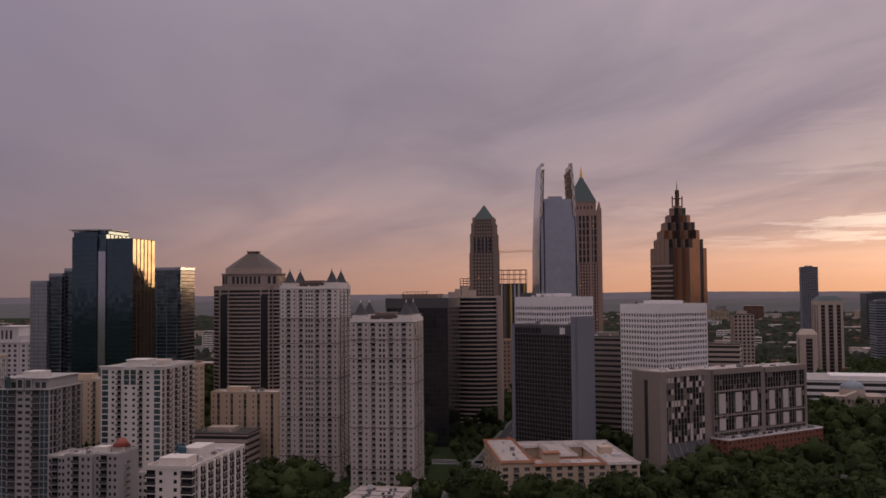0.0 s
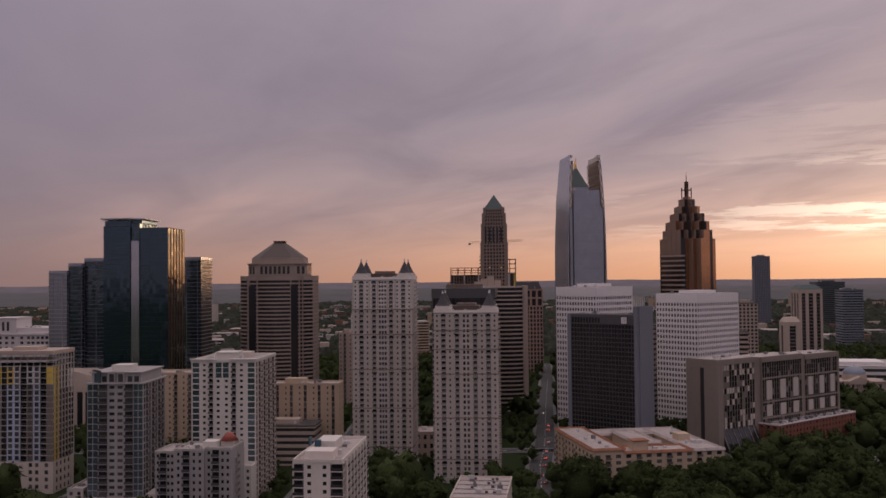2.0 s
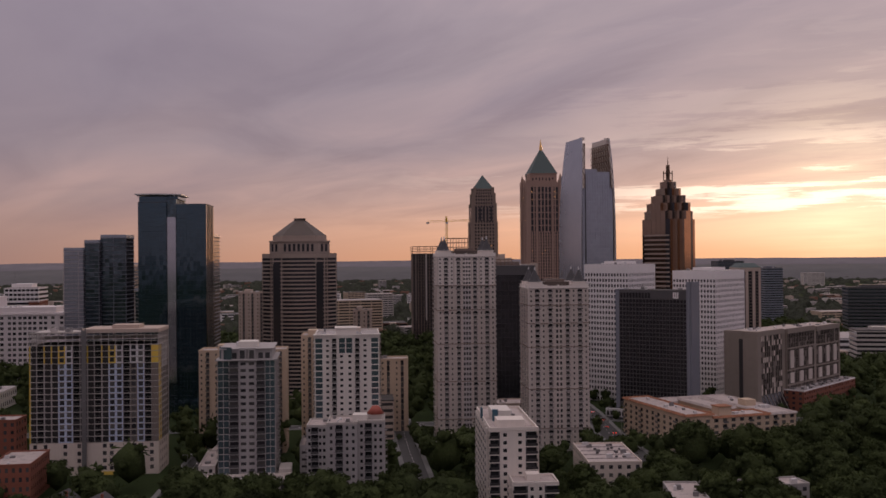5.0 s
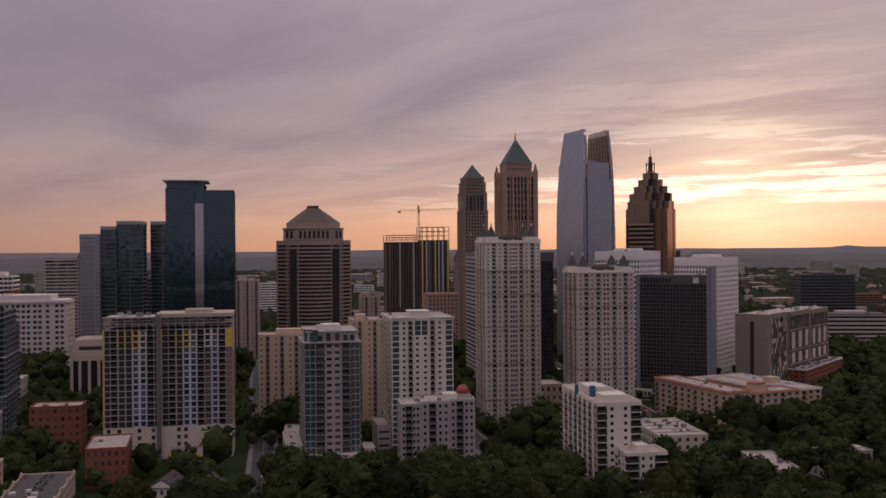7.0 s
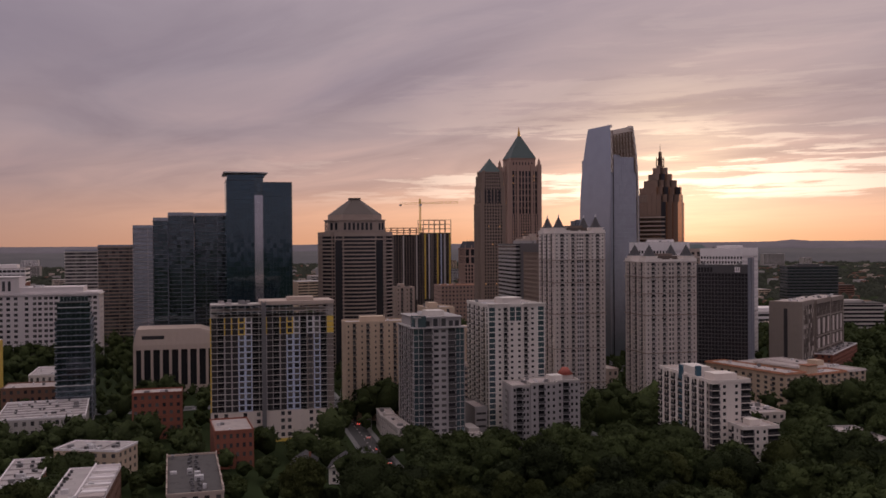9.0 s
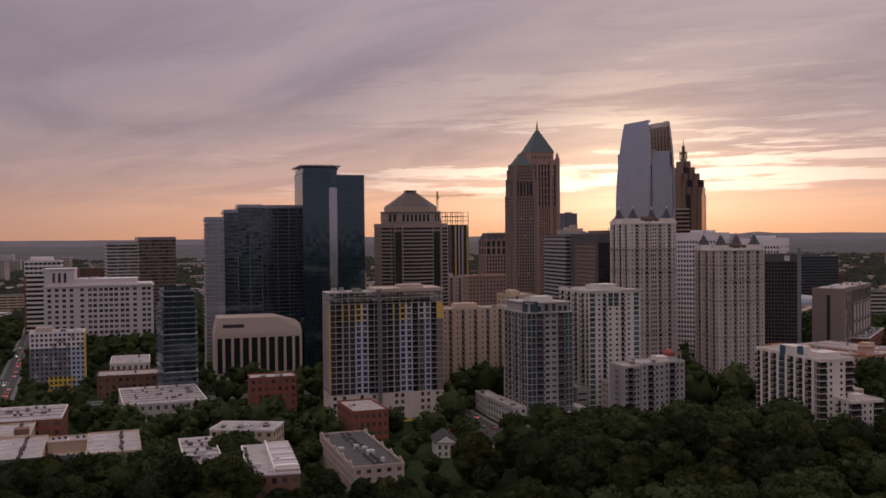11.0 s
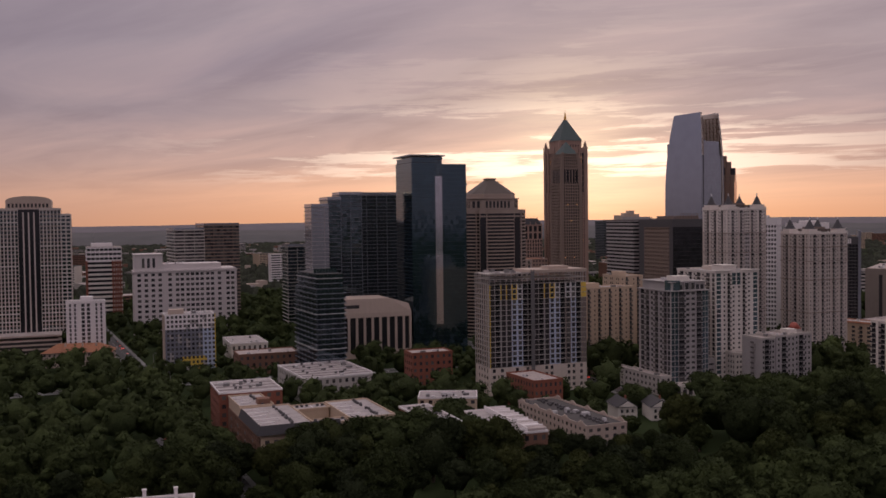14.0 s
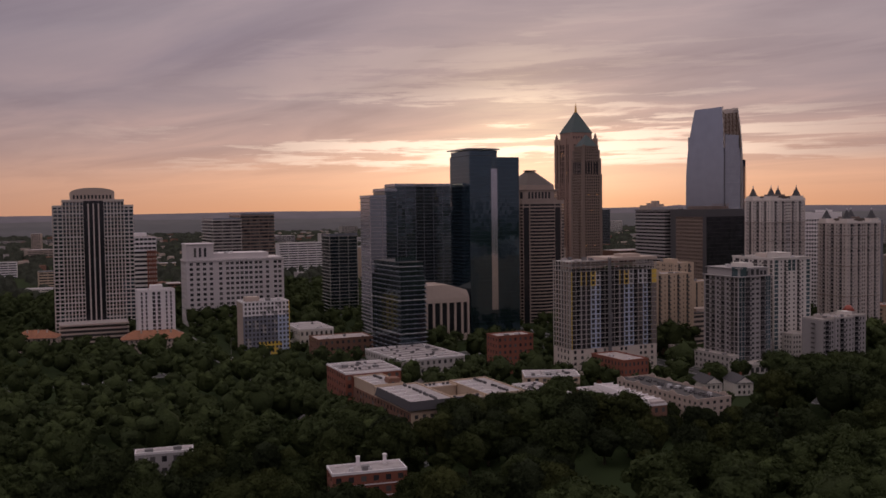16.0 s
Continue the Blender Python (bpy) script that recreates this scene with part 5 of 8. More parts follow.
def pyramid_spire_tower():
    """Tall stone tower with vertical window bays, corner gables, copper pyramid and gilded lantern."""
    w = 37.0
    x, y = corner_of(139.8, 951.0, -8.0, w, w)
    T = Thing("office_tower", "tall red granite tower with a green copper pyramid and gilded lantern", "office tower", x, y, -8.0, w, w)
    H = 172.0
    T.box("core", "redstone", 0.6, w - 0.6, 0.6, w - 0.6, 0, H)
    for sd, pl in (("S", 0), ("W", 0), ("E", w)):
        lo, hi = (0, w) if sd == "S" else (0.6, w - 0.6)
        T.grid(sd, pl, 0, 120, lo, hi, 14, 38, "redstone", 0.42, 0.30, 0.6)
        T.grid(sd, pl, 120, H - 5, lo, hi, 10, 7, "redstone", 0.34, 0.12, 0.6)
        T.slab("parapet_band", "redstone", sd, lo, hi, pl, 0, 0.6, H - 5, H)
        for f in (0.28, 0.72):
            a = lo + f * (hi - lo)
            T.slab("buttress", "redstone", sd, a - 1.2, a + 1.2, pl, -1.0, 0.0, 0, H + 2, rep=True)
    for cxx in (0, w - 3.2):
        for cyy in (0, w - 3.2):
            T.obj("corner_pier", boxes_mesh("corner_pier", [(cxx - 0.6, cxx + 3.8, cyy - 0.6, cyy + 3.8, 0, H + 2), (cxx + 0.3, cxx + 2.9, cyy + 0.3, cyy + 2.9, H + 2, H + 5)], "redstone"))
            T.mesh("pinnacle", "redstone", *cone(cxx + 1.6, cyy + 1.6, 1.7, H + 5, H + 9, 4, 0.1))
    T.box("attic", "redstone", 4.6, w - 4.6, 4.6, w - 4.6, H, H + 9)
    T.box("cornice", "redstone", 4.1, w - 4.1, 4.1, w - 4.1, H + 8.2, H + 9.1)
    for i in range(7):
        T.obj("attic_window", boxes_mesh("attic_window", [(6.6 + 3.5 * i, 7.8 + 3.5 * i, 4.4, 4.8, H + 1.5, H + 4.5)], "black"))
    T.mesh("pyramid_roof", "copper", *cone(w / 2, w / 2, 20.6, H + 9.1, H + 35, 4, 0.07), "green copper pyramid roof")
    rng = random.Random(14)
    for k in range(26):
        z = rng.choice((20, 23, 26, 60, 63, 96, 99, 128, 131, 152, 155, 160)) + 1.2
        if k % 2:
            a = 2.2 + 2.65 * rng.randrange(12)
            T.obj("lit_window", boxes_mesh("lit_window", [(a, a + 0.9, -0.06, 0.3, z, z + 0.8)], "roomlight"))
        else:
            a = 2.8 + 2.6 * rng.randrange(12)
            T.obj("lit_window", boxes_mesh("lit_window", [(-0.06, 0.3, a, a + 0.9, z, z + 0.8)], "roomlight"))
    T.mesh("lantern", "gold", *cone(w / 2, w / 2, 1.7, H + 34, H + 38, 8, 0.8), "gilded lantern")
    T.mesh("lantern_spire", "gold", *cone(w / 2, w / 2, 1.3, H + 38, H + 46, 8, 0.05))
    T.done()


def pointed_hotel_tower():
    """Slim tan tower that steps in to a small pyramid."""
    w = 23.0
    x, y = corner_of(35.4, 808.0, -8.5, w, w)
    T = Thing("hotel_tower", "slim tan stone tower stepping in to a pyramid roof", "tower", x, y, -8.5, w, w)
    steps = ((0, 0, 124), (0.6, 124, 140), (1.5, 140, 149), (2.6, 149, 154))
    for o, z0, z1 in steps:
        T.box("core", "brownstone", o + 0.5, w - o - 0.5, o + 0.5, w - o - 0.5, z0, z1)
        for sd, pl in (("S", o), ("W", o), ("E", w - o)):
            lo, hi = (o, w - o) if sd == "S" else (o + 0.5, w - o - 0.5)
            T.grid(sd, pl, z0, z1, lo, hi, 9, max(2, int((z1 - z0) / 2.9)), "hotelstone", 0.45, 0.4, 0.5)
        T.obj("ledge", boxes_mesh("ledge", [(o - 0.3, w - o + 0.3, o - 0.3, w - o + 0.3, z1 - 0.4, z1 + 0.3)], "hotelstone"))
        for cxx in (o, w - o - 1.8):
            for cyy in (o, w - o - 1.8):
                T.obj("corner_post", boxes_mesh("corner_post", [(cxx - 0.2, cxx + 2.0, cyy - 0.2, cyy + 2.0, z0, z1 + 1.6)], "hotelstone"))
    for k in range(40):
        T.obj("side_balcony", boxes_mesh("side_balcony", [(-1.3, 0, 6, 9, k * 2.9 + 0.2, k * 2.9 + 1.2)], "hotelstone"))
    # arched crown windows, some lit from inside
    for i in range(5):
        a = 3.6 + 3.3 * i
        T.obj("crown_window", boxes_mesh("crown_window", [(a, a + 1.6, 0.35, 0.75, 126, 138)], "black"))
        T.obj("crown_window", boxes_mesh("crown_window", [(0.35, 0.75, a, a + 1.6, 126, 138)], "black"))
        for z, k in ((104, 1), (88, 2), (52, 3)):
            if (i * 2 + k) % 3 == 0:
                T.obj("lit_window", boxes_mesh("lit_window", [(a, a + 1.1, -0.08, 0.3, z, z + 0.8)], "roomlight"))
    T.mesh("pyramid_roof", "copper", *cone(w / 2, w / 2, 12.2, 154.3, 167.0, 4), "dull green metal pyramid")
    T.done()


def precast_block(x, y, ang, w, d, H, nbw, nbd, nf, label):
    """White precast office block with deep-set square windows."""
    T = Thing("office_block", label, "office building", x, y, ang, w, d, group="white precast blocks")
    r = 0.6
    T.box("core", "precast", r, w - r, r, d - r, 0, H - 0.5)
    T.grid("S", 0, 0, H - 5.2, 0, w, nbw, nf, "precast", 0.36, 0.46, r, single=True)
    T.grid("E", w, 0, H - 5.2, r, d - r, nbd, nf, "precast", 0.36, 0.46, r, single=True)
    T.grid("W", 0, 0, H - 5.2, r, d - r, nbd, nf, "precast", 0.36, 0.46, r)
    T.box("attic", "precast", -0.05, w + 0.05, -0.05, d + 0.05, H - 5.2, H)
    T.box("wall", "precast", 0, w, d - r, d, 0, H - 5.2)
    T.box("roof", "roofwhite", 0.5, w - 0.5, 0.5, d - 0.5, H, H + 0.15)
    T.box("penthouse", "precast", w * 0.3, w * 0.75, d * 0.25, d * 0.7, H + 0.1, H + 2.0)
    roof_kit(T, 2, w - 4, 2, d - 4, H + 0.15, 5, int(x))
    T.done(80)


def black_hotel():
    ang, w, d, H = -47.5, 43.5, 15.0, 74.8
    x, y = 37.8, 528.6
    T = Thing("hotel_tower", "black glass hotel slab with a blue-grey stair tower", "hotel", x, y, ang, w, d)
    r = 0.5
    T.box("core", "charcoal", r, w - r, r, d - r, 4, H)
    T.grid("S", 0, 9, H - 5, 2.2, w - 0.2, 20, 25, "charcoal", 0.14, 0.2, r, glass="black", single=True)
    T.box("wall", "bluegrey", -0.3, 2.2, 0, d, 4, H + 0.5)
    T.box("sign_band", "charcoal", 2.2, w, -0.15, r, H - 5, H)
    for i in range(10):
        T.obj("top_window", boxes_mesh("top_window", [(3 + 1.9 * i, 4.4 + 1.9 * i, -0.25, -0.1, H - 4.4, H - 1.4)], "black"))
    T.obj("sign", boxes_mesh("sign", [(w - 8.2, w - 7.4, -0.5, -0.16, H - 4.4, H - 0.9), (w - 7.0, w - 6.2, -0.5, -0.16, H - 4.4, H - 0.9), (w - 5.8, w - 5.0, -0.5, -0.16, H - 4.4, H - 0.9), (w - 8.2, w - 5.0, -0.45, -0.16, H - 4.4, H - 3.8)], "precast"), "pale lit sign shape on the dark facade")
    T.box("roof", "roofdark", 0, w, 0, d, H, H + 0.3)
    T.box("stair_tower", "bluegrey", w - 0.2, w + 1.4, -1.0, d + 1.5, 0, H + 5.0)
    T.box("stair_tower", "bluegrey", w + 0.2, w + 1.9, 1.5, d - 0.5, 0, H + 4.6)
    T.box("podium", "bluegrey", -2, w + 4, -7, d, 0, 4.4)
    T.box("podium", "roofdark", -1.5, w + 3.5, -6.5, 0, 4.4, 4.6)
    T.box("podium_fascia", "pale", -3, 12, -9, -7, 1.5, 6.0)
    for i in range(6):
        T.obj("podium_window", boxes_mesh("podium_window", [(-2.5 + 2.4 * i, -0.7 + 2.4 * i, -9.1, -8.9, 2.0, 4.6)], "win"))
    roof_kit(T, 3, w - 4, 2, d - 4, H + 0.3, 6, 61)
    T.done(100)


def museum_school():
    """Long brown concrete institute: a blank end block, then slabs with checkered openings and a raked base."""
    ang = 32.0
    x, y = 113.0, 500.5
    T = Thing("institute_building", "long brown concrete institute with checkered window panels and a raked base", "museum", x, y, ang, 122, 20)
    H = 49.5
    rng = random.Random(7)
    T.box("end_block", "brutal", -0.6, 4.0, -1.2, 20, 0, H + 0.6)
    T.box("end_slot", "dark", -0.75, -0.5, 8.0, 10.4, 4, H - 4)
    for a0, a1, h in ((4, 34, H), (41, 80, H - 0.6), (83, 118, H - 1.4)):
        T.box("core", "brutal", a0, a1, 0.8, 19.5, 0, h)
        first = a0 < 5
        nb, nf = int((a1 - a0) / 2.2), 11 if first else 14
        bw, z0 = (a1 - a0) / nb, 12.0 if first else 3.0
        fh = (h - 2.5 - z0) / nf
        tall_rows = ((0.51, 0.73), (0.32, 0.45), (0.09, 0.2))
        span = a1 - a0
        for k in range(nf):
            for i in range(nb):
                lo = a0 + i * bw
                pick = rng.random()
                mat = ("pink" if pick < 0.17 else ("black" if pick < 0.74 else "umber")) if first else ("black" if pick < 0.9 else "umber")
                T.rep("panel", mat, (bw - 0.28, 0.3, fh - 0.3), (lo + 0.14, 0.35 if mat == "black" else 0.15, z0 + k * fh + 0.15))
        if not first:
            for f in (0.10, 0.44, 0.77):
                for lo, hi in tall_rows:
                    T.obj("blank_panel", boxes_mesh("blank_panel", [(a0 + f * span, a0 + (f + 0.13) * span, -0.25, 0.3, lo * h, hi * h)], "beige"), "pale blank concrete panel")
            for f in (0.29, 0.475, 0.75):
                T.obj("dark_band", boxes_mesh("dark_band", [(a0, a1, -0.05, 0.34, f * h, f * h + 0.9)], "brutal"))
        for i in range(nb + 1):
            lo = min(a1 - 0.26, a0 + i * bw - 0.13) if i else a0
            T.obj("rib", boxes_mesh("rib", [(lo, lo + 0.26, 0.0, 0.82, z0, h - 2.4)], "brutal"))
        T.box("cornice", "brutal", a0 - 0.1, a1 + 0.1, -0.4, 1, h - 2.6, h + 0.5)
        if not first:
            T.box("roof", "roof", a0, a1, 0.5, 19, h, h + 0.25)
            roof_kit(T, a0 + 1, a1 - 3, 3, 15, h + 0.25, 7, int(a0))
            continue
        verts = [(a0, 0.4, z0), (a1, 0.4, z0), (a1, -5.5, 0), (a0, -5.5, 0), (a0, 0.8, z0), (a1, 0.8, z0), (a1, 0.8, 0), (a0, 0.8, 0)]
        T.mesh("raked_base", "black", verts, [(0, 3, 2, 1), (1, 2, 6, 5), (0, 4, 7, 3), (0, 1, 5, 4)])
        for i in range(0, nb + 1, 2):
            lo = a0 + i * bw
            v, f = [(lo - 0.2, 0.1, z0), (lo + 0.2, 0.1, z0), (lo + 0.2, -5.8, 0), (lo - 0.2, -5.8, 0), (lo - 0.2, 0.7, z0), (lo + 0.2, 0.7, z0), (lo + 0.2, -5.2, 0), (lo - 0.2, -5.2, 0)], [(0, 3, 2, 1), (4, 5, 6, 7), (1, 2, 6, 5), (3, 0, 4, 7)]
            T.mesh("raked_rib", "brutal", v, f)
        T.box("roof", "roof", a0, a1, 0.5, 19, h, h + 0.25)
        roof_kit(T, a0 + 1, a1 - 3, 3, 15, h + 0.25, 7, int(a0))
    T.box("link", "brutal", 34, 41, 1.5, 19, 0, H - 0.2)
    T.box("link", "brutal", 80, 83, 0.2, 19, 0, H - 0.8)
    T.box("wall", "brutal", 118, 119.5, -0.4, 20, 0, H - 1)
    T.done(110)


def civic_marble_building():
    x, y, ang, w, d, H = -382.8, 807.6, -8.4, 79.6, 33.0, 55.5
    T = Thing("government_building", "white marble office block with square windows and corner pavilion", "office building", x, y, ang, w, d)
    r = 0.7
    T.box("core", "govwall", r, w - r, r, d - r, 0, H - 1)
    T.box("wall", "govwall", 0, w, 0, r, 0, 3)
    T.columns("S", 0, 3, H - 3, 0, w, [(c - 1.35, c + 1.35, 0.2, 0.74, "w") for c in (3.9, 9.2, 14.4, 19.7, 27.3, 33.0, 36.7, 41.0, 44.7, 48.4, 52.1, 56.6, 60.3, 65.9, 72.6, 76.4)], 12, "govwall", rec=r)
    for c in (23.4, 30.2, 63.1, 69.2):
        T.obj("pilaster", boxes_mesh("pilaster", [(c - 0.6, c + 0.6, -0.5, 0.05, 0, H - 3)], "govwall"))
    for sd, pl in (("W", 0), ("E", w)):
        T.columns(sd, pl, 3, H - 3, r, d - r, [(4 + i * 4.3, 6.6 + i * 4.3, 0.2, 0.74, "w") for i in range(6)], 12, "govwall", rec=r, single=False)
        T.slab("wall", "govwall", sd, r, d - r, pl, 0, r, 0, 3)
    T.box("cornice", "govwall", -0.6, w + 0.6, -0.6, d + 0.6, H - 3, H - 2.2)
    T.box("attic", "govwall", 22, w - 12, 3, d - 3, H - 2.2, H + 3)
    T.box("pavilion", "govwall", 0.4, 22, 1, d - 6, H - 2.2, H + 10.5)
    T.box("pavilion", "govwall", -0.2, 22.6, 0.4, d - 5.4, H + 10.5, H + 11.3)
    for i in range(3):
        T.obj("pavilion_window", boxes_mesh("pavilion_window", [(6.2 + 4 * i, 8.2 + 4 * i, 0.86, 1.2, H + 0.5, H + 8)], "win"))
    T.box("roof", "roofwhite", 0.5, w - 0.5, 0.5, d - 0.5, H - 2.2, H - 2.0)
    roof_kit(T, 24, w - 16, 5, d - 8, H + 3, 8, 71)
    T.done(70)


def domed_tower():
    x, y, ang, w, d, H = -488.7, 770.3, -8.4, 55.0, 38.0, 102.0
    T = Thing("office_tower", "cream-ribbed office tower with a shallow vaulted crown", "office tower", x, y, ang, w, d)
    r = 0.6
    T.obj("core", boxes_mesh("core", [(r, w - r, r, d - r, 0, H - 4.2)], "black"))
    T.obj("core", boxes_mesh("core", [(6.6, 48.4, r, d - r, H - 4.2, H)], "black"))
    for q in range(4):
        T.obj("glass_strip", boxes_mesh("glass_strip", [(20.7 + 3.5 * q, 24.0 + 3.5 * q, r - 0.2, r + 0.05, 3, H - 2)], "black"), "dark glass strip between the ribs")
    for a0, a1, h in ((0, 6.5, H - 4.0), (6.5, 20.5, H), (34.5, 48.5, H), (48.5, w, H - 4.0)):
        nb = max(2, int((a1 - a0) / 2.2))
        bw = (a1 - a0) / nb
        for i in range(nb + 1):
            a = a0 + i * bw
            T.obj("rib", boxes_mesh("rib", [(max(a0, a - 0.38), min(a1, a + 0.38), -0.15, r, 0, h)], "beige"))
        tight = a1 - a0 < 8
        for k in range(37):
            z = 2.8 * k
            band = k in (12, 22, 27, 33) or tight or (k < 13 and k % 2 == 0)
            if z > h - 1:
                break
            T.box("spandrel", "beige" if band else "band", a0, a1, 0.0 if band else 0.3, r, z, z + 0.95)
        for k in range(37):
            for i in range(nb):
                z = 2.8 * k + 0.95
                if z + 1.8 < h:
                    T.rep("window", "towerb", (bw - 0.7, 0.1, 1.8), (a0 + i * bw + 0.35, r - 0.15, z))
        T.box("cornice", "beige", a0 - 0.2, a1 + 0.2, -0.5, 1, h - 0.6, h + 0.9)
    for a in (23.5, 27.0, 30.5):
        T.obj("rib", boxes_mesh("rib", [(a, a + 0.9, -0.9, r, 0, H - 2)], "beige"))
    for sd, pl in (("W", 0), ("E", w)):
        T.grid(sd, pl, 0, H - 4, r, d - r, 13, 36, "beige", 0.32, 0.34, r)
    T.box("roof", "roof", 6.6, 48.4, r, d - r, H, H + 0.5)
    verts, faces, n = [], [], 14
    for i in range(n + 1):
        t = math.pi * i / n
        px, pz = w / 2 - 15 * math.cos(t), H + 6.2 + 3.4 * math.sin(t)
        verts += [(px, 4, pz), (px, d - 8, pz), (px, 4, H), (px, d - 8, H)]
    for i in range(n):
        a, b = 4 * i, 4 * i + 4
        faces += [(a, b, b + 1, a + 1), (a + 2, b + 2, b, a), (a + 1, b + 1, b + 3, a + 3)]
    faces += [(0, 1, 3, 2), (4 * n, 4 * n + 2, 4 * n + 3, 4 * n + 1)]
    T.mesh("vaulted_crown", "stone", verts, faces, "cream vaulted crown")
    for i in range(11):
        T.obj("crown_window", boxes_mesh("crown_window", [(14 + 2.5 * i, 15.3 + 2.5 * i, 3.85, 4.1, H + 1.5, H + 4.2)], "black"))
    P = Thing("parking_garage", "long concrete parking decks before the ribbed tower", "parking garage", x - 2, y - 26, ang, 46, 22)
    for k in range(5):
        P.obj("deck", boxes_mesh("deck", [(0, 46, 0, 22, 3 * k + 2.4, 3 * k + 3.6)], "stone"))
    P.box("core", "dark", 0.8, 45.2, 0.8, 21.2, 0, 12.4)
    P.box("roof", "roof", 0.3, 45.7, 0.3, 21.7, 15.6, 15.75)
    P.done()
    T.done(80)


def white_ribbed_block():
    x, y, ang, w, d, H = -445.6, 708.9, -8.1, 24.7, 17.0, 38.6
    T = Thing("apartment_block", "white apartment block with dark vertical window stripes", "apartment building", x, y, ang, w, d)
    T.box("core", "bluegrey", 0.5, w - 0.5, 0.5, d - 0.5, 0, H)
    T.columns("S", 0, 0, H, 0, w, [(2.0, 3.2, 0.15, 0.9, "w"), (5.0, 6.2, 0.15, 0.9, "w"), (9.6, 11.6, 0.12, 0.9, "w"), (13.0, 15.0, 0.12, 0.9, "w"), (18.4, 19.6, 0.15, 0.9, "w"), (21.4, 22.6, 0.15, 0.9, "w")], 14, "precast", rec=0.5)
    for sd, pl in (("W", 0), ("E", w)):
        T.columns(sd, pl, 0, H, 0.5, d - 0.5, [(2.5 + 3.4 * i, 3.9 + 3.4 * i, 0.15, 0.9, "w") for i in range(4)], 14, "precast", rec=0.5)
    T.box("roof", "roofwhite", 0.3, w - 0.3, 0.3, d, H, H + 0.3)
    parapet(T, "precast", -0.1, w + 0.1, -0.1, d, H, 1.3)
    T.box("penthouse", "precast", 9, 17, 4, 12, H + 0.3, H + 4)
    T.done()


def patchwork_block():
    x, y, ang, w, d, H = -398.4, 631.6, -7.2, 30.0, 18.0, 34.0
    T = Thing("unfinished_block", "unfinished apartment block clad in white, grey-blue and yellow sheathing", "building under construction", x, y, ang, w, d)
    T.box("core", "dark", 0.5, w - 0.5, 0.5, d - 0.5, 0, H)
    nb, nf = 12, 12
    bw, fh = w / nb, H / nf
    rng = random.Random(3)
    for k in range(nf):
        for i in range(nb):
            mat = "precast" if k > nf - 4 else ("yellow" if k < 3 and 3 < i < 10 else ("blue" if i > 8 else "bluegrey"))
            if rng.random() < 0.1:
                mat = "grey"
            T.rep("sheathing", mat, (bw, 0.4, fh * 0.42), (i * bw, 0, k * fh))
            T.rep("sheathing_pier", mat, (bw * 0.42, 0.38, fh * 0.58), (i * bw, 0.01, k * fh + fh * 0.42))
            T.rep("window", "win", (bw * 0.58, 0.1, fh * 0.58), (i * bw + bw * 0.42, 0.32, k * fh + fh * 0.42))
    T.grid("W", 0, 0, H, 0.5, d, 7, nf, "stone", 0.45, 0.42, 0.5)
    T.box("wall", "yellow", w - 0.1, w + 0.5, 0.2, d, 0, H + 0.4)
    T.box("roof", "roofwhite", 0, w, 0.2, d, H, H + 0.4)
    parapet(T, "precast", -0.1, w, 0, d, H, 1.0)
    T.box("penthouse", "stone", 3, 12, 6, 13, H + 0.4, H + 3.4)
    roof_kit(T, 13, w - 3, 3, d - 3, H + 0.4, 6, 81)
    T.done()


def colonnade_hall():
    x, y, ang, w, d, H = -293.6, 617.0, -9.0, 54.0, 30.0, 39.5
    T = Thing("library_hall", "tan concrete hall with tall dark window slots", "hall", x, y, ang, w, d)
    T.box("core", "dark", 1.2, w - 1.2, 1.4, d - 1, 0, 30)
    nb = 10
    bw = w / nb
    for i in range(nb + 1):
        a = min(w - 1.6, i * bw - 0.8) if i else 0
        T.obj("pier", boxes_mesh("pier", [(a, a + 1.6, 0, 1.6, 0, 27)], "stone"))
    for i in range(nb):
        T.obj("window", boxes_mesh("window", [(i * bw + 0.7, (i + 1) * bw - 0.7, 0.9, 1.1, 5, 27)], "black"))
    T.box("wall", "stone", 0, w, 0.3, 1.3, 0, 5)
    for a in (0, w - 1.2):
        T.box("wall", "stone", a, a + 1.2, 1.6, d, 0, 27)
    T.box("wall", "stone", 1.2, w - 1.2, d - 1, d, 0, 27)
    T.box("attic", "stone", 0, w, 0, d, 27, 30)
    v = [(0, 0, 30), (w, 0, 30), (w, d, 30), (0, d, 30), (2, 1, H), (w * 0.72, 1, H), (w * 0.72, d - 2, H), (2, d - 2, H), (w - 1.5, 1.5, H - 4), (w - 1.5, d - 2, H - 4)]
    T.mesh("upper_storey", "stone", v, [(0, 1, 8, 5, 4), (4, 5, 6, 7), (5, 8, 9, 6), (1, 2, 9, 8), (2, 3, 7, 6, 9), (3, 0, 4, 7)])
    T.obj("louvre", boxes_mesh("louvre", [(5, 18, 0.35, 1.0, 31.5, 35.5)], "dark"))
    T.done()


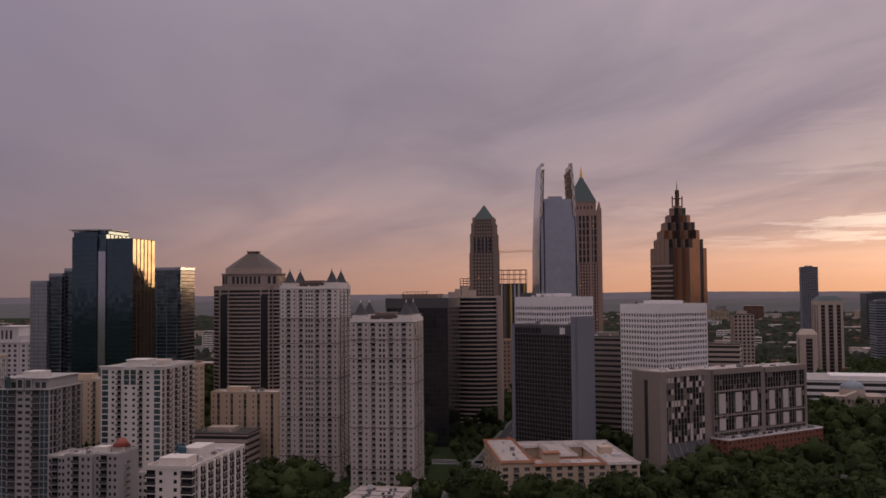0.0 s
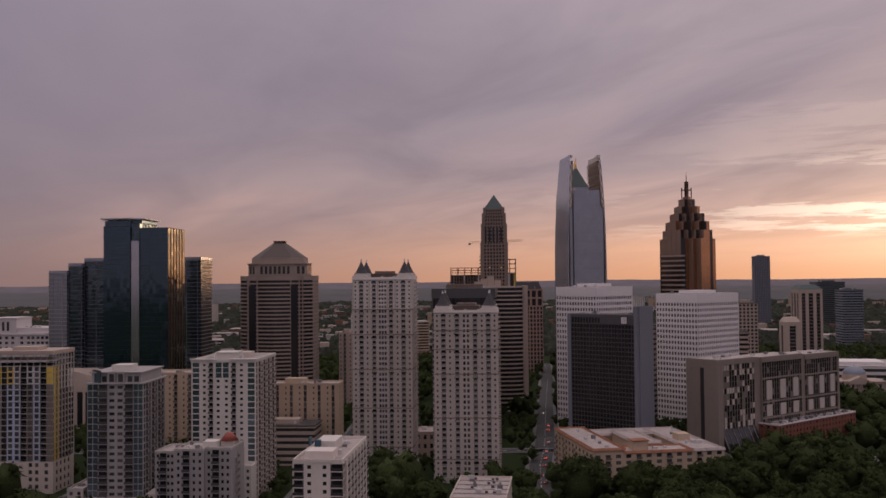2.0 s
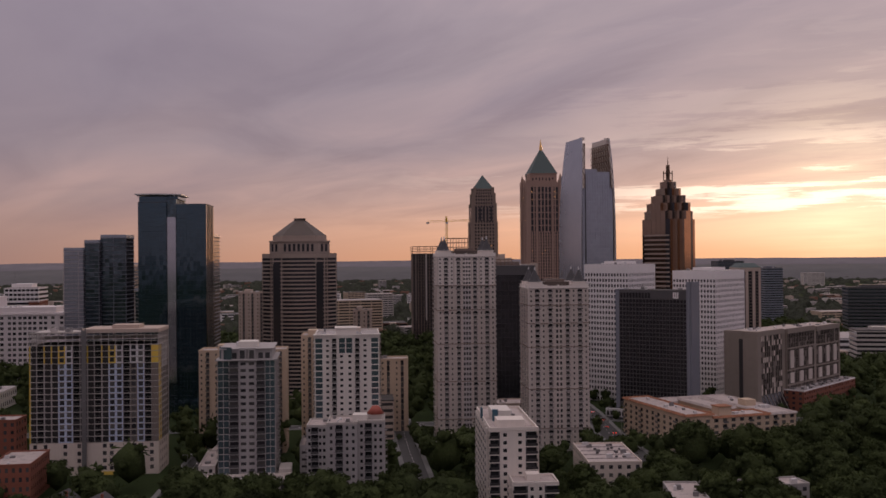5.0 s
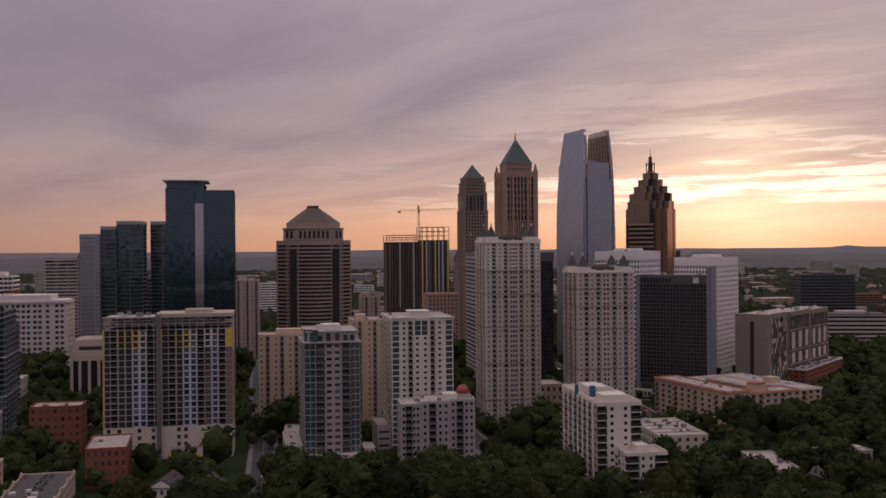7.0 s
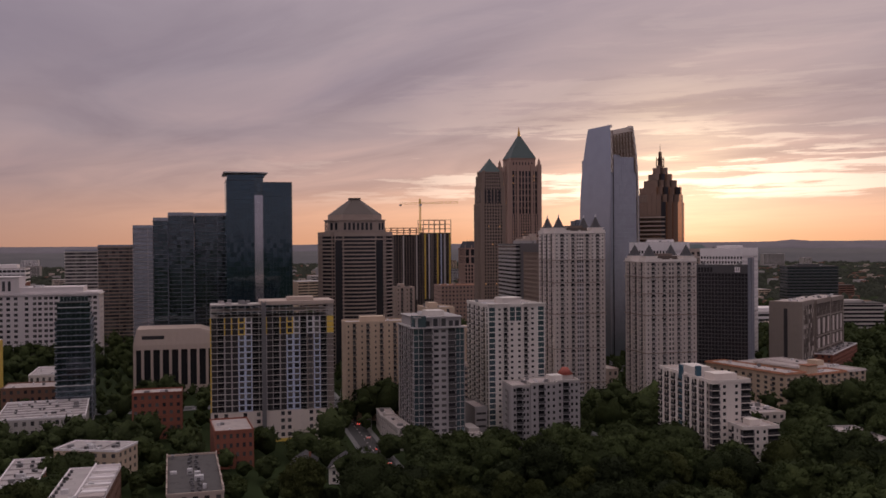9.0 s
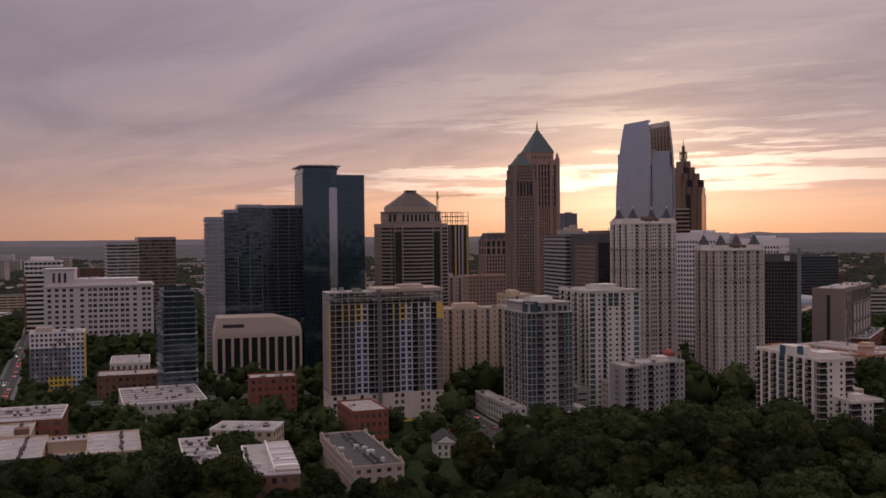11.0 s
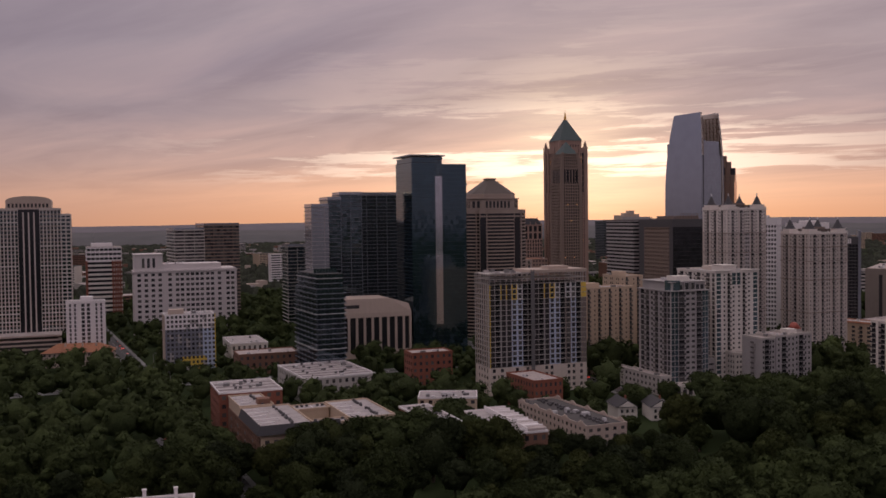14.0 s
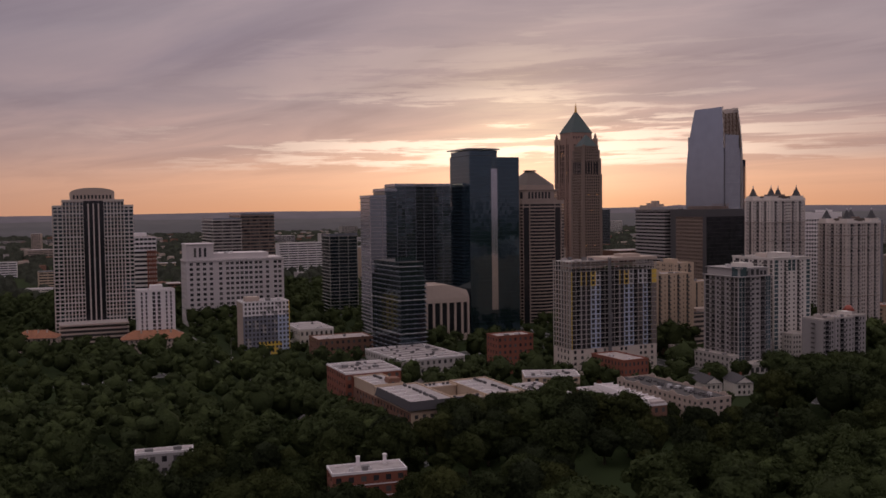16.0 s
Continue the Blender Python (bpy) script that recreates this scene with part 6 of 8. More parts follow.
def balcony_glass_tower():
    x, y, ang, w, d, H = -337.8, 533.5, -4.4, 18.0, 44.0, 62.0
    T = Thing("residential_tower", "dark glass apartment tower wrapped in balconies", "apartment tower", x, y, ang, w, d)
    nf = 22
    fh = H / nf
    T.obj("core", boxes_mesh("core", [(1.0, w - 1.0, 1.0, d - 1, 0, fh * (nf - 3))], "charcoal"))
    T.obj("core", boxes_mesh("core", [(2.6, w - 2.6, 2.6, d - 2, fh * (nf - 3), H - 0.2)], "charcoal"))
    for k in range(nf):
        o = 0 if k < nf - 3 else 1.6
        T.obj("floor_edge", boxes_mesh("floor_edge", [(o - 0.1, w - o + 0.1, o - 0.1, d, k * fh, k * fh + 0.4)], "bluegrey" if k % 7 else "pale"))
        for i in range(7):
            T.rep("window", "towerb", (2.1, 0.12, fh - 0.55), (1.2 + i * 2.25, 1.0 + o - 0.14, k * fh + 0.45))
        for j in range(14):
            T.rep("side_window", "towerb", (0.12, 2.5, fh - 0.55), (1.0 + o - 0.14, 1.6 + j * 3.0, k * fh + 0.45))
            T.rep("side_window", "bluewin", (0.12, 2.5, fh - 0.55), (w - 1.0 - o, 1.6 + j * 3.0, k * fh + 0.45))
        for i in range(3):
            T.rep("balcony", "towerb", (3.4, 0.1, 1.0), (o + 0.2 + i * 5.6, o - 0.08, k * fh + 0.4))
        for j in range(6):
            T.rep("side_balcony", "towerb", (0.1, 4.4, 1.0), (o - 0.08, 1.5 + j * 7, k * fh + 0.4))
            T.rep("side_balcony", "towerb", (0.1, 4.4, 1.0), (w - o, 1.5 + j * 7, k * fh + 0.4))
    T.box("roof", "roofdark", 1.5, w - 1.5, 1.5, d - 1, H - 0.2, H)
    for i in range(8):
        T.obj("screen_pane", boxes_mesh("screen_pane", [(2.2 + i * 1.7, 3.75 + i * 1.7, 10.0, 10.2, H, H + 2.6)], "towerb"))
    T.done(70)


def tan_slab(x, y, ang, w, d, H, nf, label, mat="tan", balc=True):
    T = Thing("apartment_slab", label, "apartment building", x, y, ang, w, d)
    T.box("core", mat, 0.4, w - 0.4, 0.4, d - 0.4, 0, H - 0.5)
    n = max(2, int(w / 6.5))
    cols = []
    for i in range(n):
        a = (i + 0.12) * w / n
        cols += [(a, a + 0.8, 0.3, 0.7, "w"), (a + 2.6, a + 4.2, 0.0, 0.93, "b" if balc else "w")]
    T.columns("S", 0, 0, H, 0, w, cols, nf, mat)
    m = max(1, int(d / 7))
    for sd, pl in (("W", 0), ("E", w)):
        cols = []
        for i in range(m):
            a = max(0.6, (i + 0.3) * d / m)
            cols += [(a, a + 1.3, 0.28, 0.75, "w"), (a + 2.2, a + 3.4, 0.28, 0.75, "w")]
        T.columns(sd, pl, 0, H, 0.4, d - 0.4, cols, nf, mat, single=False)
    T.box("wall", mat, 0, w, d - 0.4, d, 0, H)
    T.box("roof", "roof", 0.3, w - 0.3, 0.3, d - 0.3, H, H + 0.2)
    parapet(T, mat, -0.1, w + 0.1, -0.1, d + 0.1, H, 0.9)
    T.box("penthouse", mat, w * 0.2, w * 0.5, d * 0.3, d * 0.75, H + 0.2, H + 3)
    roof_kit(T, 1, w - 3, 1, d - 3, H + 0.2, 5, int(x * 3))
    T.done()


def ribbon_office(name, label, x, y, ang, w, d, H, nf, wall, glass="black", nb=0, crown=None, cat="office building", cap=0):
    """Office block with spandrel bands; nb piers a face where it has them."""
    T = Thing(name, label, cat, x, y, ang, w, d)
    T.box("core", glass, 0.5, w - 0.5, 0.5, d - 0.5, 0, H)
    for sd, pl, L in (("S", 0, w), ("W", 0, d), ("E", w, d)):
        lo, hi = (0, L) if sd == "S" else (0.5, L - 0.5)
        if nb:
            T.grid(sd, pl, 0, H, lo, hi, max(2, int(nb * (hi - lo) / w)), nf, wall, 0.4, 0.4, 0.5)
        else:
            for k in range(nf + 1):
                z = k * H / nf
                T.slab("spandrel", wall, sd, lo, hi, pl, 0, 0.5, max(0, z - 0.5 * H / nf * 0.5), min(H, z + 0.5 * H / nf * 0.5))
    T.box("roof", "roofdark" if crown is None else crown, -0.1, w + 0.1, -0.1, d + 0.1, H, H + 0.7)
    T.box("penthouse", wall, w * 0.25, w * 0.7, d * 0.25, d * 0.7, H + 0.7, H + 3)
    roof_kit(T, 1, w - 4, 1, d - 4, H + 0.7, 5, int(x * 7 + y))
    T.done(cap)
    return T


def brown_black_office():
    x, y, ang, w, d, H, nf = -35.3, 579.2, -9.7, 38.5, 47.5, 88.5, 30
    T = Thing("office_tower", "office tower with a brown granite grid face and black glass front", "office tower", x, y, ang, w, d)
    fh = H / nf
    T.box("core", "charcoal", 0.6, w - 0.4, 0.4, d - 0.4, 0, H)
    for sd, pl, n, L in (("S", 0, 16, w), ("E", w, 18, d)):
        for k in range(nf):
            for i in range(n):
                lo, hi = max(0.4, i * L / n), min(L - 0.4, (i + 1) * L / n)
                T.slab("curtain_wall", "black", sd, lo + 0.04, hi - 0.04, pl, 0.2, 0.4, k * fh + 0.08, (k + 1) * fh)
    T.grid("W", 0, 0, H - 5, 4, d - 8, 15, nf - 2, "hotelstone", 0.45, 0.42, 0.6)
    T.box("wall", "charcoal", 0, 0.6, 0, 4, 0, H)
    T.box("wall", "charcoal", 0, 0.6, d - 8, d, 0, H)
    T.box("crown", "charcoal", -0.2, w + 0.2, -0.2, d + 0.2, H - 5, H + 1.0)
    T.box("penthouse", "brownstone", 8, 30, 10, 34, H + 1, H + 3.4)
    for i in range(7):
        T.obj("roof_frame", boxes_mesh("roof_frame", [(10 + 2.4 * i, 10.3 + 2.4 * i, 4, 4.3, H + 1, H + 5), (10, 26, 4.0, 4.3, H + 4.7, H + 5)] if i == 0 else [(10 + 2.4 * i, 10.3 + 2.4 * i, 4, 4.3, H + 1, H + 5)], "bronze"))
    roof_kit(T, 2, w - 4, 2, d - 4, H + 1, 8, 91)
    T.done()


def curved_balcony_tower(x, y, ang, w, d, H, nf):
    T = Thing("residential_tower", "tan tower with long curved balconies around dark glass", "apartment tower", x, y, ang, w, d)

    def plan(o):
        return [(w / 2 + (w / 2 + o) * math.cos(t), d / 2 + (d / 2 + o) * math.sin(t)) for t in [math.pi * 2 * i / 28 for i in range(28)]]

    v, f = prism(plan(-1.0), 0, H)
    T.mesh("glass", "black", v, f)
    for k in range(nf + 1):
        v, f = prism(plan(0.0 if k % 9 else 0.4), k * H / nf - 0.55, k * H / nf + 0.45)
        T.mesh("balcony_band", "stone", v, f)
    T.box("shaft", "stone", -1.5, 4.5, d * 0.2, d * 0.8, 0, H + 4)
    T.box("shaft", "stone", w - 3, w + 1, d * 0.3, d * 0.7, 0, H + 1)
    for i, (a, h) in enumerate(((3, 6), (8, 8), (13, 5))):
        T.box("crown", "stone", a, a + 4.5, d * 0.3, d * 0.6, H, H + h)
    T.done()


def tower_crane(x, y, H, label, tip, back):
    T = Thing("tower_crane", label, "crane", x, y, 0, 4, 4)
    for sx in (0, 1.6):
        for sy in (0, 1.6):
            T.obj("mast_rail", boxes_mesh("mast_rail", [(sx, sx + 0.3, sy, sy + 0.3, 0, H)], "yellow"))
    for k in range(int(H / 3)):
        T.box("mast_brace", "yellow", 0, 1.9, 0, 0.2, 3 * k, 3 * k + 0.25)
        T.box("mast_brace", "yellow", 0, 0.2, 0, 1.9, 3 * k + 1.5, 3 * k + 1.75)
    ux, uy = tip[0] - x, tip[1] - y
    L = math.hypot(ux, uy)
    ux, uy = ux / L, uy / L
    for o, z in ((-0.6, H - 6.0), (0.6, H - 6.0), (0, H - 4.4)):
        p = [(1 + ux * s - uy * (o + q), 1 + uy * s + ux * (o + q), z + r) for s in (-back, L) for q in (-0.16, 0.16) for r in (0, 0.32)]
        T.mesh("jib_chord", "yellow", p, [(0, 1, 5, 4), (2, 6, 7, 3), (1, 3, 7, 5), (0, 4, 6, 2), (0, 2, 3, 1), (4, 5, 7, 6)])
    for k in range(int(L / 2.4)):
        s = k * 2.4
        T.box("jib_lacing", "yellow", 1 + ux * s - 0.12, 1 + ux * s + 0.12, 1 + uy * s - 0.12, 1 + uy * s + 0.12, H - 6, H - 4.2)
    T.box("counterweight", "concrete", 1 - ux * back - 1.3, 1 - ux * back + 1.3, 1 - uy * back - 1.3, 1 - uy * back + 1.3, H - 8, H - 5.8)
    T.box("cab", "pale", 0, 2.2, -1.6, 0, H - 8.5, H - 6)
    T.mesh("apex", "yellow", *cone(1, 1, 1.3, H - 6, H, 4, 0.15))
    T.done()


def low_block(name, label, x, y, ang, w, d, H, wall, roof="roof", nf=3, nb=None, cat="low building", kit=6, court=None, seed=1):
    """Low flat-roofed building with recessed windows, parapet and roof plant."""
    T = Thing(name, label, cat, x, y, ang, w, d)
    r = 0.25
    T.box("core", wall, r, w - r, r, d - r, 0, H - 0.1)
    for sd, pl, L in (("S", 0, w), ("W", 0, d), ("E", w, d)):
        n = nb or max(2, int(L / 3.4))
        n = max(2, int(n * L / w)) if nb else n
        lo, hi = (0, L) if sd == "S" else (r, L - r)
        bw = (hi - lo) / n
        T.columns(sd, pl, 0, H, lo, hi, [(lo + bw * (i + 0.28), lo + bw * (i + 0.72), 0.3, 0.78, "w") for i in range(n)], nf, wall, rec=r)
    T.box("wall", wall, 0, w, d - r, d, 0, H)
    T.box("roof", roof, 0.2, w - 0.2, 0.2, d - 0.2, H, H + 0.15)
    parapet(T, wall if roof != "roofwhite" else "precast", -0.12, w + 0.12, -0.12, d + 0.12, H - 0.02, 0.8, 0.4)
    roof_kit(T, 1, w - 2.5, 1, d - 2.5, H + 0.15, min(kit, 9), seed)
    rng = random.Random(seed)
    if kit == 18:
        # cooling units in a double row down the middle, raised scallops on the parapet
        for i in range(int(d / 3.2)):
            for u in (0.42, 0.55):
                if rng.random() < 0.8:
                    T.rep("cooling_unit", "charcoal", (1.1, 1.0, 0.9), (round(w * u + rng.uniform(-0.4, 0.4), 2), round(2 + 3.1 * i + rng.uniform(-0.5, 0.5), 2), H + 0.15))
        for i in range(5):
            for px in (-0.14, w - 0.28):
                y0 = 2 + i * (d - 8) / 4
                T.obj("parapet_scallop", boxes_mesh("parapet_scallop", [(px, px + 0.42, y0, y0 + 4.5, H + 0.6, H + 1.3), (px, px + 0.42, y0 + 1.2, y0 + 3.3, H + 1.3, H + 1.9)], wall))
    elif kit == 17:
        # one half stands level with small units along the edges, the other steps down in terraces
        for i in range(9):
            y0 = 1 + i * (d - 3) / 9
            T.obj("terrace_roof", boxes_mesh("terrace_roof", [(w * 0.55, w + 0.1, y0, y0 + (d - 3) / 9 - 0.8, H + 0.1, H + 1.5 - 0.05 * i)], "precast" if i % 2 else "roof"))
            T.obj("terrace_edge", boxes_mesh("terrace_edge", [(w * 0.55 - 0.3, w + 0.25, y0 + (d - 3) / 9 - 0.8, y0 + (d - 3) / 9 - 0.4, H + 0.1, H + 2.0)], "precast"))
            T.rep("cooling_unit", "charcoal", (0.9, 0.9, 0.9), (0.8, round(y0 + 1.5, 2), H + 0.15))
        T.obj("ridge_wall", boxes_mesh("ridge_wall", [(w * 0.5, w * 0.5 + 0.5, 0.4, d - 0.4, H + 0.1, H + 2.2)], "precast"))
    elif kit >= 10:
        n = int(max(w, d) / 7)
        for i in range(1, n):
            c = max(w, d) * i / n
            cut = (0.4, w - 0.4, c, c + 0.35) if d > w else (c, c + 0.35, 0.4, d - 0.4)
            T.obj("cross_wall", boxes_mesh("cross_wall", [(*cut, H + 0.1, H + 0.6)], "roofdark" if roof == "roofdark" else "roofwhite"))
            for _ in range(3):
                u = rng.uniform(0.15, 0.75)
                px, py = (u * w, c + rng.uniform(1.0, 4.5)) if d > w else (c + rng.uniform(1.0, 4.5), u * d)
                if px < w - 1.6 and py < d - 1.6:
                    T.rep("cooling_unit", "charcoal", (1.1, 1.0, 0.9), (round(px, 2), round(py, 2), H + 0.15))
    T.done(42)
    return T


def courtyard_flats():
    """Cream flats round a sunken court: one level of roofs with low cross walls and rows of cooling units."""
    x, y, ang, H = -422.5, 371.5, -6.0, 16.6
    T = Thing("apartment_court", "cream and brick courtyard flats with pale roofs behind tall trees", "apartment building", x, y, ang, 52, 40)
    FOOT.append((x + 4, y + 38, ang, 14, 28))
    rng = random.Random(8)
    wings = ((0, 20, 0, 40, 0.0), (20, 34, 0, 8, -0.5), (34, 52, 0, 36, 0.3), (20, 34, 28, 38, -0.4), (0, 14, 40, 66, 0.5))
    for x0, x1, y0, y1, up in wings:
        h = H + up
        T.obj("wing", boxes_mesh("wing", [(x0 + 0.3, x1 - 0.3, y0 + 0.3, y1 - 0.3, 0, h)], "tan"))
        T.obj("roof", boxes_mesh("roof", [(x0 + 0.3, x1 - 0.3, y0 + 0.3, y1 - 0.3, h, h + 0.15)], "roofwhite"))
        parapet(T, "tan", x0 + 0.02, x1 - 0.02, y0 + 0.02, y1 - 0.02, h - 0.05, 0.75, 0.35)
        along_y = (y1 - y0) > (x1 - x0)
        n = int(max(x1 - x0, y1 - y0) / 6.5)
        for i in range(1, n):
            c = (y0 + (y1 - y0) * i / n) if along_y else (x0 + (x1 - x0) * i / n)
            cut = (x0 + 0.4, x0 + (x1 - x0) * rng.uniform(0.3, 0.5), c, c + 0.4) if along_y else (c, c + 0.4, y0 + 0.4, y0 + (y1 - y0) * 0.5)
            T.obj("cross_wall", boxes_mesh("cross_wall", [(*cut, h + 0.15, h + 0.8)], "precast"))
        for i in range(int(max(x1 - x0, y1 - y0) / 2.1)):
            ux = x0 + (x1 - x0) * 0.62 + rng.uniform(-0.5, 0.5) if along_y else x0 + 1.5 + i * 2.1
            uy = y0 + 1.5 + i * 2.1 if along_y else y0 + (y1 - y0) * 0.6 + rng.uniform(-0.5, 0.5)
            if ux < x1 - 1.6 and uy < y1 - 1.6 and rng.random() < 0.75:
                T.rep("cooling_unit", "charcoal", (1.0, 0.9, 0.9), (round(ux, 2), round(uy, 2), h + 0.15))
    T.columns("S", -0.02, 0, 12.9, 0, 52, [(1.6 + 3.4 * i, 3.2 + 3.4 * i, 0.26, 0.78, "b" if i % 4 == 2 else "w") for i in range(15)], 4, "tan", rec=0.3)
    T.columns("W", -0.02, 0, 12.9, 0.3, 66, [(2 + 3.6 * i, 3.6 + 3.6 * i, 0.26, 0.78, "b" if i % 4 == 2 else "w") for i in range(17)], 4, "brickbrown", rec=0.3)
    # dark sloping roof skirt along the west and south fronts
    for pts in (((-1.2, -1.2), (-0.05, 0.2), (-0.05, 36), (-1.2, 36)), ((-1.2, -1.2), (30, -1.2), (30, -0.05), (-0.05, -0.05))):
        west = pts[2][1] > 1
        a = [(-1.3, -1.3, 14.3), (-1.3, 36, 14.3), (-0.05, 36, 17.7), (-0.05, -0.05, 17.7), (-0.05, 36, 14.3), (-0.05, -0.05, 14.3)] if west else [(-1.3, -1.3, 14.3), (30, -1.3, 14.3), (30, -0.05, 17.7), (-0.05, -0.05, 17.7), (30, -0.05, 14.3), (-0.05, -0.05, 14.3)]
        T.mesh("roof_skirt", "slate", a, [(0, 1, 2, 3), (0, 5, 4, 1), (1, 4, 2), (0, 3, 5)], "dark shingled roof skirt")
    T.box("stair_head", "brickbrown", 8, 13, 42, 47, H + 0.6, H + 3.0)
    T.done(70)


def brick_ribbon_office(x, y, ang, w, d, H, nf):
    T = Thing("office_block", "red brick office block with white window ribbons and a pale top", "office building", x, y, ang, w, d)
    T.box("core", "black", 0.5, w - 0.5, 0.5, d - 0.5, 0, H)
    fh = H / nf
    for k in range(nf + 1):
        z = k * fh
        T.obj("spandrel", boxes_mesh("spandrel", [(0, w, 0, d, max(0, z - 0.24 * fh), min(H, z + 0.24 * fh))], "precast" if k > nf - 4 else "white"))
    for a0, a1 in ((-0.15, 4.2), (w - 9, w + 0.15)):
        for j in range(max(1, int((a1 - a0) / 2.2))):
            b0 = a0 + j * 2.2
            T.obj("brick_pier", boxes_mesh("brick_pier", [(b0, b0 + 1.5, -0.2, 0.6, 0, H - 3 * fh)], "brick"))
    for j in range(12):
        for px in (-0.2, w - 0.4):
            T.obj("brick_pier", boxes_mesh("brick_pier", [(px, px + 0.6, 1 + j * 2.4, 2.4 + j * 2.4, 0, H - 3 * fh)], "brick"))
    for i in range(9):
        T.obj("pier", boxes_mesh("pier", [(i * (w - 0.6) / 8, i * (w - 0.6) / 8 + 0.6, -0.06, 0.5, H - 3 * fh, H)], "precast"))
    T.box("roof", "roof", 0, w, 0, d, H, H + 0.5)
    T.box("penthouse", "precast", 5, w - 8, 6, d - 8, H + 0.5, H + 4)
    T.mesh("mast", "steel", *cone(7, 10, 0.35, H + 4, H + 16, 6, 0.3))
    T.done()


def unfinished_shell(label, x, y, ang, w, d, H, nf, nb, strips, wall):
    T = Thing("unfinished_tower", label, "tower under construction", x, y, ang, w, d)
    T.box("core", "dark", 1.2, w - 1.2, 1.2, d - 1.2, 0, H)
    for k in range(nf + 1):
        z = k * H / nf
        T.obj("floor_slab", boxes_mesh("floor_slab", [(0, w, 0, d, z - 0.3, z)], wall))
    for i in range(nb + 1):
        a = i * (w - 0.6) / nb
        T.obj("column", boxes_mesh("column", [(a, a + 0.6, 0.1, 0.7, 0, H)], wall))
    for j in range(1, 7):
        for a in (0.1, w - 0.7):
            T.obj("column", boxes_mesh("column", [(a, a + 0.6, j * d / 7, j * d / 7 + 0.6, 0, H)], wall))
    for a, mat in strips:
        T.obj("sheathing_strip", boxes_mesh("sheathing_strip", [(a, a + 1.6, -0.15, 0.1, H * 0.25, H - 1)], mat))
    T.done()


def gable_house(x, y, ang, w, d, H, label, wall="white", roof="slate"):
    T = Thing("house", label, "house", x, y, ang, w, d)
    T.box("wall", wall, 0, w, 0, d, 0, H)
    e = 0.7
    v = [(-e, -e, H - 0.2), (w + e, -e, H - 0.2), (w / 2, -e, H + w * 0.36), (-e, d + e, H - 0.2), (w + e, d + e, H - 0.2), (w / 2, d + e, H + w * 0.36)]
    T.mesh("roof", roof, v, [(0, 2, 5, 3), (2, 1, 4, 5), (0, 1, 2), (4, 3, 5), (0, 3, 4, 1)], "dark shingled gable roof")
    gv = [(0.2, -e - 0.05, H), (w - 0.2, -e - 0.05, H), (w / 2, -e - 0.05, H + w * 0.3), (0.2, -e + 0.2, H), (w - 0.2, -e + 0.2, H), (w / 2, -e + 0.2, H + w * 0.3)]
    T.mesh("gable", wall, gv, [(0, 1, 2), (3, 5, 4), (0, 2, 5, 3), (1, 4, 5, 2)])
    for a in (w * 0.16, w * 0.44, w * 0.70):
        for z in (0.9, 3.6):
            T.obj("window", boxes_mesh("window", [(a, a + 1.1, -0.06, 0.1, z, z + 1.5)], "win"))
    for a in (0.1, w * 0.33, w * 0.66, w - 0.4):
        T.obj("porch_post", boxes_mesh("porch_post", [(a, a + 0.3, -0.65, -0.35, 0, H - 0.2)], wall))
    T.box("chimney", "brick", w * 0.7, w * 0.7 + 0.8, d * 0.6, d * 0.6 + 0.8, H, H + w * 0.4)
    T.done()


def hip_house(x, y, ang, w, d, H, label):
    T = Thing("tile_roof_house", label, "house", x, y, ang, w, d)
    T.box("core", "stone", 0.3, w - 0.3, 0.3, d - 0.3, 0, H)
    n = int(w / 3)
    T.columns("S", 0, 0, H, 0, w, [(w / n * (i + 0.3), w / n * (i + 0.7), 0.28, 0.76, "w") for i in range(n)], 3, "stone", rec=0.3)
    T.columns("E", w, 0, H, 0.3, d - 0.3, [(2 + 3.4 * i, 3.3 + 3.4 * i, 0.28, 0.76, "w") for i in range(4)], 3, "stone", rec=0.3)
    T.columns("W", 0, 0, H, 0.3, d - 0.3, [(2 + 3.4 * i, 3.3 + 3.4 * i, 0.28, 0.76, "w") for i in range(4)], 3, "stone", rec=0.3)
    T.box("wall", "stone", 0, w, d - 0.3, d, 0, H)
    e, h = 0.9, d * 0.32
    v = [(-e, -e, H), (w + e, -e, H), (w + e, d + e, H), (-e, d + e, H), (d / 2, d / 2, H + h), (w - d / 2, d / 2, H + h)]
    T.mesh("roof", "tile", v, [(0, 1, 5, 4), (1, 2, 5), (2, 3, 4, 5), (3, 0, 4), (3, 2, 1, 0)], "orange clay tile hip roof")
    for a in (0.3, 0.55, 0.75):
        T.obj("chimney", boxes_mesh("chimney", [(w * a, w * a + 1.0, d * 0.3, d * 0.3 + 0.9, H + 0.5, H + h * 1.1)], "stone"))
    T.done()


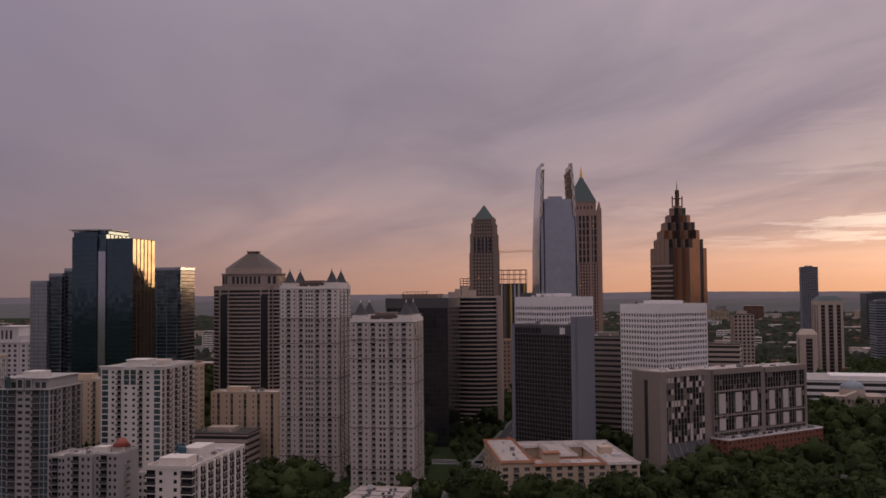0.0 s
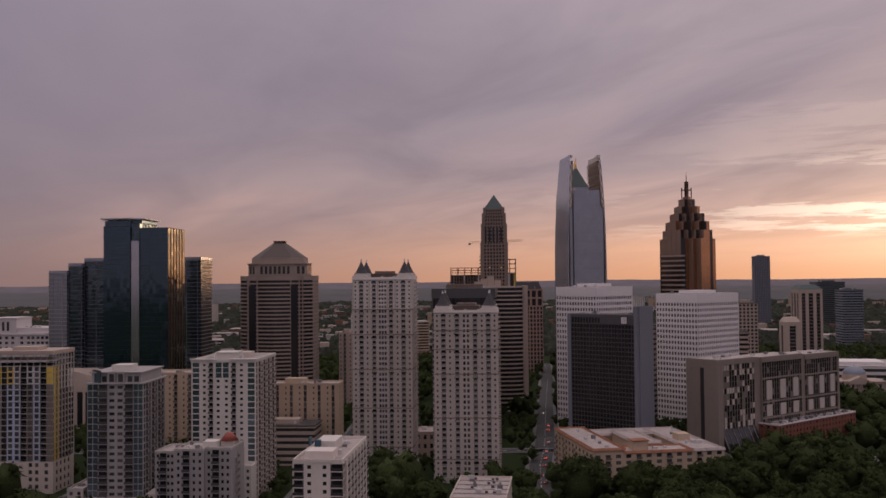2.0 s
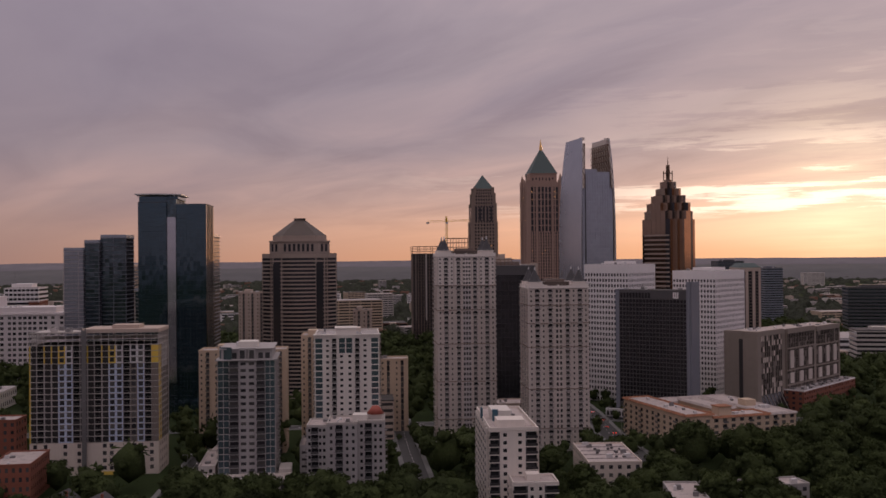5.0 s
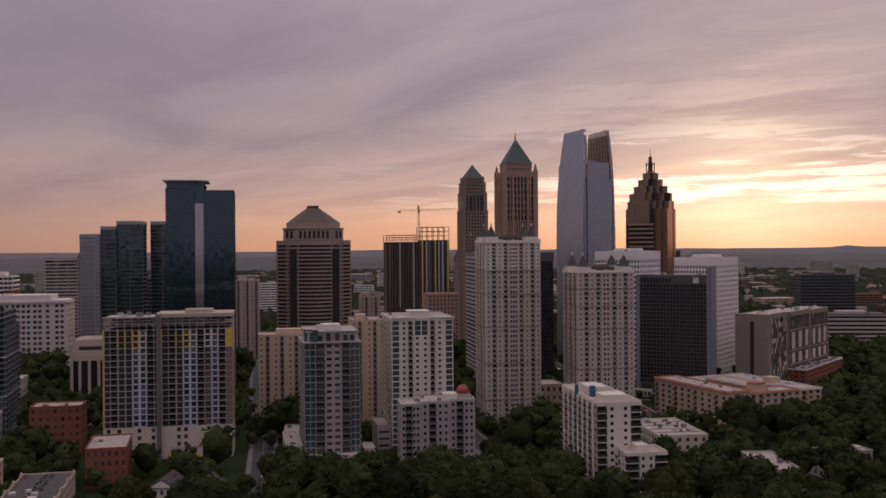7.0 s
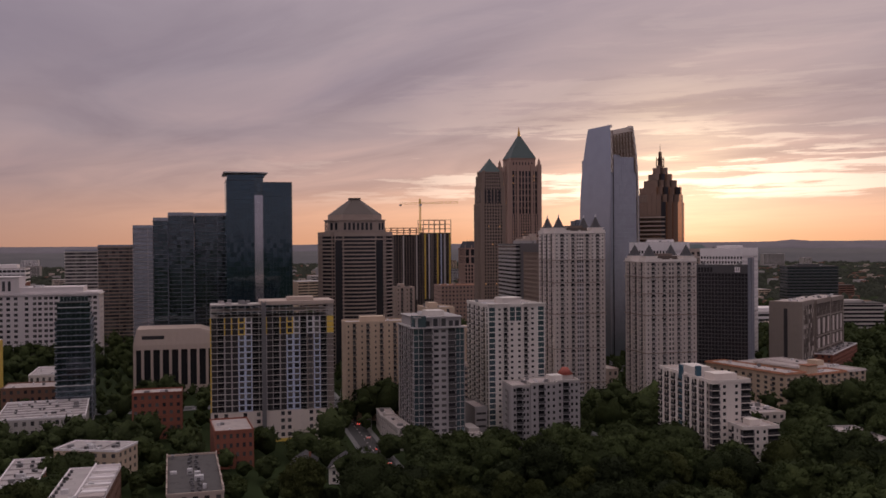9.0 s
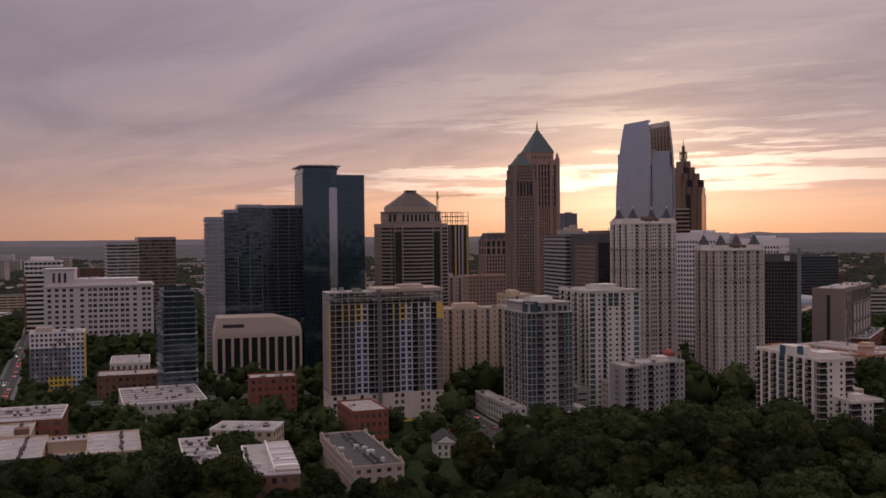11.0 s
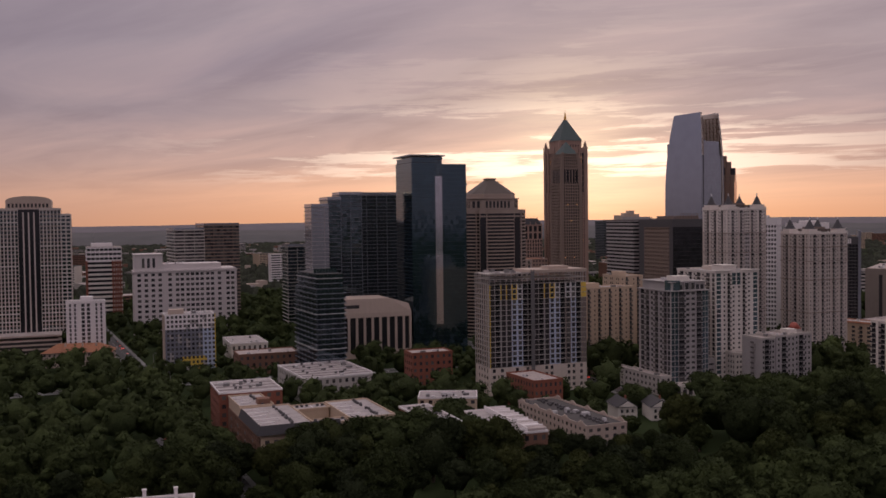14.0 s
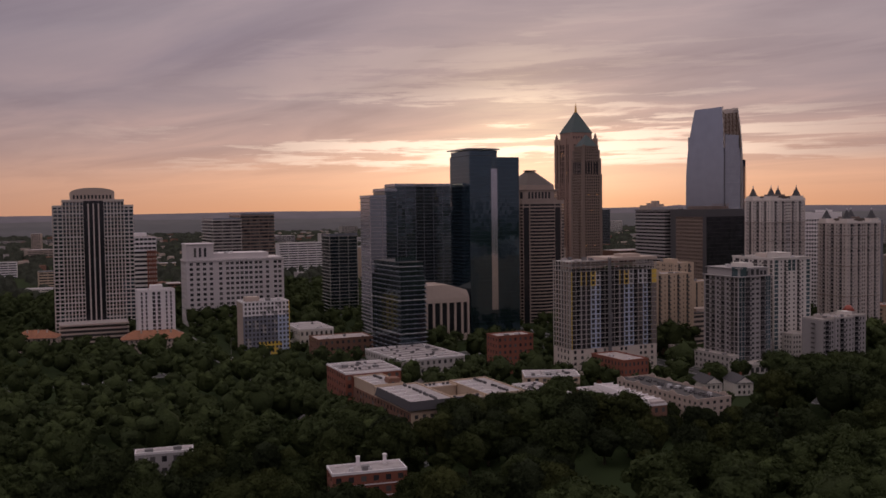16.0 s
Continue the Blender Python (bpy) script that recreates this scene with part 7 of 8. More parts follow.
def tile_edged_court(x, y, ang):
    """Cream apartment court: stepped flat roofs framed by sloping orange tile edges round two sunken yards."""
    w, d, H = 62.0, 62.0, 17.0
    T = Thing("apartment_court", "cream apartment court with orange tile roof edges and roof plant", "apartment building", x, y, ang, w, d)
    wings = ((0, 15, 0, d), (15, 47, 0, 14), (47, w, 0, d), (15, 47, d - 14, d), (25, 37, 14, d - 14))
    for i, (x0, x1, y0, y1) in enumerate(wings):
        h = H + (1.6 if i in (0, 4) else 0.0)
        T.box("core", "tan", x0 + 0.3, x1 - 0.3, y0 + 0.3, y1 - 0.3, 0, h - 0.1)
        T.box("roof", "roof", x0 + 1.6, x1 - 1.6, y0 + 1.6, y1 - 1.6, h, h + 0.3)
        for ax0, ax1, ay0, ay1 in ((x0 - 0.5, x1 + 0.5, y0 - 0.5, y0 + 1.2), (x0 - 0.5, x0 + 1.2, y0 + 1.2, y1 - 1.2), (x1 - 1.2, x1 + 0.5, y0 + 1.2, y1 - 1.2), (x0 - 0.5, x1 + 0.5, y1 - 1.2, y1 + 0.5)):
            flat = (ax1 - ax0) > (ay1 - ay0)
            cx, cy = (ax0 + ax1) / 2, (ay0 + ay1) / 2
            ridge = [(ax0, cy, h + 0.9), (ax1, cy, h + 0.9)] if flat else [(cx, ay0, h + 0.9), (cx, ay1, h + 0.9)]
            v = [(ax0, ay0, h - 0.2), (ax1, ay0, h - 0.2), (ax1, ay1, h - 0.2), (ax0, ay1, h - 0.2), *ridge]
            f = [(0, 1, 5, 4), (2, 3, 4, 5), (3, 0, 4), (1, 2, 5), (3, 2, 1, 0)] if flat else [(1, 2, 5, 4), (3, 0, 4, 5), (0, 1, 4), (2, 3, 5), (3, 2, 1, 0)]
            T.mesh("tile_edge", "tile" if i in (0, 1) else "roof", v, f, "sloping orange tile roof edge" if i in (0, 1) else "")
    n = 13
    T.columns("S", 0, 0, H, 0, w, [(w / n * (i + 0.25), w / n * (i + 0.75), 0.22, 0.8, "b" if i % 3 == 1 else "w") for i in range(n)], 6, "tan")
    for sd, pl in (("W", 0), ("E", w)):
        T.columns(sd, pl, 0, H, 0.35, d - 0.35, [(d / 11 * (i + 0.25) + 0.3, d / 11 * (i + 0.75), 0.22, 0.8, "b" if i % 3 == 1 else "w") for i in range(11)], 6, "tan")
    T.box("stair_head", "tan", 20, 27, 3, 9, H + 0.2, H + 4.5)
    T.box("stair_head", "tile", 19.6, 27.4, 2.6, 9.4, H + 4.5, H + 4.9)
    T.box("stair_head", "tan", 50, 56, 24, 31, H + 0.2, H + 3.4)
    roof_kit(T, 3, 11, 4, d - 5, H + 1.9, 8, 101)
    roof_kit(T, 17, 45, 3, 11, H + 0.3, 6, 102)
    roof_kit(T, 50, 60, 4, d - 5, H + 0.3, 8, 103)
    T.done(60)


# pale turreted pair and their neighbours
twin_spire_tower(-82.5, 477.8, -8.7, 30.0, 25.6, 96.3, 38, "beige", "tall pale stuccoed residential tower with four pointed turrets", (0.13, 0.33, 0.53, 0.71, 0.84, 0.995), 3.3)
twin_spire_tower(-44.0, 447.1, -9.0, 30.0, 25.9, 80.4, 31, "beige", "pale stuccoed residential tower with dark turret roofs, the lower one", (0.14, 0.38, 0.635, 0.78, 0.89, 0.995), 3.7)
white_tower()
grey_glass_tower()
lobed_grey_block()
front_white_block()
construction_tower()
dark_glass_tower()
pyramid_tower()
glass_slab("residential_tower", "pale glass apartment tower bay beside darker slabs", -289.5, 664.0, -9.0, 12.5, 24, 101.0, 38, "silver", "grey")
glass_slab("residential_tower", "dark banded glass apartment tower with projecting floors", -276.8, 664.5, -9.0, 9.5, 28, 106.0, 39, "towerb", "bluegrey")
glass_slab("residential_tower", "tall dark glass apartment slab with thin floor edges", -267.0, 667.0, -9.0, 16.5, 22, 109.5, 41, "towerb", "bluegrey")
glass_slab("residential_tower", "dark glass apartment tower behind the office tower", -244.5, 707.5, -9.0, 51.0, 26, 110.5, 41, "towerb", "bluegrey")
stepped_spire_tower()
finned_glass_tower()
pyramid_spire_tower()
pointed_hotel_tower()
precast_block(45.1, 595.8, -54.7, 32.9, 35.2, 89.5, 15, 16, 24, "white precast office block with small deep windows")
precast_block(112.0, 601.9, -54.7, 31.3, 45.7, 84.5, 14, 19, 23, "white precast office block beside the brown institute")
black_hotel()
museum_school()
civic_marble_building()
domed_tower()
white_ribbed_block()
patchwork_block()
colonnade_hall()
balcony_glass_tower()
tan_slab(-201.0, 482.0, -8.5, 42, 16, 50, 18, "tan apartment slab with dark balcony stacks")
tan_slab(-150.0, 500.0, -8.5, 16, 22, 54.5, 19, "tall tan apartment slab behind the white tower")
tan_slab(-128.0, 522.0, -8.5, 38, 14, 39, 13, "pale tan mid-rise apartments over parking decks", "tan", False)
ribbon_office("parking_garage", "open concrete parking decks under trees", -134.0, 500.0, -8.5, 32, 20, 20, 6, "stone", "dark")
brown_black_office()
ribbon_office("office_tower", "grey banded office tower behind the black one", -28.0, 632.0, -9.5, 32, 44, 88.5, 30, "grey")
curved_balcony_tower(4.0, 680.0, -10.0, 36.0, 22.0, 89.0, 29)
ribbon_office("office_block", "dark striped office block behind the hotel", 92.0, 640.0, -30.0, 30, 25, 62, 18, "brutal")
# unfinished pair far behind
unfinished_shell("dark unfinished tower shell with a bare steel top", 18.0, 1034.0, -8.0, 38, 30, 99, 30, 12, ((3.0, "umber"), (14.5, "concrete"), (30.0, "concrete")), "brownstone")
unfinished_shell("unfinished tower with yellow and white sheathing strips", 56.5, 1029.0, -8.0, 33, 28, 101, 31, 11, ((1.2, "yellow"), (6.0, "pale"), (9.4, "umber"), (16.0, "yellow"), (20.2, "blue"), (24.5, "pale"), (30.5, "yellow")), "umber")


def steel_cage(x, y, ang, w, d, z0, z1, label):
    T = Thing("steel_cage", label, "building frame", x, y, ang, 0, 0, z0)
    h = z1 - z0
    for i in range(6):
        for j in (0, d - 0.6):
            T.obj("post", boxes_mesh("post", [(i * (w - 0.6) / 5, i * (w - 0.6) / 5 + 0.6, j, j + 0.6, 0, h)], "bronze"))
    for k in range(1, 4):
        for j in (0, d - 0.5):
            T.obj("beam", boxes_mesh("beam", [(0, w, j, j + 0.5, k * h / 3 - 0.5, k * h / 3)], "bronze"))
    T.done()


steel_cage(18.0, 1034.0, -8.0, 38, 30, 99.0, 107, "bare steel frame on top of the unfinished shell")
steel_cage(56.5, 1029.0, -8.0, 33, 28, 101.0, 116, "tall bare steel frame over the unfinished tower")
tower_crane(60.6, 1050.7, 141.0, "yellow tower crane over the unfinished towers", (94.8, 1018.0), 25)


def mansard_tower(x, y, ang, w, d, H):
    T = Thing("office_tower", "pink granite office tower with a dark mansard roof and corner pinnacles", "office tower", x, y, ang, w, d)
    T.box("core", "black", 0.6, w - 0.6, 0.6, d - 0.6, 0, H)
    for sd, pl, L in (("S", 0, w), ("W", 0, d), ("E", w, d)):
        lo, hi = (0, L) if sd == "S" else (0.6, L - 0.6)
        T.grid(sd, pl, 0, H * 0.8, lo, hi, 9, 16, "redstone", 0.4, 0.3, 0.6)
        T.grid(sd, pl, H * 0.8, H, lo, hi, 5, 2, "redstone", 0.35, 0.2, 0.6)
    T.box("cornice", "redstone", -0.5, w + 0.5, -0.5, d + 0.5, H, H + 0.8)
    T.mesh("mansard_roof", "slate", [(1, 1, H + 0.8), (w - 1, 1, H + 0.8), (w - 1, d - 1, H + 0.8), (1, d - 1, H + 0.8), (4, 4, H + 8), (w - 4, 4, H + 8), (w - 4, d - 4, H + 8), (4, d - 4, H + 8)], [(0, 1, 5, 4), (1, 2, 6, 5), (2, 3, 7, 6), (3, 0, 4, 7), (4, 5, 6, 7), (3, 2, 1, 0)], "dark slate mansard roof")
    for i in range(9):
        T.mesh("roof_crest", "slate", *cone(4.2 + i * (w - 8.4) / 8, 4.4, 0.5, H + 7.8, H + 10, 4))
    for i in range(5):
        T.mesh("pinnacle", "redstone", *cone(0.8 + i * (w - 1.6) / 4, 0.6, 0.8, H + 0.8, H + 4, 4, 0.2))
    T.done()


mansard_tower(74.0, 952.0, -8.0, 30, 26, 83)
low_block("office_block", "pink granite office block with a red steel roof frame", 18.0, 884.0, -8.0, 44, 30, 47, "redstone", "tile", 12, 12, cat="office building", kit=5, seed=44)
# towers to the far right
ribbon_office("office_tower", "slim grey office tower with vertical ribs, far off", 626.0, 1655.0, -12, 27, 27, 129, 42, "bluegrey", "black", 9)


def slot_tower(label, x, y, ang, w, d, H, slots, cap):
    """Stone tower with tall dark glass slots between broad piers, floor lines across the glass and a sloped cap."""
    T = Thing("office_tower", label, "office tower", x, y, ang, w, d)
    T.box("core", "black", 0.5, w - 0.5, 0.5, d - 0.5, 0, H)
    for sd, pl, L in (("S", 0, w), ("W", 0, d), ("E", w, d)):
        lo, hi = (0, L) if sd == "S" else (0.5, L - 0.5)
        step = (hi - lo) / slots
        for i in range(slots + 1):
            half = step * (0.3 if i in (0, slots) else 0.2)
            c = lo + i * step
            T.slab("pier", "stone", sd, max(lo, c - half), min(hi, c + half), pl, -0.2, 0.5, 0, H)
        T.slab("attic", "stone", sd, lo, hi, pl, -0.1, 0.5, H - 4, H)
        for k in range(int(H / 3.6)):
            T.slab("floor_line", "brownstone", sd, lo, hi, pl, 0.3, 0.5, 3.6 * k, 3.6 * k + 0.8)
    T.mesh("cap", cap, [(-0.3, -0.3, H), (w + 0.3, -0.3, H), (w + 0.3, d + 0.3, H), (-0.3, d + 0.3, H), (w * 0.2, d * 0.2, H + 5), (w * 0.8, d * 0.2, H + 5), (w * 0.8, d * 0.8, H + 5), (w * 0.2, d * 0.8, H + 5)], [(0, 1, 5, 4), (1, 2, 6, 5), (2, 3, 7, 6), (3, 0, 4, 7), (4, 5, 6, 7), (3, 2, 1, 0)])
    T.done()


slot_tower("tan office tower with a green copper roof and tall dark slots", 384.0, 972.0, -8.8, 24, 32, 80, 3, "copper")
slot_tower("low tan office tower with a single dark slot a face", 355.0, 945.0, -9, 16, 20, 47, 1, "stone")
ribbon_office("office_tower", "dark office tower with a plain roof sign", 713.0, 1600.0, -8, 50, 36, 82, 24, "charcoal", "towerb")
ribbon_office("office_tower", "grey glass tower with a small red roof sign", 516.0, 1132.0, -9, 25, 30, 76, 24, "bluegrey", "towerb")
ribbon_office("apartment_tower", "pale ribbed apartment tower behind the institute", 236.0, 772.0, -7, 16, 18, 72, 24, "stone", "black", 5)
ribbon_office("office_block", "banded tan office block behind the white block", 205.0, 745.0, -20, 26, 20, 50, 13, "stone")
ribbon_office("office_block", "curved white office terraces by the motorway", 330.0, 700.0, -25, 55, 30, 30, 8, "concrete")
ribbon_office("office_block", "dark striped office block above the woods", 470.0, 900.0, -25, 60, 30, 58, 16, "charcoal", "towerb")
ribbon_office("convention_hall", "long white hall with a flat roof", 296.0, 800.0, -18, 110, 72, 16, 3, "precast", "dark", 0, "roofwhite")
# the far left group
brick_ribbon_office(-391.7, 989.0, -7, 32, 30, 68.5, 16)
glass_slab("residential_tower", "pale banded glass apartment tower on the skyline", -326.8, 911.5, -3.2, 27.0, 40, 84, 28, "winj", "concrete", (9, 8), edge=0.9)
glass_slab("residential_tower", "brown brick apartment tower with glazed balconies", -299.8, 911.0, -3.2, 32.5, 40, 88, 28, "winj", "hotelstone", (11, 8), edge=0.9)
glass_slab("residential_tower", "teal glass apartment tower at the edge of the park", -580.0, 800.0, -8, 40, 24, 70, 24, "tower", "bluegrey")
ribbon_office("office_tower", "dark brown office slab", -545.0, 900.0, -8, 26, 22, 92, 28, "brownstone")
glass_slab("residential_tower", "grey glass apartment block behind the avenue", -257.0, 806.0, -8.6, 25.6, 25.7, 69.6, 23, "towerb", "concrete")
tan_slab(-175.0, 820.0, -8, 22, 16, 66, 22, "pale apartment tower between the office towers", "stone")
tan_slab(-95.0, 700.0, -8, 14, 14, 56, 18, "narrow tan apartment tower beside the pyramid tower", "stone")

def domed_hall(x, y, ang):
    """Classical stone hall: pedimented front, side wings and a shallow blue-grey dome on a drum."""
    T = Thing("domed_hall", "tan stone classical hall with a shallow blue-grey dome", "hall", x, y, ang, 40, 26)
    T.box("core", "stone", 0.4, 39.6, 0.4, 25.6, 0, 11.5)
    T.columns("S", 0, 0, 11.5, 0, 40, [(2 + 4.1 * i, 3.8 + 4.1 * i, 0.2, 0.75, "w") for i in range(9)], 2, "stone", rec=0.4)
    for sd, pl in (("W", 0), ("E", 40)):
        T.columns(sd, pl, 0, 11.5, 0.4, 25.6, [(3 + 4.2 * i, 4.8 + 4.2 * i, 0.2, 0.75, "w") for i in range(5)], 2, "stone", rec=0.4)
    T.box("cornice", "stone", -0.6, 40.6, -0.6, 26, 11.5, 12.3)
    T.box("portico", "stone", 12, 28, -3.0, 0, 10.2, 12.3)
    for i in range(6):
        T.mesh("column", "stone", *cone(13 + 2.8 * i, -2.2, 0.55, 0, 10.2, 10, 0.85))
    T.mesh("pediment", "stone", [(11.6, -3.2, 12.3), (28.4, -3.2, 12.3), (20, -3.2, 16.2), (11.6, 8, 12.3), (28.4, 8, 12.3), (20, 8, 16.2)], [(0, 1, 2), (4, 3, 5), (0, 2, 5, 3), (1, 4, 5, 2), (0, 3, 4, 1)])
    T.mesh("drum", "stone", *cone(20, 13, 9.2, 12.3, 17.0, 20, 1.0))
    verts, faces, k, m = [], [], 20, 6
    for j in range(m):
        a = math.pi / 2 * j / m
        verts += [(20 + 8.8 * math.cos(a) * math.cos(2 * math.pi * i / k), 13 + 8.8 * math.cos(a) * math.sin(2 * math.pi * i / k), 17.0 + 6.0 * math.sin(a)) for i in range(k)]
    verts.append((20, 13, 23.0))
    for j in range(m - 1):
        faces += [(j * k + i, j * k + (i + 1) % k, (j + 1) * k + (i + 1) % k, (j + 1) * k + i) for i in range(k)]
    faces += [((m - 1) * k + i, (m - 1) * k + (i + 1) % k, m * k) for i in range(k)]
    T.mesh("dome", "domeblue", verts, faces, "blue-grey metal dome", True)
    T.mesh("finial", "pale", *cone(20, 13, 0.7, 22.8, 25.0, 8, 0.2))
    T.done()


domed_hall(288.0, 716.0, -12.0)

# low buildings
courtyard_flats()
low_block("apartment_court", "red brick wing of the apartment court", -419.0, 438.0, -8.0, 27, 30, 18.4, "brick", "roofwhite", 5, seed=3, kit=10)
low_block("shop_hall", "long white-roofed hall with a glazed end", -363.0, 486.0, -4.0, 38, 50, 12.5, "concrete", "roofwhite", 3, seed=5, kit=16)
low_block("brick_apartments", "red brick apartment house with pale window surrounds", -305.0, 480.8, -9.0, 22.4, 14, 21.2, "brick", "roof", 6, 7, seed=6, kit=4)
low_block("brick_apartments", "red brick walk-up with a stepped porch", -279.0, 406.5, -5.0, 15.5, 28, 15, "brick", "roof", 4, 6, seed=7, kit=4)
low_block("studio_block", "white stucco block with a stepped flat roof", -339.0, 409.0, -31.0, 26, 16, 13, "tan", "roofwhite", 4, seed=8, kit=10)
low_block("row_apartments", "brick and stucco row apartments with stepped roofs", -342.0, 333.0, -10.5, 17, 45, 12, "brickbrown", "roofwhite", 3, seed=9, kit=17)
low_block("row_apartments", "brick row apartments behind a screen of trees", -358.0, 354.0, -6.7, 13, 47, 12, "brick", "roofwhite", 3, seed=10, kit=14)
low_block("apartment_block", "grey-roofed apartment block with a scalloped parapet", -306.3, 331.0, -6.6, 18, 58, 11, "stone", "roofdark", 4, seed=11, kit=18)
low_block("brick_shop", "brown brick warehouse beside the glass tower", -365.0, 590.0, -8.5, 36, 22, 12, "brickbrown", "roof", 3, seed=12)
low_block("shop_hall", "white rendered hall by the avenue", -352.0, 650.0, -8.0, 24, 40, 11, "white", "roofwhite", 2, seed=13)
low_block("town_houses", "pale stucco terrace with small windows beside the glass tower", -200.0, 408.5, -6.4, 6.6, 33, 9.5, "concrete", "roof", 3, seed=24, kit=3)
low_block("town_houses", "pale stucco terrace with small windows beside trees", -195.8, 442.5, -12.0, 7, 22, 8.5, "concrete", "roof", 3, seed=25, kit=3)
tile_edged_court(24.0, 417.0, 4.0)
low_block("apartment_block", "low cream flat-roofed apartments in the trees", -44.0, 371.0, -12.0, 22, 40, 10, "pink", "roof", 3, seed=15, kit=16)
low_block("row_houses", "red brick and white town houses by the institute", 152.0, 512.0, 33.0, 82, 13, 12, "brick", "roofwhite", 4, seed=16, kit=14)
low_block("low_house", "low stone building with a pale roof among trees", -39.0, 304.0, -18.0, 12.5, 32, 9.5, "grey", "roof", 2, seed=17, kit=6)
low_block("low_house", "low pale flat-roofed house among the park trees", -1.0, 319.0, -3.0, 23, 11, 9.5, "grey", "roof", 3, seed=18, kit=4)
pavilion = low_block("park_pavilion", "red brick pavilion with a white roof and chimneys in the park", -487.0, 305.5, -15.0, 23, 10, 14.2, "brick", "roofwhite", 4, seed=19, kit=4)
for chimney_x in (9.0, 17.5):
    pavilion.obj("chimney", boxes_mesh("chimney", [(chimney_x, chimney_x + 1.0, 8.0, 9.0, 14.2, 17.2), (chimney_x - 0.12, chimney_x + 1.12, 7.88, 9.12, 17.2, 17.5)], "precast"))
for ledge_z in (3.4, 7.0, 10.6):
    pavilion.obj("string_course", boxes_mesh("string_course", [(-0.15, 23.15, -0.15, 0.05, ledge_z, ledge_z + 0.3)], "precast"))
low_block("park_shed", "long low white-roofed shed in the park", -529.0, 372.0, -15.0, 19, 6, 12.2, "grey", "roofwhite", 3, seed=20, kit=2)
hip_house(-463.0, 688.0, -20.0, 42, 16, 9.5, "stone school with an orange tile roof by the avenue")
hip_house(-522.0, 738.0, -20.0, 28, 15, 9.5, "stone apartment house with a worn orange tile roof")
low_block("church_hall", "pale stone hall between the pale towers", -50.0, 505.0, -8.5, 24, 18, 14, "stone", "roof", 3, seed=23)
gable_house(-455.0, 406.0, -12.0, 8, 12, 5.0, "white timber cottage with a dark gable roof in the park")
gable_house(-256.0, 374.0, -20.0, 9, 14, 6.3, "white timber house with a columned gable front")
gable_house(-243.0, 366.5, -24.0, 9, 14, 6.3, "white timber house with a dark gable roof beside trees")


# ---- far city ----
def far_city():
    rng = random.Random(12)
    count = 0
    while count < 150:
        a = radians(rng.uniform(-38, 62))
        r = 1050 + 2200 * rng.random() ** 1.3
        x, y = -300 + r * math.sin(a), 100 + r * math.cos(a)
        w, d = rng.uniform(18, 70), rng.uniform(16, 40)
        H = rng.choice((7, 9, 11, 14, 18, 26, 38)) * rng.uniform(0.8, 1.2)
        if any((x - fx) ** 2 + (y - fy) ** 2 < 3600 for fx, fy, _, fw, fd in FOOT):
            continue
        wall = rng.choice(("stone", "white", "grey", "tan", "brickbrown", "precast", "concrete"))
        T = Thing("far_building", "distant flat-roofed city block above the tree tops", "building", x, y, rng.uniform(-25, 20), w, d, group="distant city blocks")
        nf = max(2, int(H / 3.2))
        T.box("core", "black", 0.4, w - 0.4, 0.4, d - 0.4, 0, H)
        for k in range(nf + 1):
            z = k * H / nf
            T.box("facade", wall, 0, w, 0, d, max(0, z - 0.9), min(H, z + 0.9))
        for i in range(6):
            px = i * (w - 0.8) / 5
            T.box("facade", wall, px, px + 0.8, -0.05, d, 0, H)
        T.box("roof", rng.choice(("roof", "roofwhite", "roofdark")), 0.3, w - 0.3, 0.3, d - 0.3, H, H + 0.4)
        T.done()
        count += 1


def far_suburbs():
    """Small houses, sheds and car parks that glint between the far tree tops, past counting."""
    rng = random.Random(77)
    for name, mat, label, many in (("far_roofs", "roofwhite", "pale far roofs among the trees", 150), ("far_houses", "stone", "small tan houses far off among the trees", 300), ("far_brick_houses", "brickbrown", "small brown houses far off among the trees", 260)):
        boxes = []
        while len(boxes) < many:
            a, r = radians(rng.uniform(-42, 62)), 1020 + 2300 * rng.random() ** 0.9
            x, y = -300 + r * math.sin(a), 100 + r * math.cos(a)
            w, d, h = rng.uniform(7, 22), rng.uniform(7, 14), rng.uniform(7, 11) + r * 0.001
            boxes.append((x, x + w, y, y + d, 0, h))
        tagged(new(name, boxes_mesh(name, boxes, mat)), label, "houses", kind="stuff")


far_city()
far_suburbs()


# ---- trees ----
def ico(level):
    bm = bmesh.new()
    bmesh.ops.create_icosphere(bm, subdivisions=level, radius=1.0)
    bm.verts.ensure_lookup_table()
    v = np.array([p.co[:] for p in bm.verts])
    f = np.array([[q.index for q in p.verts] for p in bm.faces])
    bm.free()
    return v, f


ICO1, ICO2 = ico(1), ico(2)


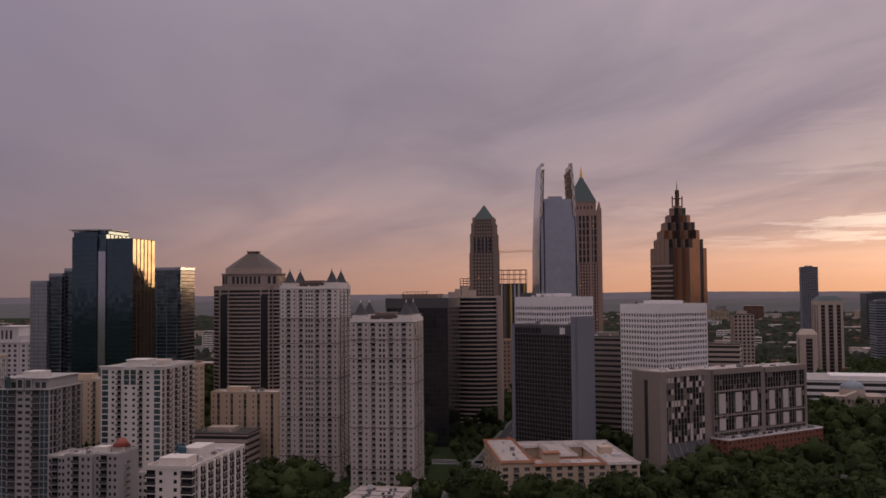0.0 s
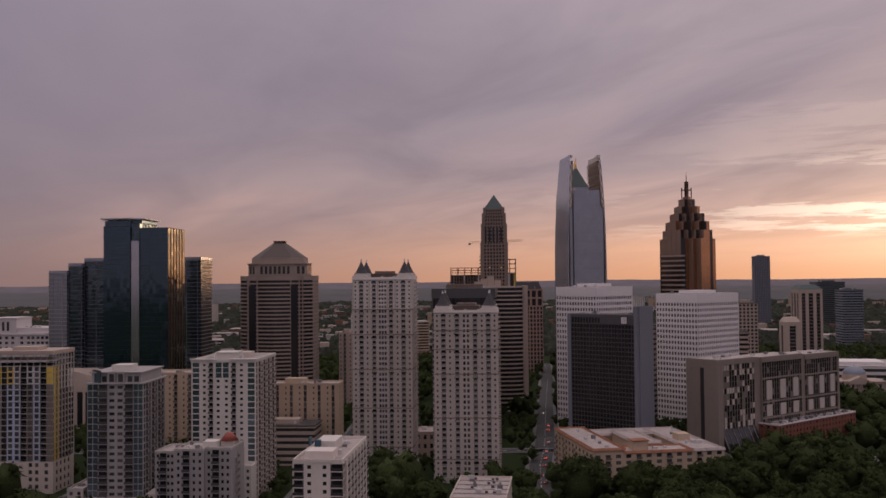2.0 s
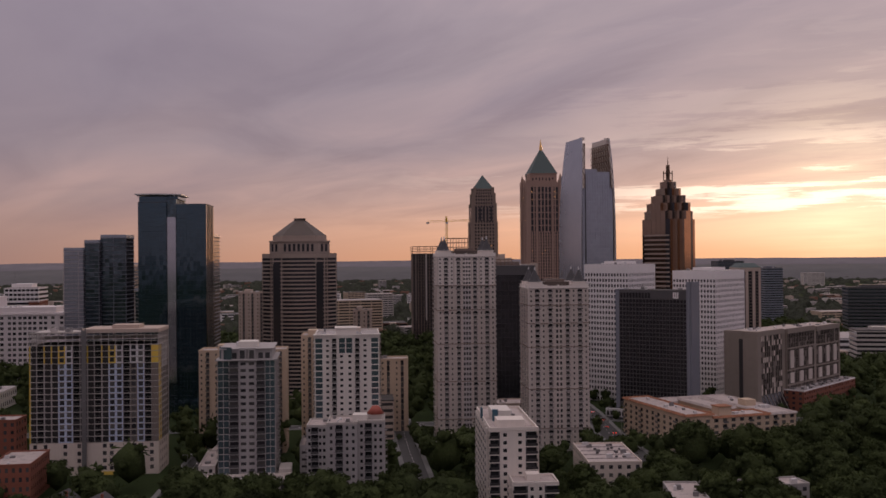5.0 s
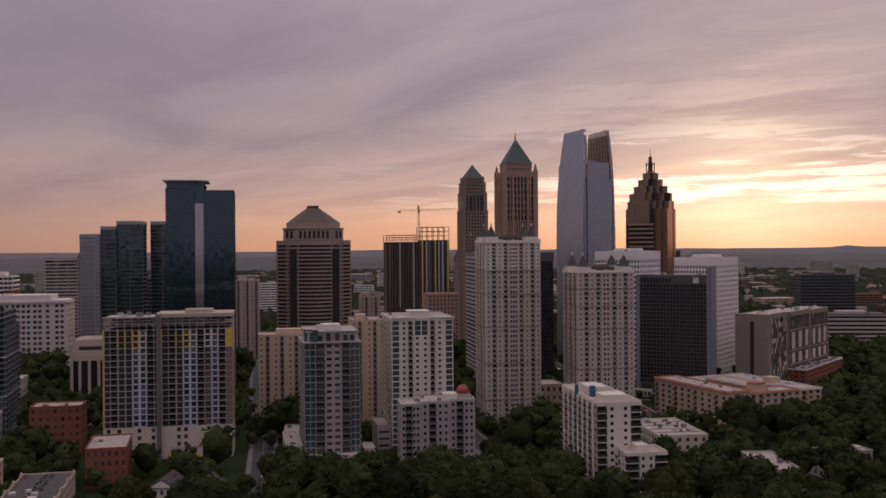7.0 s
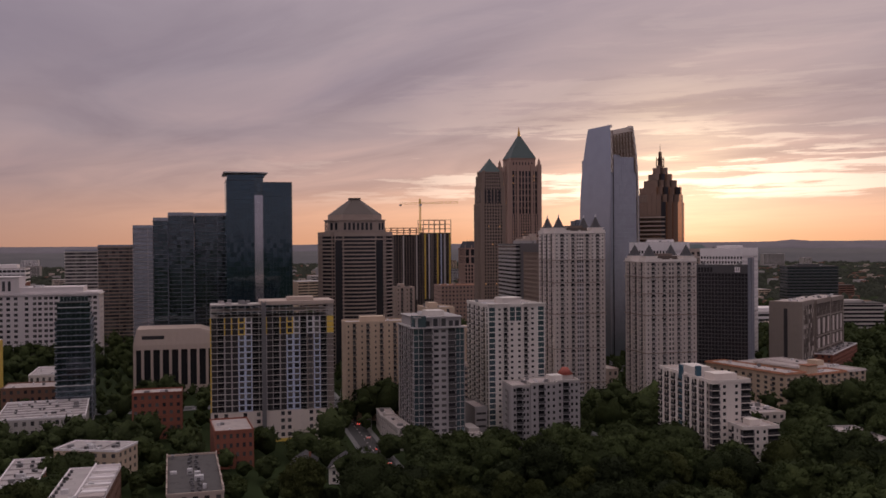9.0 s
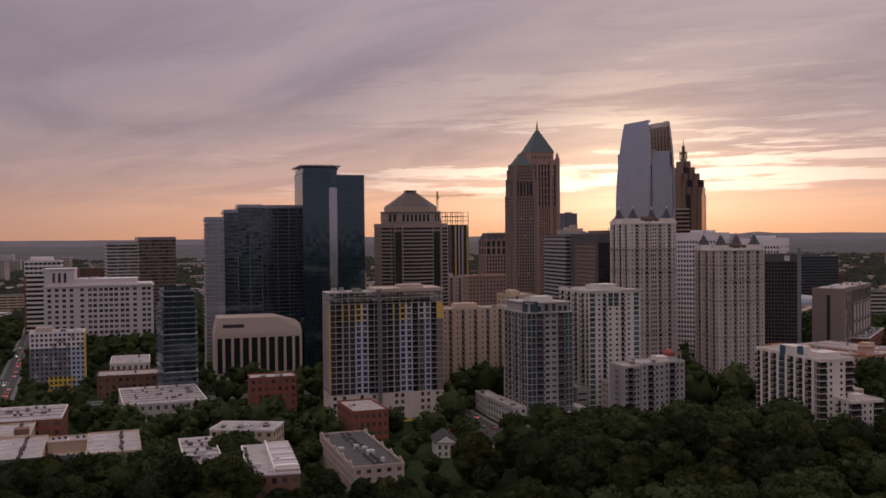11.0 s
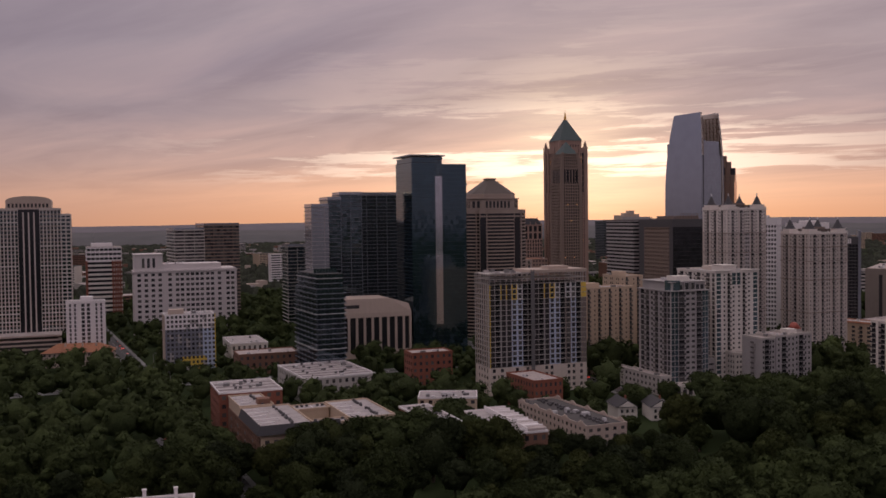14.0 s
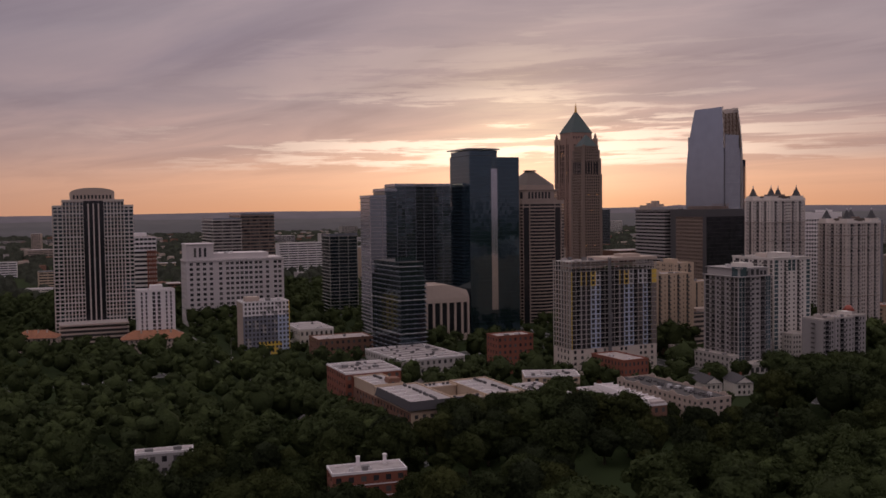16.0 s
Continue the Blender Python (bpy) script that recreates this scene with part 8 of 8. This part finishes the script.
def crown_arrays(seed, lobes, cards, level, size):
    """A broad uneven crown: a core, many foliage clumps over it and loose sprays of leaves, unit height about 1, triangles only."""
    rng = np.random.RandomState(seed)
    verts, faces, n = [], [], 0
    centres = []
    wide, high = rng.uniform(0.31, 0.42), rng.uniform(0.36, 0.45)
    skew = rng.normal(0, 0.05, 2)
    for k in range(lobes):
        iv, jf = ICO2 if (level > 0 and k == 0) else ICO1
        if k == 0:
            c, s = np.array([0, 0, 0.50]), np.array([wide * 0.84, wide * 0.84, high * 0.92])
        else:
            up = 1 - 1.25 * (k - 0.5) / lobes
            a = 2.4 * k + rng.uniform(-0.5, 0.5)
            f = math.sqrt(max(0.0, 1 - up * up))
            reach = rng.uniform(0.68, 0.90)
            c = np.array([skew[0] * up + wide * reach * f * np.cos(a), skew[1] * up + wide * reach * f * np.sin(a), 0.50 + high * reach * up])
            s = np.array([1, 1, rng.uniform(0.75, 0.95)]) * rng.uniform(0.08, 0.14) * (1.0 if lobes > 13 else 1.15)
        bumps = 1 + 0.12 * np.sin(iv @ rng.normal(0, 4, 3)) + 0.10 * np.sin(iv @ rng.normal(0, 8, 3)) + rng.uniform(-0.12, 0.12, len(iv))
        verts.append(c + iv * s * bumps[:, None])
        faces.append(jf + n)
        n += len(iv)
        centres.append((c, s, 5.0 if k == 0 else 1.0))
    odds = np.array([w for _, _, w in centres], dtype=float)
    odds = odds / odds.sum()
    for _ in range(cards):
        c, s, _ = centres[rng.choice(len(centres), p=odds)]
        o = rng.normal(0, 1, 3)
        o /= np.linalg.norm(o)
        o[2] = abs(o[2]) if rng.rand() < 0.75 else o[2]
        p = c + o * s * rng.uniform(0.97, 1.22)
        e = rng.normal(0, 1, (3, 3)) * size
        verts.append(p + e - e.mean(0))
        faces.append(np.array([[0, 1, 2]]) + n)
        n += 3
    return np.concatenate(verts), np.concatenate(faces)


def tri_mesh(name, verts, faces, mat):
    me = bpy.data.meshes.new(name)
    me.vertices.add(len(verts))
    me.vertices.foreach_set("co", np.ascontiguousarray(verts, dtype=np.float32).ravel())
    me.loops.add(faces.size)
    me.loops.foreach_set("vertex_index", faces.ravel().astype(np.int32))
    me.polygons.add(len(faces))
    me.polygons.foreach_set("loop_start", np.arange(0, faces.size, 3, dtype=np.int32))
    me.materials.append(M_[mat])
    me.update(calc_edges=True)
    me.shade_smooth()
    return me


def trunk_mesh(seed):
    rng = random.Random(seed)
    verts, faces = [], []

    def limb(p, q, r0, r1):
        k = len(verts)
        for c, r in ((p, r0), (q, r1)):
            for i in range(6):
                verts.append((c[0] + r * math.cos(i * math.pi / 3), c[1] + r * math.sin(i * math.pi / 3), c[2]))
        faces.extend((k + i, k + (i + 1) % 6, k + 6 + (i + 1) % 6, k + 6 + i) for i in range(6))

    limb((0, 0, 0), (0.01, 0.0, 0.3), 0.035, 0.024)
    limb((0.01, 0, 0.3), (0.0, 0.01, 0.62), 0.024, 0.010)
    for _ in range(5):
        a, r = rng.uniform(0, 6.28), rng.uniform(0.14, 0.26)
        z = rng.uniform(0.24, 0.4)
        limb((0, 0, z), (r * math.cos(a), r * math.sin(a), z + rng.uniform(0.16, 0.3)), 0.014, 0.004)
    return mesh_of("trunk", verts, faces, "bark")


def built_on(x, y, margin):
    for fx, fy, fa, fw, fd in FOOT:
        if abs(x - fx) > 140 or abs(y - fy) > 140:
            continue
        a = radians(fa)
        dx, dy = x - fx, y - fy
        lx, ly = dx * math.cos(a) + dy * math.sin(a), -dx * math.sin(a) + dy * math.cos(a)
        if -margin < lx < fw + margin and -margin < ly < fd + margin:
            return True
    for pts, width in ROADS:
        for (xa, ya), (xb, yb) in zip(pts, pts[1:]):
            l2 = (xb - xa) ** 2 + (yb - ya) ** 2
            t = max(0.0, min(1.0, ((x - xa) * (xb - xa) + (y - ya) * (yb - ya)) / l2))
            if math.hypot(x - xa - t * (xb - xa), y - ya - t * (yb - ya)) < width * (0.5 if y > 540 else 0.3) + margin * 0.3:
                return True
    return False


CLEARINGS = [(-24, 299, 9), (-12, 306, 8), (-33, 300, 7), (14, 311, 6), (-225, 428, 12), (-212, 424, 12), (-203, 444, 11), (-190, 394, 9), (-176, 391, 9), (-160, 370, 7), (-40, 434, 8), (-70, 464, 9), (-200, 398, 8), (-262, 441, 9), (-248, 439, 10), (-234, 437, 10), (-220, 436, 9), (-240, 428, 8), (-400, 321, 9), (-385, 298, 12), (-440, 300, 12), (-300, 290, 14), (-225, 392, 9), (-212, 440, 8), (-262, 440, 8), (-265, 395, 8), (-450, 394, 8), (-454, 384, 8), (-396, 286, 13), (-404, 276, 14), (-253, 364, 7), (-243, 356, 7)]


# tall trees that screen the low flats
SCREEN = [(-370, 797, 17), (-358, 796, 18), (-345, 794, 17), (-333, 791, 18), (-320, 789, 17), (-309, 786, 18), (-381, 800, 16), (-30, 341, 14.5), (-22, 345, 15), (-38, 340, 12), (-455, 756, 15), (-440, 750, 16), (-470, 672, 13), (-452, 668, 13), (-492, 690, 14), (-424, 357, 14.5), (-416, 354, 17), (-432, 366, 14), (-12, 356, 15), (-12, 368, 15), (-192, 473, 21), (-183, 470, 23), (-174, 470, 22), (-166, 474, 19), (-203, 474, 15), (-52, 392, 14), (-410, 359, 20), (-401, 360, 20), (-391, 358, 20), (-381, 357, 20), (-372, 358, 19), (-366, 392, 17), (-366, 380, 17), (-368, 368, 18), (-366, 406, 16), (-366, 354, 21), (-362, 342, 20), (-352, 340, 17), (-338, 387, 17), (-331, 391, 16), (-340, 364, 15), (-346, 349, 17), (-334, 322, 10), (-348, 328, 20), (-288, 408, 15), (-287, 422, 16), (-305, 427, 15), (-256, 417, 14), (-236, 386, 14), (-307, 530, 16), (-391, 491, 16), (-380, 489, 16), (-370, 485, 15), (-362, 478, 15), (-330, 467, 16), (-338, 462, 15), (-530, 361, 13.5), (-516, 358, 13.5), (-437, 378, 17), (-434, 392, 16), (-436, 408, 16), (-300, 318, 10.5), (-318, 322, 12), (-290, 322, 8)]


SCREEN += [(-446 + 0.1 * (k * 9) + (k * 7 % 5) - 2, 338 + k * 9, 15 + (k * 5 % 4)) for k in range(24)]


def plant_trees():
    rng = random.Random(5)
    spots = []
    gx = -690.0
    while gx < 520:
        gy = 215.0
        while gy < 1080:
            near = gy < 470
            x, y = gx + rng.uniform(-5.6, 5.6), gy + rng.uniform(-5.6, 5.6)
            gy += 12.4 if near else 11.8
            if rng.random() < (0.05 if near else 0.12):
                continue
            if any(math.hypot(x - cx, y - cy) < r for cx, cy, r in CLEARINGS):
                continue
            size = rng.choice((0.55, 0.8, 0.95, 1.05, 1.2, 1.4)) * rng.uniform(12.0, 15.0) * (1.15 if near and rng.random() < 0.35 else 1.0)
            if y > 470:
                size *= 0.85
            if y > 330 and built_on(x, y, 20):
                size *= 0.6
            # low growth in front of the row apartments and the gabled houses
            if (-352 < x < -272 and 292 < y < 334) or math.hypot(x + 262, y - 352) < 24:
                size = min(size, 8.5)
            if built_on(x, y, size * 0.26):
                continue
            spots.append((x, y, size, rng.uniform(0, 6.28), rng.randrange(8)))
        gx += 12.2
    for x, y, size in SCREEN:
        spots.append((x, y, size, rng.uniform(0, 6.28), rng.randrange(6)))
    # the nearest stretch of the park: trees of their own
    spots.sort(key=lambda s: (s[1] + 0.22 * abs(s[0] + 430)))
    single = [s for s in spots if 262 < s[1]][:280]
    chosen = set(id(s) for s in single)
    rest = [s for s in spots if id(s) not in chosen]
    kinds = []
    for k in range(8):
        v, f = crown_arrays(100 + k, 22, 4300, 2, 0.0165)
        root = new("tree")
        tagged(root, "broad-crowned dark green deciduous tree in the park", "tree", "park trees")
        for name, me in (("trunk", trunk_mesh(k)), ("crown", tri_mesh("crown", v, f, "leaf"))):
            ob = new(name, me)
            ob.parent = root
        kinds.append(root)
    first = set()
    for x, y, size, turn, k in single:
        m = Matrix.LocRotScale((x, y, -0.05), Euler((0, 0, turn)), (size * 1.14, size * 1.14, size * 1.1))
        if k not in first:
            first.add(k)
            kinds[k].matrix_world = m
        else:
            ob = copy_thing(kinds[k], m)
            ob.matrix_world = m
    low = [crown_arrays(200 + k, 14, 1000, 1, 0.024) for k in range(8)]
    least = [crown_arrays(300 + k, 4, 70, 0, 0.042) for k in range(8)]
    for name, label, pick in (("woodland", "dense dark green park woodland", lambda s: s[1] < 470), ("street_trees", "dark street trees between the buildings", lambda s: s[1] >= 470)):
        verts, faces, n = [], [], 0
        for x, y, size, turn, k in filter(pick, rest):
            v, f = low[k] if y < 400 and x > -640 else least[k]
            c, s = math.cos(turn), math.sin(turn)
            p = np.stack([x + size * 1.18 * (v[:, 0] * c - v[:, 1] * s), y + size * 1.18 * (v[:, 0] * s + v[:, 1] * c), size * 1.06 * v[:, 2]], 1)
            verts.append(p)
            faces.append(f + n)
            n += len(v)
        ob = new(name, tri_mesh(name, np.concatenate(verts), np.concatenate(faces), "woods"))
        tagged(ob, label, "trees", kind="stuff")
    return len(single), len(rest)


def far_woods():
    """Tree tops out to the ridges: clumps that grow with distance."""
    rng = np.random.RandomState(9)
    ring = [(np.cos(q), np.sin(q)) for q in np.linspace(0, 2 * np.pi, 7)[:-1]]
    dome = np.array([(0, 0, 1.0)] + [(0.62 * c, 0.62 * s, 0.74) for c, s in ring] + [(c, s, 0.0) for c, s in ring])
    tri = [(0, 1 + i, 1 + (i + 1) % 6) for i in range(6)]
    for i in range(6):
        j = (i + 1) % 6
        tri += [(1 + i, 7 + i, 7 + j), (1 + i, 7 + j, 1 + j)]
    tri = np.array(tri)
    verts, faces, n = [], [], 0
    for _ in range(18000):
        a = np.radians(rng.uniform(-44, 66))
        r = 1000 + 2700 * rng.rand() ** 0.8
        x, y = -300 + r * np.sin(a), 100 + r * np.cos(a)
        if built_on(x, y, 4):
            continue
        s = rng.uniform(5.5, 9) * (0.7 + r / 3200)
        bumps = 1 + rng.uniform(-0.22, 0.22, (13, 1))
        verts.append(np.array([x, y, -0.2]) + dome * bumps * np.array([s, s, rng.uniform(7.5, 13)]))
        faces.append(tri + n)
        n += 13
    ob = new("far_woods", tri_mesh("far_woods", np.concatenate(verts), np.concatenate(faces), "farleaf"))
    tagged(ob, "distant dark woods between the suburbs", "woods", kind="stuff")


TREES = plant_trees()
far_woods()


# ---- cars and street lamps ----
def make_car(mat):
    root = new("car")
    tagged(root, "small saloon car standing in the evening traffic", "car", "cars on the streets")

    def part(name, me, parent=root, label=""):
        ob = new(name, me)
        ob.parent = parent
        if label:
            tagged(ob, label)
        return ob

    v, f = prism([(-2.1, 0.25), (2.1, 0.25), (2.15, 0.75), (0.9, 0.95), (-1.9, 0.98), (-2.15, 0.8)], -0.85, 0.85)
    part("body", mesh_of("body", [(a, c, b) for a, b, c in v], f, mat))
    v, f = prism([(-1.75, 0.96), (0.85, 0.94), (0.25, 1.42), (-1.2, 1.44)], -0.72, 0.72)
    part("cabin", mesh_of("cabin", [(a, c, b) for a, b, c in v], f, "black"), label="dark glass cabin")
    wheel = mesh_of("wheel", *prism([(0.32 * math.cos(i * math.pi / 5), 0.32 * math.sin(i * math.pi / 5)) for i in range(10)], -0.1, 0.1), "tyre")
    for x in (-1.35, 1.35):
        for y in (-0.8, 0.8):
            part("wheel", wheel).matrix_local = pose(x, y, 0.32, 90, 0, 0)
    for y in (-0.6, 0.6):
        part("tail_light", boxes_mesh("tail_light", [(-2.22, -2.12, y - 0.2, y + 0.2, 0.62, 0.82)], "tail"), label="lit red tail light")
        part("head_light", boxes_mesh("head_light", [(2.1, 2.2, y - 0.18, y + 0.18, 0.55, 0.72)], "head"), label="lit head light")
    return root


def street_cars():
    rng = random.Random(4)
    kinds = [make_car("carbody"), make_car("carwhite")]
    placed = 0
    for pts, width, many in ((ROADS[3][0][1:5], 9, 26), (ROADS[0][0][1:5], 11, 10), (ROADS[1][0][:4], 9, 7)):
        for i in range(many):
            s = (i + rng.uniform(0.1, 0.8)) / many * (len(pts) - 1)
            k = int(s)
            t = s - k
            (xa, ya), (xb, yb) = pts[k], pts[k + 1]
            away = rng.random() < 0.6
            ang = math.degrees(math.atan2(yb - ya, xb - xa)) + (0 if away else 180)
            l = math.hypot(xb - xa, yb - ya)
            o = 2.0 if away else -2.0
            m = pose(xa + (xb - xa) * t + (yb - ya) / l * o, ya + (yb - ya) * t - (xb - xa) / l * o, 0.13, 0, 0, ang)
            if placed < 2:
                kinds[placed].matrix_world = m
            else:
                copy_thing(kinds[rng.randrange(2)], m)
            placed += 1


def street_lamp(x, y, turn):
    T = Thing("street_lamp", "tall grey street lamp beside the trees", "street lamp", x, y, turn, 0, 0, 0, "street lamps")
    T.mesh("pole", "lamp", *cone(0, 0, 0.16, 0, 11, 8, 0.5))
    T.obj("arm", boxes_mesh("arm", [(-0.06, 2.0, -0.06, 0.06, 10.8, 10.95)], "lamp"))
    T.obj("head", boxes_mesh("head", [(1.5, 2.3, -0.18, 0.18, 10.68, 10.85)], "lamp"))
    T.done()


street_cars()
for lx, ly, lt in ((8, 455, 180), (20, 500, 0), (-424, 500, 0), (-412, 560, 180), (-404, 640, 0), (-205, 430, 180), (-193, 520, 0), (-120, 300, 40), (-60, 310, 40)):
    street_lamp(lx, ly, lt)
